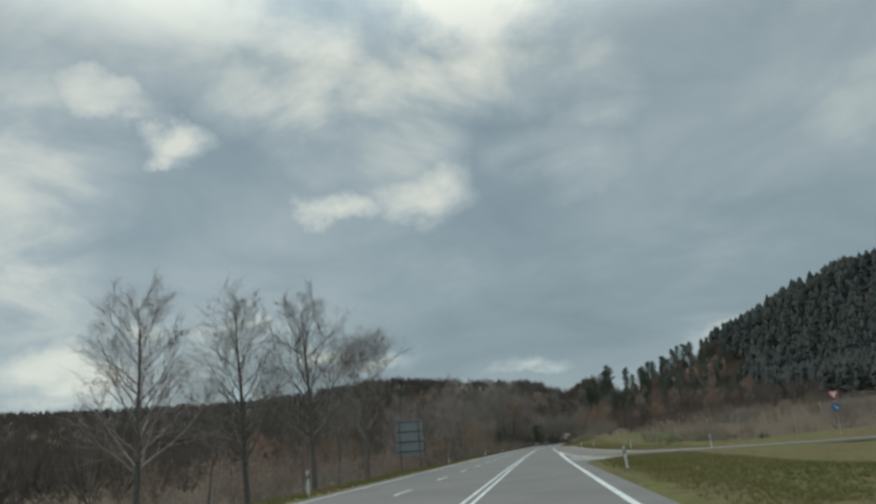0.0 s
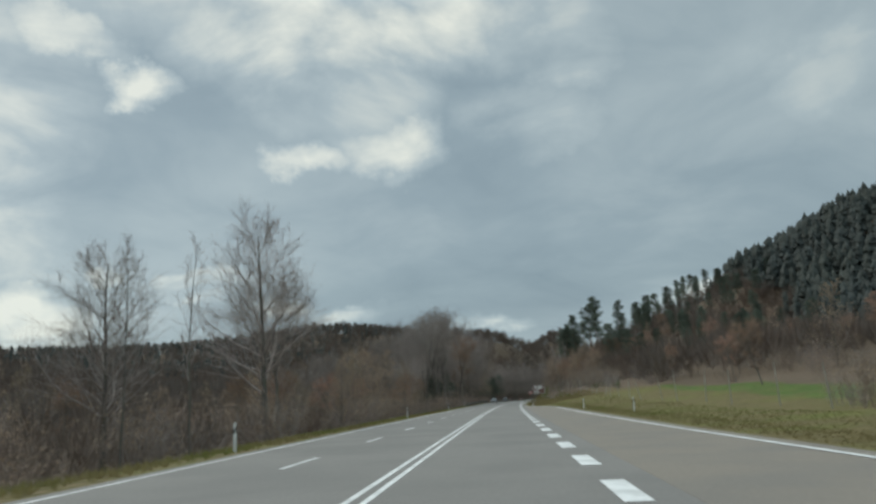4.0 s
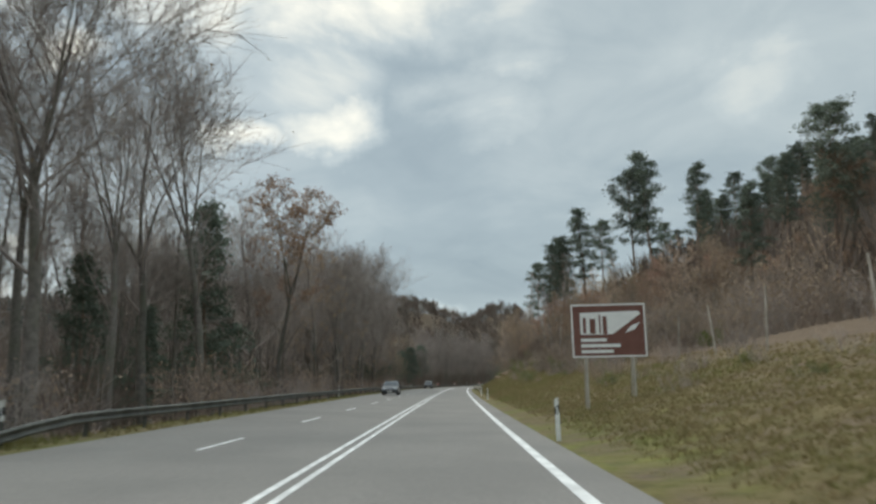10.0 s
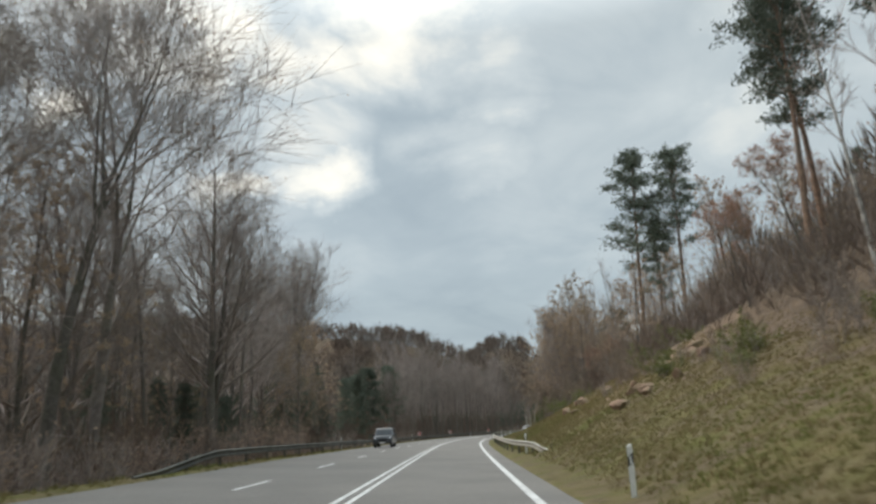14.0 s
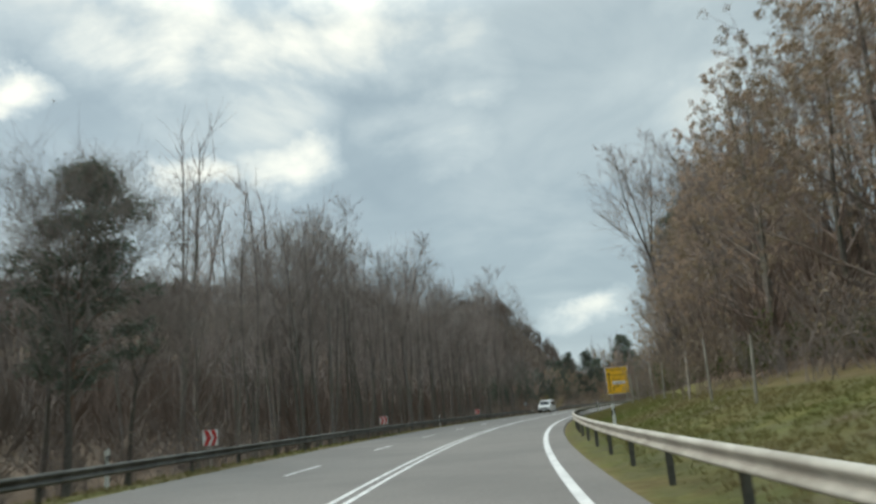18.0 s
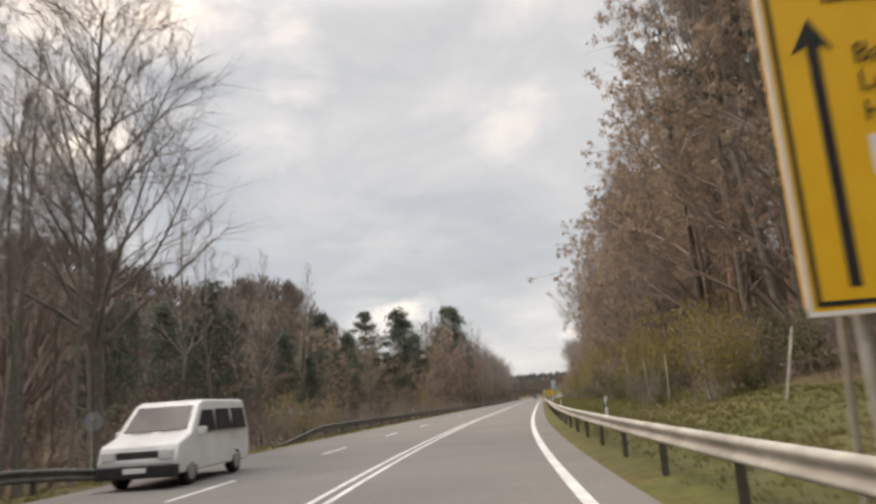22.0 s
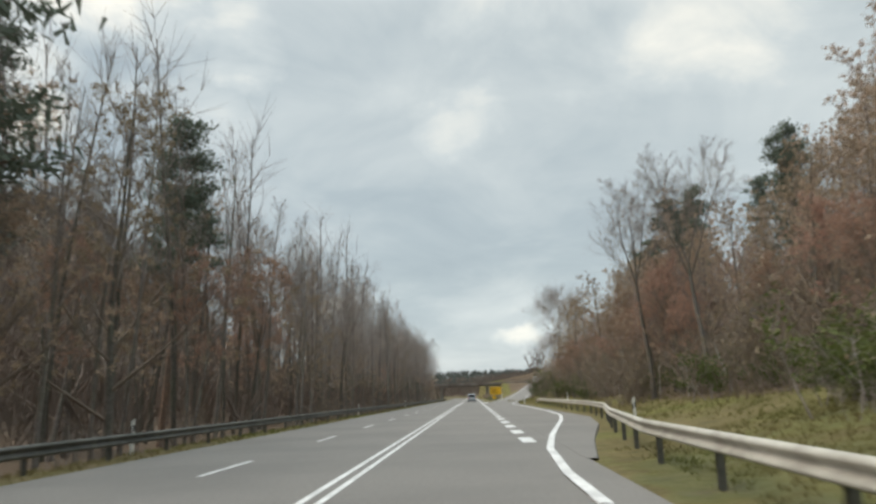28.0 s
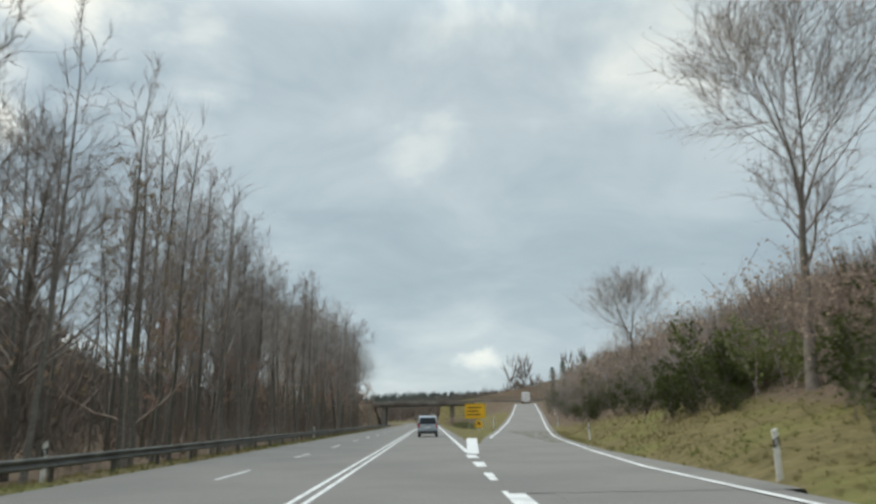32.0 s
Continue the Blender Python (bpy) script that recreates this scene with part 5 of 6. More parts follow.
def tufts(s0, s1, u0, u1, count, height, mat, label, seed):
    """Grass in tufts, each a few bent blades."""
    rng = np.random.default_rng(seed)
    s, u = rng.uniform(s0, s1, count), u0(rng.uniform(s0, s1, count)) if callable(u0) else rng.uniform(u0, u1, count)
    edge = np.maximum(table(PAVED, s, 1) + 0.5, 0)
    u = np.where(u > 0, np.maximum(u, edge + rng.uniform(0, 2.5, count)), u)
    P = place(s, u, land(s, u) - 0.05)
    n = 6
    a = rng.uniform(0, 6.28, (count, n))
    h = height * rng.uniform(0.5, 1.3, (count, n, 1))
    out = np.stack([np.cos(a), np.sin(a), 0 * a], -1)
    foot = P[:, None] + out * 0.10 * rng.uniform(0, 1, (count, n, 1))
    side = np.stack([-np.sin(a), np.cos(a), 0 * a], -1) * 0.016
    tip = foot + out * h * rng.uniform(0.2, 0.9, (count, n, 1)) + np.array([0, 0, 1.0]) * h
    V = np.stack([foot - side, foot + side, tip], 2).reshape(-1, 3)
    ob = new("grass_tufts", quads("grass_tufts", V, np.arange(len(V)).reshape(-1, 3), mat))
    return tagged(ob, label, "grass", kind="stuff")


tufts(15, 60, 5.6, 13, 9000, 0.10, GRASS_BLADE, "short green-brown grass of the verge", 1)
tufts(60, 235, 6, 18, 12000, 0.09, GRASS_BLADE, "green-brown grass of the verge", 2)
tufts(225, 430, 5.6, 15, 42000, 0.10, GRASS_BLADE, "rough green-brown grass on the slope", 3)
tufts(225, 430, 6, 17, 26000, 0.13, DRY_GRASS, "dry straw-coloured grass on the slope", 4)
tufts(395, 720, 5.6, 11.5, 40000, 0.11, GRASS_BLADE, "green grass behind the guard rail", 5)
tufts(715, 870, 9.6, 18, 7000, 0.13, GRASS_BLADE, "green grass beside the exit lane", 6)
tufts(0, 270, -10.2, -7.4, 9000, 0.22, GRASS_BLADE, "grass strip along the road's edge", 7)
tufts(270, 960, -9.6, -7.1, 12000, 0.12, GRASS_BLADE, "short withered grass under the guard rail", 8)

# ---- road furniture ----


def box_bm(bm, x0, x1, y0, y1, z0, z1, bevel=0.0):
    c = bmesh.ops.create_cube(bm, size=1.0, matrix=Matrix.Translation(((x0 + x1) / 2, (y0 + y1) / 2, (z0 + z1) / 2)) @ Matrix.Diagonal((x1 - x0, y1 - y0, z1 - z0, 1)))
    if bevel:
        es = list({e for v in c["verts"] for e in v.link_edges})
        bmesh.ops.bevel(bm, geom=es, offset=bevel, segments=2, affect="EDGES", profile=0.6)
    return bm


def rod_bm(bm, a, b, r, n=10, r2=None):
    a, b = Vector(a), Vector(b)
    d = b - a
    m = Matrix.Translation((a + b) / 2) @ d.to_track_quat("Z", "Y").to_matrix().to_4x4()
    bmesh.ops.create_cone(bm, cap_ends=True, segments=n, radius1=r, radius2=r if r2 is None else r2, depth=d.length, matrix=m)
    return bm


def bm_part(name, bm, mat, parent, label=""):
    me = bpy.data.meshes.new(name)
    bm.to_mesh(me)
    bm.free()
    me.materials.append(mat)
    ob = new(name, me)
    ob.parent = parent
    if label:
        ob["label"] = label
    return ob


def frame_at(s, u, z=None, turn=0.0):
    """Pose at a place of the plan, x to the right of the road and y along it."""
    p = place(s, u, float(land(s, u)) if z is None else z)
    return Matrix.Translation([float(c) for c in p]) @ Matrix.Rotation(float(heading(s)) + turn, 4, "Z")


def delineator():
    top = new("delineator_post")
    bm = bmesh.new()
    prof = [(-0.06, -0.05), (0.06, -0.05), (0.035, 0.05), (-0.035, 0.05)]

    def prism(bm, z0, z1, grow, slant=0.0):
        lo = [bm.verts.new((x * grow, y * grow, z0 + slant * x)) for x, y in prof]
        hi = [bm.verts.new((x * grow, y * grow, z1 + slant * x)) for x, y in prof]
        bm.faces.new(lo[::-1])
        bm.faces.new(hi)
        for i in range(4):
            bm.faces.new((lo[i], lo[(i + 1) % 4], hi[(i + 1) % 4], hi[i]))

    prism(bm, -0.3, 1.0, 1.0, 0.0)
    prism(bm, 1.0, 1.05, 0.92, 0.5)
    bm_part("post_body", bm, PLASTIC, top, "white plastic post")
    bm = bmesh.new()
    prism(bm, 0.66, 0.86, 1.06, 0.7)
    bm_part("black_band", bm, BLACK, top, "slanted black band")
    bm = bmesh.new()
    box_bm(bm, -0.02, 0.02, -0.058, -0.054, 0.68, 0.84, 0.004)
    bm_part("reflector", bm, REFLECTOR, top)
    return tagged(top, "white roadside marker post with a slanted black band", "marker post", "marker posts")


marker = delineator()
first = True
for s, u in [(37, 6.1), (63, 15.6), (98, 13.2), (159, 12.2), (183, 10.7), (221, 6.1), (270, 5.2), (321.5, 5.5), (344, 5.6), (366, 6.05), (393, 6.2), (430, 6.4), (479, 6.7), (531, 6.7), (578, 6.7), (629, 6.8), (680, 6.7), (729, 8.6), (778, 12.3), (817.5, 10.5), (848, 12.6), (882, 16.4), (915, 21.6), (885, 9.6), (31, -7.65), (79, -7.65), (127, -7.65), (174.5, -7.65), (222, -7.65), (268, -8.6), (320, -8.6), (366, -7.7), (419, -8.7), (471, -8.7), (524, -8.7), (574, -8.7), (628, -8.7), (676, -8.7), (724, -8.7), (772, -8.7), (822, -8.7), (872, -8.7)]:
    m = frame_at(s, u) @ Matrix.Rotation(R.gauss(0, 0.03), 4, "Y") @ Matrix.Rotation(R.gauss(0, 0.03), 4, "X")
    if u < 0:
        m = m @ Matrix.Rotation(R.uniform(-0.1, 0.1), 4, "Z")
    if first:
        marker.matrix_basis, first = m, False
    else:
        copy_thing(marker, m)


def guard_rail(stations, beam_mat, top, label, spacing=4.0, face=1):
    """A W-beam on posts along (s, u); its ends bend down into the ground."""
    thing = new("guard_rail")
    ss = np.arange(stations[0][0], stations[-1][0] + 0.01, 2.0)
    u = np.interp(ss, *zip(*stations))
    dip = np.minimum(smooth((ss - ss[0]) / 9), smooth((ss[-1] - ss) / 9))
    prof = [(0.0, -0.155), (0.075, -0.12), (0.08, -0.075), (0.01, -0.03), (0.0, 0.0), (0.01, 0.03), (0.08, 0.075), (0.075, 0.12), (0.0, 0.155), (-0.02, 0.15), (-0.018, 0.0), (-0.02, -0.15)]
    base = on_road(ss, u, 0.0)[:, 2]
    zc = base + (top - 0.155) * dip - 0.1 * (1 - dip)
    V = np.stack([place(ss, u - face * px, zc + pz) for px, pz in prof], 1)
    k = len(prof)
    F = [(i * k + j, i * k + (j + 1) % k, (i + 1) * k + (j + 1) % k, (i + 1) * k + j) for i in range(len(ss) - 1) for j in range(k)]
    beam = mesh_object("beam", V.reshape(-1, 3), F, beam_mat, True)
    beam.parent = thing
    bm = bmesh.new()
    for x0, x1, y0, y1 in ((-0.05, 0.05, -0.055, -0.048), (-0.05, 0.05, 0.048, 0.055), (-0.004, 0.004, -0.048, 0.048)):
        box_bm(bm, x0, x1, y0, y1, -0.5, top - 0.06)
    me = bpy.data.meshes.new("rail_post")
    bm.to_mesh(me)
    bm.free()
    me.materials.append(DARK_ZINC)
    for s in np.arange(ss[0] + 5, ss[-1] - 4, spacing):
        q = on_road(s, np.interp(s, *zip(*stations)) + face * 0.09, 0.0)
        post = new("rail_post", me)
        post.matrix_basis = Matrix.Translation([float(c) for c in q]) @ Matrix.Rotation(float(heading(s)), 4, "Z")
        post.parent = thing
    return tagged(thing, label, "guard rail", "guard rails")


RIGHT_RAIL = [(382, 8.2), (388, 6.6), (396, 5.75), (404, 5.6), (704, 5.6), (716, 6.0), (728, 7.5), (740, 9.4), (752, 10.4), (770, 10.7), (808, 11.3)]
guard_rail(RIGHT_RAIL, ZINC, 0.86, "weathered grey steel guard rail along the verge", 4.0, 1)
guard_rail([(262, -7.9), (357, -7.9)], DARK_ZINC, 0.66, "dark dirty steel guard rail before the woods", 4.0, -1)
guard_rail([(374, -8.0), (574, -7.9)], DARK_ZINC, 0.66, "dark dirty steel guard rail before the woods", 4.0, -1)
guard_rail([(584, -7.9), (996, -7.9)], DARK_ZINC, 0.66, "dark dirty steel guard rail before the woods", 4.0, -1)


def fence_poles(places, lo, hi):
    one = None
    for s, u in places:
        h = R.uniform(lo, hi)
        if one is None:
            bm = bmesh.new()
            rod_bm(bm, (0, 0, -0.3), (0, 0, 1.0), 0.048, 8, 0.038)
            for v in bm.verts:
                v.co.x += 0.012 * math.sin(v.co.z * 4)
            me = bpy.data.meshes.new("fence_pole")
            bm.to_mesh(me)
            bm.free()
            me.materials.append(WOOD)
            ob = one = new("fence_pole", me)
            tagged(ob, "tall weathered wooden pole of the wildlife fence", "fence pole", "fence poles")
        else:
            ob = one.copy()
            scene.collection.objects.link(ob)
        lean = R.gauss(0, 0.05) if R.random() > 0.08 else R.choice((-0.28, 0.24))
        ob.matrix_basis = frame_at(s, u) @ Matrix.Rotation(lean, 4, "Y") @ Matrix.Rotation(R.gauss(0, 0.05), 4, "X") @ Matrix.Diagonal((1, 1, h, 1))


fence_poles([(s + R.uniform(-0.8, 0.8), np.interp(s, [70, 120, 190], [25, 20, 18.5]) + R.uniform(-0.5, 0.5)) for s in np.arange(70, 190, 8)], 2.3, 2.9)
fence_poles([(s + R.uniform(-0.8, 0.8), np.interp(s, [190, 230, 330], [18.5, 16.5, 15.5]) + R.uniform(-0.4, 0.4)) for s in np.arange(190, 330, 7)], 2.3, 2.9)
fence_poles([(s + R.uniform(-1, 1), 10.3 + R.uniform(-0.5, 0.5)) for s in np.arange(436, 716, 7)], 1.7, 2.4)
fence_poles([(s + R.uniform(-1, 1), 15.2 + R.uniform(-0.5, 0.5)) for s in np.arange(720, 800, 8)], 2.0, 2.6)


def panel_bm(w, h, thick=0.03, radius=0.08):
    """A sign panel with rounded corners, its front towards -y, hung about its middle."""
    bm = bmesh.new()
    pts = []
    for cx, cz, a0 in ((w / 2 - radius, h / 2 - radius, 0), (-w / 2 + radius, h / 2 - radius, 90), (-w / 2 + radius, -h / 2 + radius, 180), (w / 2 - radius, -h / 2 + radius, 270)):
        for k in range(4):
            a = radians(a0 + 30 * k)
            pts.append((cx + radius * math.cos(a), cz + radius * math.sin(a)))
    f = [bm.verts.new((x, -thick / 2, z)) for x, z in pts]
    b = [bm.verts.new((x, thick / 2, z)) for x, z in pts]
    bm.faces.new(f)
    bm.faces.new(b[::-1])
    n = len(pts)
    for i in range(n):
        bm.faces.new((f[i], b[i], b[(i + 1) % n], f[(i + 1) % n]))
    bmesh.ops.recalc_face_normals(bm, faces=bm.faces)
    return bm


def slab(parent, name, x0, x1, z0, z1, mat, y=-0.02, skew=0.0, label=""):
    bm = bmesh.new()
    q = [(x0, z0), (x1, z0 + skew), (x1, z1 + skew), (x0, z1)]
    f = [bm.verts.new((x, y - 0.004, z)) for x, z in q]
    b = [bm.verts.new((x, y + 0.004, z)) for x, z in q]
    bm.faces.new(f)
    bm.faces.new(b[::-1])
    for i in range(4):
        bm.faces.new((f[i], b[i], b[(i + 1) % 4], f[(i + 1) % 4]))
    bmesh.ops.recalc_face_normals(bm, faces=bm.faces)
    return bm_part(name, bm, mat, parent, label)


def flat_shape(parent, name, pts, mat, y=-0.024, label=""):
    bm = bmesh.new()
    f = [bm.verts.new((x, y - 0.003, z)) for x, z in pts]
    b = [bm.verts.new((x, y + 0.003, z)) for x, z in pts]
    bm.faces.new(f)
    bm.faces.new(b[::-1])
    n = len(pts)
    for i in range(n):
        bm.faces.new((f[i], b[i], b[(i + 1) % n], f[(i + 1) % n]))
    bmesh.ops.recalc_face_normals(bm, faces=bm.faces)
    return bm_part(name, bm, mat, parent, label)


def words(parent, text, x, z, size, mat, y=-0.026, align="LEFT"):
    cu = bpy.data.curves.new("lettering", "FONT")
    cu.body, cu.size, cu.extrude, cu.align_x = text, size, 0.002, align
    cu.materials.append(mat)
    tmp = bpy.data.objects.new("lettering", cu)
    scene.collection.objects.link(tmp)
    me = bpy.data.meshes.new_from_object(tmp.evaluated_get(bpy.context.evaluated_depsgraph_get()))
    bpy.data.objects.remove(tmp)
    ob = new("lettering", me)
    ob.matrix_basis = Matrix.Translation((x, y, z)) @ Matrix.Rotation(radians(90), 4, "X")
    ob.parent = parent
    return ob


def border(parent, w, h, inset, width, mat, y=-0.02):
    a, b = w / 2 - inset, h / 2 - inset
    for x0, x1, z0, z1 in ((-a, a, b - width, b), (-a, a, -b, -b + width), (-a, -a + width, -b + width, b - width), (a - width, a, -b + width, b - width)):
        slab(parent, "border", x0, x1, z0, z1, mat, y)


def sign_posts(thing, xs, bottom, foot, r=0.045, depth=0.10, braces=False):
    for x in xs:
        bm = bmesh.new()
        rod_bm(bm, (x, depth, foot), (x, depth, bottom), r, 10)
        bm_part("sign_post", bm, ZINC, thing)
        if braces:
            bm = bmesh.new()
            rod_bm(bm, (x, depth + 0.8, foot), (x, depth + 0.05, bottom - 0.5), r * 0.7, 8)
            bm_part("brace", bm, ZINC, thing)


# the big yellow direction sign in the bend
def direction_sign():
    t = new("direction_sign")
    w, h = 3.3, 4.0
    bm_part("panel", panel_bm(w, h, 0.06, 0.14), YELLOW, t, "yellow sign panel")
    border(t, w, h, 0.0, 0.05, WHITE, -0.034)
    border(t, w, h, 0.10, 0.05, INK, -0.036)
    y = -0.036
    slab(t, "arrow_shaft", -1.20, -1.08, -1.72, 0.95, INK, y)
    flat_shape(t, "arrow_head", [(-1.36, 0.85), (-1.14, 1.25), (-0.92, 0.85), (-1.14, 0.95)], INK, y)
    slab(t, "arrow_shaft", -0.72, -0.60, -1.72, -1.05, INK, y)
    flat_shape(t, "arrow_bend", [(-0.72, -1.05), (-0.60, -1.05), (-0.55, -0.93), (-0.42, -0.90), (-0.42, -0.78), (-0.62, -0.82), (-0.70, -0.92)], INK, y)
    slab(t, "arrow_shaft", -0.42, -0.12, -0.90, -0.78, INK, y)
    flat_shape(t, "arrow_head", [(-0.18, -1.04), (0.22, -0.84), (-0.18, -0.64), (-0.08, -0.84)], INK, y)
    slab(t, "name_panel", -0.75, 1.15, -0.56, -0.14, WHITE, y)
    words(t, "Schuhmeile", -0.66, -0.47, 0.36, INK, -0.046)
    flat_shape(t, "number_plate", [(-0.95, 1.42), (-0.3, 1.42), (-0.3, 1.76), (-0.95, 1.76)], YELLOW, y)
    border_box = [(-0.95, -0.3, 1.72, 1.76), (-0.95, -0.3, 1.42, 1.46), (-0.95, -0.91, 1.46, 1.72), (-0.34, -0.3, 1.46, 1.72)]
    for x0, x1, z0, z1 in border_box:
        slab(t, "border", x0, x1, z0, z1, INK, y - 0.004)
    words(t, "10", -0.80, 1.47, 0.3, INK, -0.046)
    words(t, "Pirmasens", -0.15, 1.45, 0.36, INK, -0.046)
    words(t, "Bad Bergzabern", -0.75, 0.68, 0.32, INK, -0.046)
    words(t, "Lug", -0.75, 0.36, 0.32, INK, -0.046)
    words(t, "Hauenstein", -0.75, 0.02, 0.32, INK, -0.046)
    sign_posts(t, (-1.1, 1.1), 1.9, -4.6, 0.06, 0.12, True)
    return tagged(t, "large yellow direction sign with black arrows on steel posts", "road sign")


yellow = direction_sign()
yellow.matrix_basis = frame_at(557, 7.45, 3.82, radians(-4)) @ Matrix.Diagonal((0.925, 0.925, 0.925, 1))


def tourist_sign():
    t = new("tourist_sign")
    w, h = 2.85, 2.05
    bm_part("panel", panel_bm(w, h, 0.05, 0.08), BROWN, t, "brown sign panel")
    border(t, w, h, 0.0, 0.06, WHITE, -0.032)
    y = -0.032
    flat_shape(t, "picture", [(-1.08, -0.15), (0.15, -0.15), (1.25, 0.62), (1.15, 0.74), (-1.08, 0.70)], WHITE, y)
    for x0, x1, z0, z1 in ((-0.98, -0.86, -0.1, 0.5), (-0.72, -0.50, -0.12, 0.46), (-0.36, -0.30, -0.1, 0.6), (-0.22, -0.06, -0.14, 0.55)):
        slab(t, "picture_bar", x0, x1, z0, z1, BROWN, y - 0.005)
    flat_shape(t, "shoe_shape", [(0.62, -0.10), (0.85, 0.16), (1.20, 0.30), (1.0, 0.02)], WHITE, y)
    for z, x in ((-0.36, -0.1), (-0.58, 0.42), (-0.80, 0.15)):
        slab(t, "text_bar", -1.08, x, z - 0.06, z + 0.06, WHITE, y)
    sign_posts(t, (-0.9, 0.9), 0.8, -3.4, 0.05, 0.09, True)
    return tagged(t, "brown tourist sign with white border and picture", "road sign")


brown = tourist_sign()
brown.matrix_basis = frame_at(278.5, 8.5, float(land(278.5, 8.5)) + 2.75, radians(-2))


def round_sign():
    t = new("prohibition_sign")
    for name, r, mat, y in (("panel", 0.40, RED, 0.0), ("white_disc", 0.27, WHITE, -0.006)):
        bm = bmesh.new()
        rod_bm(bm, (0, y + 0.008, 0), (0, y - 0.012, 0), r, 32)
        bm_part(name, bm, mat, t)
    for x0, x1, mat in ((-0.21, -0.02, RED), (0.02, 0.21, INK)):
        slab(t, "car_shape", x0, x1, -0.05, 0.02, mat, -0.022)
        slab(t, "car_shape", x0 + 0.04, x1 - 0.04, 0.02, 0.07, mat, -0.022)
    sign_posts(t, (0,), 0.38, -3.2, 0.032, 0.05)
    return tagged(t, "round red-rimmed no-overtaking sign on a steel post", "road sign")


overtake = round_sign()
overtake.matrix_basis = frame_at(252.5, 6.3, 1.45 + (float(land(262.5, 7.7)) + 0.9) * 0.733) @ Matrix.Diagonal((0.733, 0.733, 0.733, 1))


def sign_from_behind():
    """A round sign seen from its grey back, with its clamp and post."""
    t = new("round_sign")
    bm = bmesh.new()
    rod_bm(bm, (0, 0.004, 0), (0, -0.004, 0), 0.29, 32)
    bm_part("panel", bm, SIGN_BACK, t, "bare grey back of the disc")
    bm = bmesh.new()
    box_bm(bm, -0.06, 0.06, -0.045, -0.004, -0.03, 0.03, 0.006)
    bm_part("clamp", bm, DARK_ZINC, t)
    bm = bmesh.new()
    rod_bm(bm, (0, -0.05, 0.28), (0, -0.05, -2.2), 0.03, 10)
    bm_part("sign_post", bm, ZINC, t)
    return tagged(t, "round road sign seen from its grey back behind the guard rail", "road sign")


sign_from_behind().matrix_basis = frame_at(571.5, -9.2, 1.62)


def service_sign():
    t = new("service_sign")
    bm_part("panel", panel_bm(0.75, 1.5, 0.03, 0.05), BLUE, t, "blue sign panel")
    for z in (0.34, -0.36):
        slab(t, "white_field", -0.26, 0.26, z - 0.27, z + 0.27, WHITE, -0.02)
        flat_shape(t, "symbol", [(-0.14, z - 0.1), (-0.04, z - 0.16), (0.12, z - 0.1), (0.16, z + 0.04), (0.02, z + 0.14), (-0.10, z + 0.08)], INK, -0.027)
    sign_posts(t, (-0.2, 0.2), 0.5, -3.4, 0.03, 0.05)
    return tagged(t, "blue service sign with two white fields", "road sign")


blue = service_sign()
blue.matrix_basis = frame_at(660, 6.75, float(land(660, 6.75)) + 2.6)


def back_sign():
    """A large sign seen from behind: a grey sheet on stiffening rails and two posts."""
    t = new("direction_sign")
    bm_part("panel", panel_bm(2.9, 3.3, 0.03, 0.1), SIGN_BACK, t, "grey back of the sign")
    for z in (1.45, 0.55, -0.4, -1.3):
        bm = bmesh.new()
        box_bm(bm, -1.4, 1.4, -0.07, -0.015, z - 0.05, z + 0.05, 0.008)
        bm_part("stiffening_rail", bm, DARK_ZINC, t)
    for x in (-1.0, 1.0):
        bm = bmesh.new()
        rod_bm(bm, (x, -0.11, 1.5), (x, -0.11, -4.6), 0.045, 10)
        bm_part("sign_post", bm, DARK_ZINC, t)
    return tagged(t, "large road sign seen from its grey back", "road sign")


rear = back_sign()
rear.matrix_basis = frame_at(71, -10.3, 2.85, radians(12)) @ Matrix.Diagonal((0.92, 1, 1, 1))


def chevron():
    t = new("chevron_board")
    bm_part("panel", panel_bm(0.6, 0.6, 0.03, 0.03), WHITE, t, "white board")
    for x in (-0.2, 0.08):
        flat_shape(t, "arrow_stripe", [(x - 0.06, 0.29), (x + 0.10, 0.29), (x + 0.26 if x < 0 else x + 0.2, 0.0), (x + 0.10, -0.29), (x - 0.06, -0.29), (x + 0.08, 0.0)], RED, -0.021)
    sign_posts(t, (0,), 0.2, -1.6, 0.03, 0.04)
    return tagged(t, "red and white chevron board marking the bend", "bend marker", "chevron boards")


board = chevron()
for k, s in enumerate((478.3, 506, 542)):
    m = frame_at(s, -8.9, float(on_road(s, -8.9, 1.05)[2]), radians(6))
    if k:
        copy_thing(board, m)
    else:
        board.matrix_basis = m


def yield_sign():
    t = new("yield_sign")
    flat_shape(t, "panel", [(-0.45, 0.35), (0.0, -0.43), (0.45, 0.35)], RED, 0.0, "red-rimmed triangle")
    flat_shape(t, "white_field", [(-0.29, 0.26), (0.0, -0.25), (0.29, 0.26)], WHITE, -0.008)
    bm = bmesh.new()
    rod_bm(bm, (0, 0.01, -0.95), (0, -0.01, -0.95), 0.3, 28)
    bm_part("blue_disc", bm, BLUE, t)
    flat_shape(t, "white_arrow", [(-0.14, -0.86), (0.02, -1.0), (-0.04, -1.07), (0.17, -1.1), (0.15, -0.88), (0.08, -0.94), (-0.08, -0.80)], WHITE, -0.014)
    sign_posts(t, (0,), 0.3, -3.3, 0.03, 0.035)
    return tagged(t, "triangular yield sign above a round blue sign", "road sign")


giveway = yield_sign()
giveway.matrix_basis = frame_at(63, 25.6, float(land(63, 25.6)) + 3.0, radians(-10))


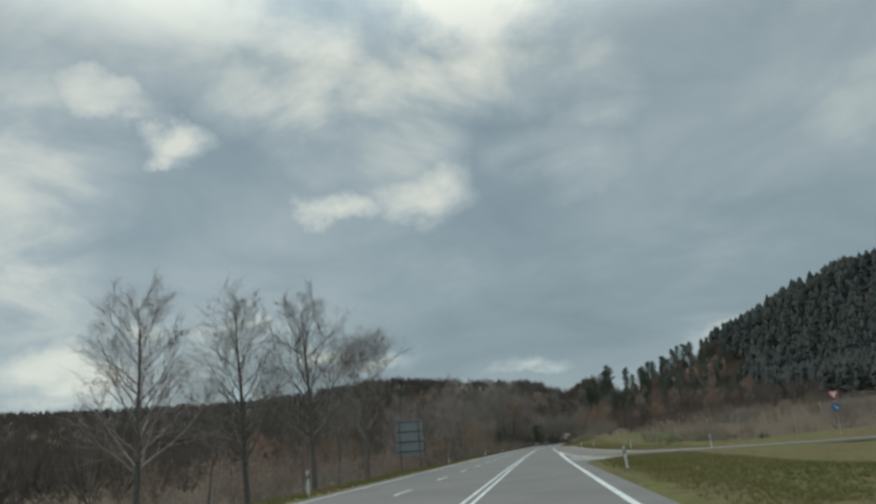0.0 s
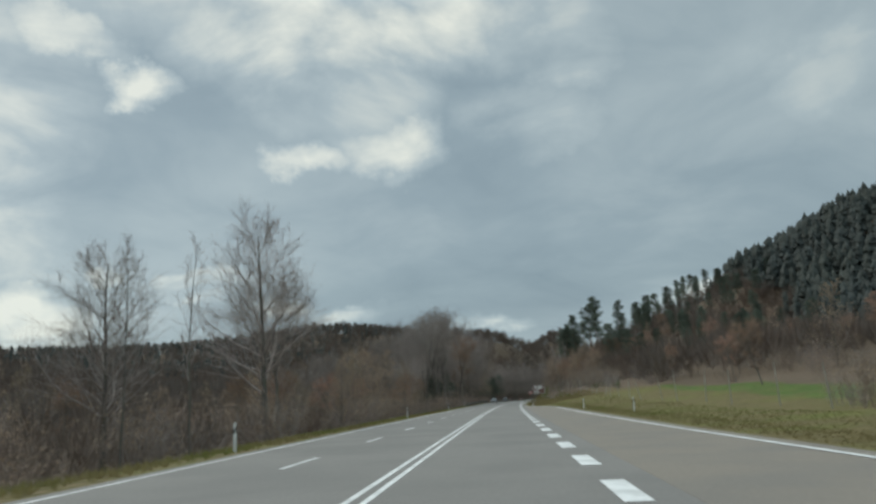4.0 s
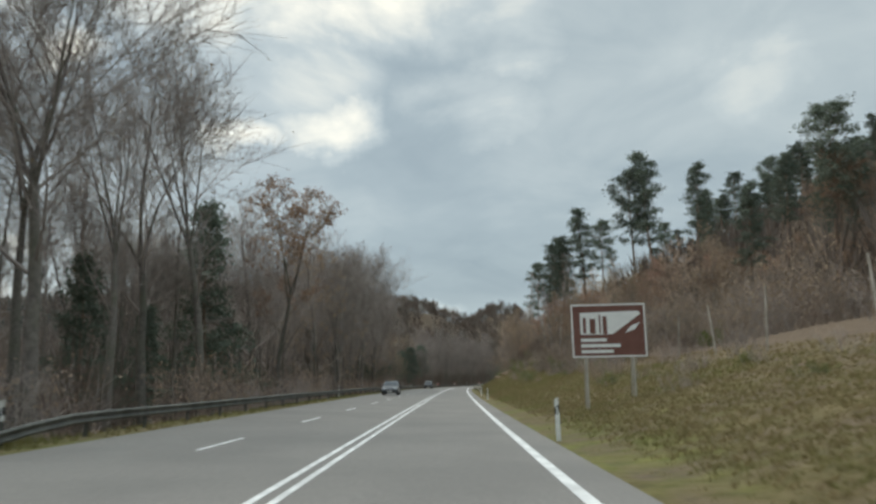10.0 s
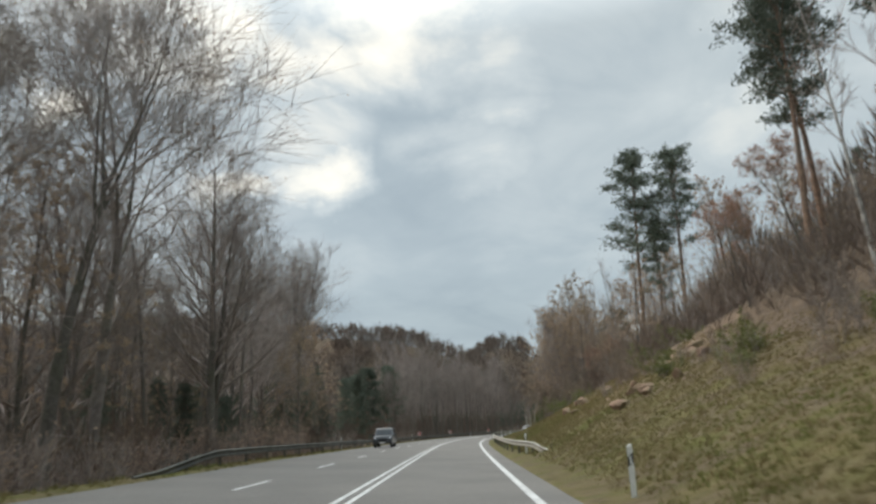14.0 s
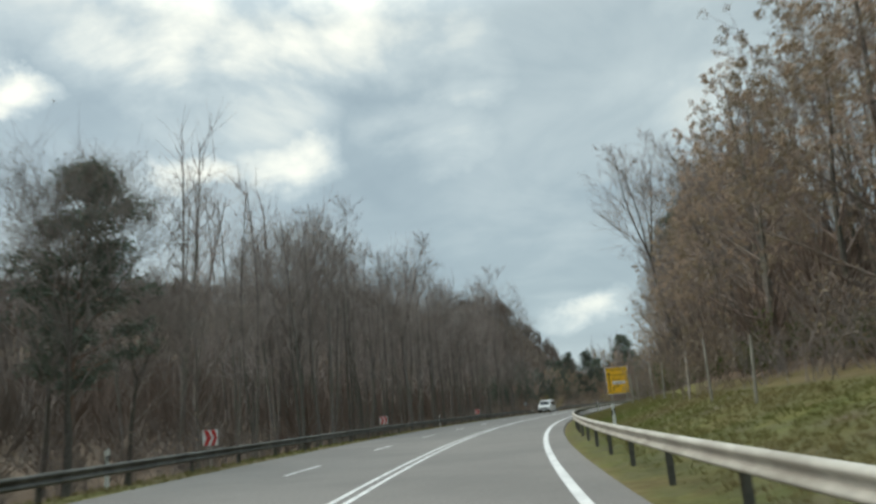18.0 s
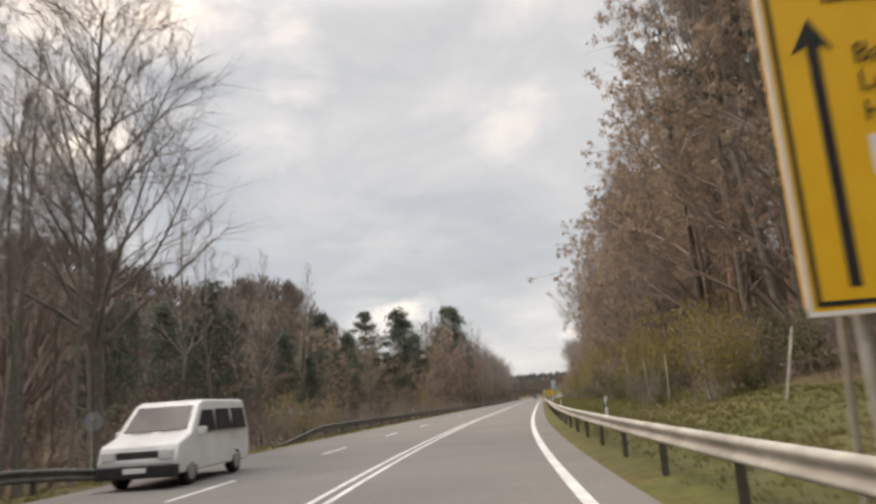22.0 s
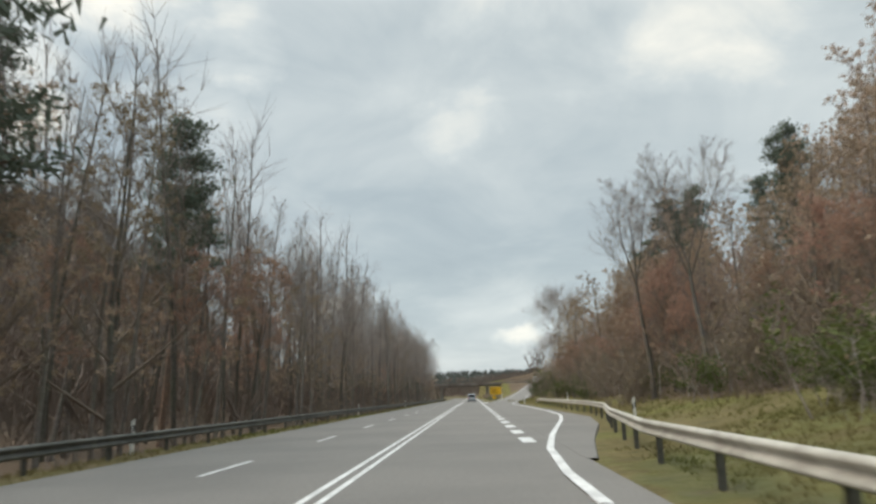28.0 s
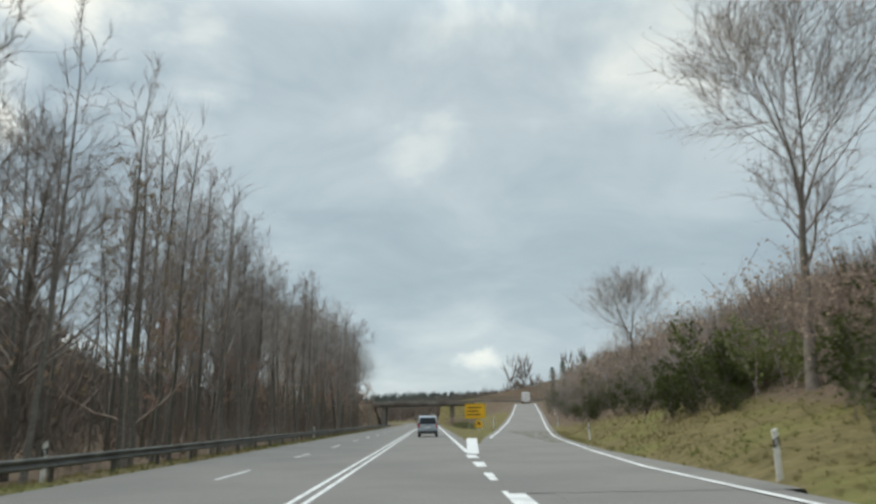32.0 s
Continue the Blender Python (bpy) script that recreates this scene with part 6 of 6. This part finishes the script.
def exit_sign():
    t = new("exit_sign")
    bm_part("panel", panel_bm(3.0, 2.1, 0.05, 0.1), YELLOW, t, "yellow sign panel")
    border(t, 3.0, 2.1, 0.07, 0.04, INK, -0.031)
    for z, x in ((0.5, 0.9), (0.0, 0.5), (-0.5, 0.8)):
        slab(t, "text_bar", -1.2, x, z - 0.09, z + 0.09, INK, -0.031)
    sign_posts(t, (-0.9, 0.9), 0.9, -3.4, 0.05, 0.1)
    return tagged(t, "yellow exit direction sign in the wedge of the ramp", "road sign")


leave = exit_sign()
leave.matrix_basis = frame_at(908, 8.9, float(land(908, 8.9)) + 2.6)
small = new("wedge_marker")
flat_shape(small, "panel", [(-0.4, -0.4), (0.4, -0.4), (0.4, 0.1), (0.0, 0.5), (-0.4, 0.1)], YELLOW, 0.0)
flat_shape(small, "arrow", [(-0.25, -0.2), (0.0, 0.25), (0.25, -0.2), (0.0, -0.02)], INK, -0.006)
sign_posts(small, (0,), 0.0, -1.4, 0.03, 0.03)
tagged(small, "small yellow arrow board at the ramp wedge", "road sign").matrix_basis = frame_at(880, 7.6, float(land(880, 7.6)) + 1.0)


# ---- the bridge over the road ----
def bridge():
    t = new("bridge")
    sb = 1012.0
    for name, s0, s1, z0, z1, mat in (("deck", sb - 5.5, sb + 5.5, 5.25, 6.15, CONCRETE), ("edge_beam", sb - 5.9, sb - 5.4, 5.75, 6.55, CONCRETE), ("edge_beam", sb + 5.4, sb + 5.9, 5.75, 6.55, CONCRETE)):
        bm = bmesh.new()
        box_bm(bm, -26, 34, s0 - sb, s1 - sb, z0, z1, 0.03)
        bm_part(name, bm, mat, t)
    for x in (-10.5, 8.6):
        bm = bmesh.new()
        box_bm(bm, x - 0.5, x + 0.5, -5, 5, -0.5, 5.3, 0.05)
        bm_part("pier_wall", bm, CONCRETE, t)
    for x in (-24, 30):
        bm = bmesh.new()
        box_bm(bm, x - 2, x + 2, -5.4, 5.4, -1, 5.3, 0.05)
        bm_part("abutment", bm, CONCRETE, t)
    for y in (-5.65, 5.65):
        bm = bmesh.new()
        box_bm(bm, -26, 34, y - 0.04, y + 0.04, 7.45, 7.53)
        box_bm(bm, -26, 34, y - 0.03, y + 0.03, 6.98, 7.03)
        bm_part("railing_bar", bm, DARK_ZINC, t)
        for x in range(-26, 35, 3):
            bm = bmesh.new()
            box_bm(bm, x - 0.03, x + 0.03, y - 0.03, y + 0.03, 6.5, 7.5)
            bm_part("railing_post", bm, DARK_ZINC, t)
    t.matrix_basis = frame_at(sb, 0, 0.0)
    return tagged(t, "weathered concrete road bridge with steel railing over the road", "bridge", kind="structure")


bridge()


# ---- rocks of the cutting ----
def boulder(seed, size):
    rng = np.random.default_rng(seed)
    bm = bmesh.new()
    bmesh.ops.create_icosphere(bm, subdivisions=3, radius=1.0)
    cuts = [(Vector(rng.normal(0, 1, 3)).normalized(), rng.uniform(0.35, 0.8)) for _ in range(16)]
    for v in bm.verts:
        for n, d in cuts:
            k = v.co.dot(n) - d
            if k > 0:
                v.co -= n * k * 0.92
        v.co *= 1 + 0.16 * noise.noise(v.co * 2.5 + Vector((seed, 0, 0)))
    bmesh.ops.scale(bm, vec=size, verts=bm.verts)
    me = bpy.data.meshes.new("rock")
    bm.to_mesh(me)
    bm.free()
    me.materials.append(ROCK)
    return tagged(new("rock", me), "rough reddish sandstone rock in the road cutting", "rock", "rocks of the cutting")


for k in range(22):
    s, u = R.uniform(374, 412), R.uniform(9.0, 15.5)
    boulder(k, (R.uniform(0.25, 0.75), R.uniform(0.3, 0.95), R.uniform(0.25, 0.6))).matrix_basis = frame_at(s, u) @ Matrix.Rotation(R.uniform(-0.5, 0.5), 4, "Z") @ Matrix.Rotation(-0.45, 4, "Y")

# ---- vehicles ----
def vehicle(name, label, prof, width, paint, belt, wheel_at, wheel_r, glass, rows_side, tumble=0.14, rear_lamps=(), front_lamps=(), category="car"):
    """prof: the outline seen from the side, (y, z) with y to the rear negative. glass: pairs of outline points that hold a pane across."""
    t = new(name)
    top = max(z for _, z in prof)

    def half(z):
        return width / 2 * (1 - tumble * smooth((z - belt) / (top - belt + 1e-6)) - 0.05 * smooth((0.45 - z) / 0.3))

    bm = bmesh.new()
    n = len(prof)
    L = [bm.verts.new((-float(half(z)), y, z)) for y, z in prof]
    Rr = [bm.verts.new((float(half(z)), y, z)) for y, z in prof]
    bm.faces.new(L[::-1])
    bm.faces.new(Rr)
    for i in range(n):
        bm.faces.new((L[i], L[(i + 1) % n], Rr[(i + 1) % n], Rr[i]))
    bmesh.ops.recalc_face_normals(bm, faces=bm.faces)
    bmesh.ops.triangulate(bm, faces=[f for f in bm.faces if len(f.verts) > 4])
    body = bm_part("body", bm, paint, t, "painted body")
    mod = body.modifiers.new("rounded", "BEVEL")
    mod.width, mod.segments, mod.limit_method, mod.angle_limit = 0.07, 3, "ANGLE", radians(25)
    for kind, a, b in glass:
        (y0, z0), (y1, z1) = prof[a], prof[b]
        d = Vector((0, y1 - y0, z1 - z0))
        nrm = d.cross(Vector((1, 0, 0))).normalized()
        mid = Vector((0, (y0 + y1) / 2, (z0 + z1) / 2))
        if nrm.dot(mid - Vector((0, 0, 0.9))) < 0:
            nrm = -nrm
        P = []
        for f in (0.10, 0.92):
            y, z = y0 + (y1 - y0) * f, z0 + (z1 - z0) * f
            hw = float(half(z)) - 0.13
            P.append([(x, y, z) for x in (-hw, hw)])
        bm = bmesh.new()
        vs = [bm.verts.new(Vector(p) + nrm * 0.012) for p in (P[0][0], P[0][1], P[1][1], P[1][0])]
        f = bm.faces.new(vs)
        bmesh.ops.recalc_face_normals(bm, faces=bm.faces)
        ex = bmesh.ops.extrude_face_region(bm, geom=[f])
        for v in [e for e in ex["geom"] if isinstance(e, bmesh.types.BMVert)]:
            v.co -= nrm * 0.02
        bm_part(kind, bm, GLASS_DARK, t)
    for side in (-1, 1):
        for y0, y1, z0, z1, rake in rows_side:
            bm = bmesh.new()
            vs = []
            for dx in (0.012, -0.02):
                vs.append([bm.verts.new((side * (float(half(z)) + dx), y, z)) for y, z in ((y0, z0), (y1, z0), (y1 + rake, z1), (y0 + min(rake, 0) * 0 + (0.05 if rake >= 0 else 0.0), z1))])
            bm.faces.new(vs[0])
            bm.faces.new(vs[1][::-1])
            for i in range(4):
                bm.faces.new((vs[0][i], vs[1][i], vs[1][(i + 1) % 4], vs[0][(i + 1) % 4]))
            bmesh.ops.recalc_face_normals(bm, faces=bm.faces)
            bm_part("side_window", bm, GLASS_DARK, t)
        for y in wheel_at:
            wheel = new("wheel")
            wheel.parent = t
            x = side * (width / 2 - 0.13)
            bm = bmesh.new()
            rod_bm(bm, (x - 0.11, y, wheel_r), (x + 0.11, y, wheel_r), wheel_r, 28)
            bmesh.ops.bevel(bm, geom=[e for e in bm.edges if e.calc_length() < wheel_r], offset=0.03, segments=2, affect="EDGES")
            bm_part("tyre", bm, RUBBER, wheel)
            bm = bmesh.new()
            rod_bm(bm, (x + side * 0.10, y, wheel_r), (x + side * 0.118, y, wheel_r), wheel_r * 0.62, 20)
            bm_part("rim", bm, RIM, wheel)
        bm = bmesh.new()
        mw = float(half(belt + 0.08))
        box_bm(bm, side * (mw + 0.10) - 0.1, side * (mw + 0.10) + 0.1, MIRROR_Y[name] - 0.05, MIRROR_Y[name] + 0.07, belt - 0.02, belt + 0.17, 0.035)
        bm_part("wing_mirror", bm, paint, t)
        for y, z, w, h, inset in rear_lamps:
            bm = bmesh.new()
            x = side * (width / 2 - inset)
            box_bm(bm, x - w / 2, x + w / 2, y - 0.02, y + 0.06, z - h / 2, z + h / 2, 0.015)
            bm_part("tail_light", bm, LAMP_RED, t)
        for y, z, w, h, inset in front_lamps:
            bm = bmesh.new()
            x = side * (width / 2 - inset)
            box_bm(bm, x - w / 2, x + w / 2, y - 0.06, y + 0.025, z - h / 2, z + h / 2, 0.02)
            bm_part("headlight", bm, LAMP_CLEAR, t)
    return tagged(t, label, category)


def trim_box(t, name, mat, x0, x1, y0, y1, z0, z1, bevel=0.02, label=""):
    bm = bmesh.new()
    box_bm(bm, x0, x1, y0, y1, z0, z1, bevel)
    return bm_part(name, bm, mat, t, label)


MIRROR_Y = {"silver_van": 1.05, "white_van": 1.15, "dark_car": 0.75, "dark_offroader": 0.6, "box_van": 1.3}
# a high-roofed silver-blue family van, seen from behind
VAN = [(-2.15, 0.28), (-2.2, 0.62), (-2.16, 1.02), (-2.02, 1.72), (-1.85, 1.82), (0.7, 1.82), (1.05, 1.72), (1.62, 1.12), (2.1, 0.96), (2.22, 0.62), (2.15, 0.28)]
van = vehicle("silver_van", "silver-blue high-roofed van seen from behind", VAN, 1.80, SILVER_PAINT, 1.02, (-1.35, 1.35), 0.32, (("rear_window", 2, 3), ("windscreen", 7, 6)), ((-1.95, -0.95, 1.08, 1.60, 0.05), (-0.85, 0.15, 1.08, 1.60, 0.0), (0.25, 1.15, 1.08, 1.58, -0.35)), 0.16, ((-2.17, 1.0, 0.14, 0.42, 0.12),), ((2.1, 0.8, 0.3, 0.18, 0.25),))
trim_box(van, "rear_bumper", BLACK, -0.86, 0.86, -2.27, -2.1, 0.30, 0.50, 0.04, "dark rear bumper")
trim_box(van, "number_plate", WHITE, -0.26, 0.26, -2.225, -2.19, 0.78, 0.90, 0.005)
trim_box(van, "tailgate_handle", BLACK, -0.3, 0.3, -2.215, -2.17, 0.93, 0.97, 0.01)
trim_box(van, "rear_wiper", BLACK, -0.04, 0.32, -2.17, -2.14, 1.10, 1.125, 0.006)
van.matrix_basis = frame_at(868, 2.2, 0.0)

# an older white boxy van coming the other way
BUS = [(-2.3, 0.30), (-2.36, 0.62), (-2.32, 1.05), (-2.2, 1.80), (-2.05, 1.93), (0.55, 1.94), (0.85, 1.86), (1.55, 1.18), (2.22, 0.98), (2.36, 0.60), (2.28, 0.30)]
bus = vehicle("white_van", "older white passenger van with dark windows, coming towards", BUS, 1.84, WHITE_PAINT, 1.12, (-1.38, 1.50), 0.32, (("rear_window", 2, 3), ("windscreen", 7, 6)), ((-2.1, -1.15, 1.16, 1.70, 0.05), (-1.02, -0.05, 1.16, 1.70, 0.0), (0.1, 1.22, 1.16, 1.68, -0.42)), 0.12, ((-2.34, 0.95, 0.12, 0.4, 0.12),), ((2.345, 0.76, 0.34, 0.2, 0.25),))
trim_box(bus, "front_bumper", BLACK, -0.92, 0.92, 2.18, 2.45, 0.26, 0.54, 0.05, "dark plastic bumper")
trim_box(bus, "grille", INK, -0.50, 0.50, 2.24, 2.335, 0.68, 0.84, 0.015, "dark slotted grille")
trim_box(bus, "number_plate", WHITE, -0.26, 0.26, 2.42, 2.465, 0.38, 0.49, 0.005)
for x in (-0.35, 0.35):
    trim_box(bus, "windscreen_wiper", BLACK, x - 0.3, x + 0.25, 1.50, 1.53, 1.24, 1.265, 0.006)
for z in (0.73, 0.79):
    trim_box(bus, "grille_bar", DARK_ZINC, -0.48, 0.48, 2.33, 2.345, z - 0.008, z + 0.008, 0.002)
bus.matrix_basis = frame_at(568.6, -5.1, float(on_road(568.6, -5.1)[2]), math.pi)

# a dark estate car coming the other way
CAR = [(-2.2, 0.30), (-2.28, 0.65), (-2.2, 0.95), (-1.75, 1.42), (-1.5, 1.5), (0.0, 1.52), (0.35, 1.45), (1.1, 1.0), (2.0, 0.84), (2.25, 0.58), (2.2, 0.26)]
car = vehicle("dark_car", "dark grey estate car coming towards", CAR, 1.80, DARK_PAINT, 0.95, (-1.35, 1.38), 0.32, (("rear_window", 2, 3), ("windscreen", 7, 6)), ((-1.55, -0.75, 0.99, 1.38, 0.05), (-0.65, 0.2, 0.99, 1.40, 0.0), (0.28, 0.95, 0.99, 1.36, -0.35)), 0.2, ((-2.2, 0.85, 0.2, 0.2, 0.14),), ((2.1, 0.68, 0.36, 0.15, 0.28),))
trim_box(car, "grille", INK, -0.45, 0.45, 2.16, 2.27, 0.48, 0.64, 0.02)
trim_box(car, "number_plate", WHITE, -0.26, 0.26, 2.22, 2.29, 0.38, 0.48, 0.005)
car.matrix_basis = frame_at(332, -4.7, float(on_road(332, -4.7)[2]), math.pi)

# a dark off-road car further on
OFF = [(-1.95, 0.35), (-2.02, 0.7), (-2.0, 1.05), (-1.9, 1.68), (-1.75, 1.76), (0.1, 1.77), (0.4, 1.68), (0.85, 1.1), (1.9, 1.0), (2.05, 0.68), (2.0, 0.38)]
jeep = vehicle("dark_offroader", "dark boxy off-road car coming towards", OFF, 1.78, DARK_PAINT, 1.06, (-1.25, 1.28), 0.36, (("rear_window", 2, 3), ("windscreen", 7, 6)), ((-1.75, -0.85, 1.1, 1.58, 0.03), (-0.75, 0.05, 1.1, 1.60, 0.0), (0.12, 0.72, 1.1, 1.56, -0.25)), 0.12, ((-1.98, 0.9, 0.14, 0.24, 0.12),), ((1.95, 0.8, 0.22, 0.2, 0.22),))
trim_box(jeep, "grille", INK, -0.42, 0.42, 1.95, 2.07, 0.66, 0.86, 0.02)
trim_box(jeep, "front_bumper", BLACK, -0.88, 0.88, 1.95, 2.16, 0.36, 0.54, 0.04)
trim_box(jeep, "number_plate", WHITE, -0.26, 0.26, 2.12, 2.175, 0.40, 0.50, 0.005)
jeep.matrix_basis = frame_at(421, -4.9, float(on_road(421, -4.9)[2]), math.pi)

# a white box van climbing the ramp
BOX = [(-3.2, 0.5), (-3.2, 2.9), (-3.15, 2.98), (0.9, 2.98), (1.0, 2.9), (1.05, 2.2), (1.4, 2.1), (2.1, 1.35), (2.7, 1.1), (2.8, 0.6), (2.75, 0.38)]
box = vehicle("box_van", "white box van driving up the ramp", BOX, 2.1, WHITE_PAINT, 1.3, (-2.0, 1.9), 0.36, (("windscreen", 7, 6),), ((1.1, 1.75, 1.4, 1.95, -0.3),), 0.03, ((-3.2, 0.75, 0.16, 0.25, 0.14),), ((2.72, 0.8, 0.26, 0.18, 0.26),))
trim_box(box, "rear_bumper", BLACK, -1.0, 1.0, -3.3, -3.15, 0.42, 0.6, 0.03)
trim_box(box, "door_gap", INK, -0.012, 0.012, -3.212, -3.19, 0.6, 2.85, 0.002)
ru, rz = ramp_place(1000.0)
box.matrix_basis = frame_at(1000, float(ru) + 0.2, float(rz) + 0.02, radians(-8)) @ Matrix.Rotation(radians(2.4), 4, "X")
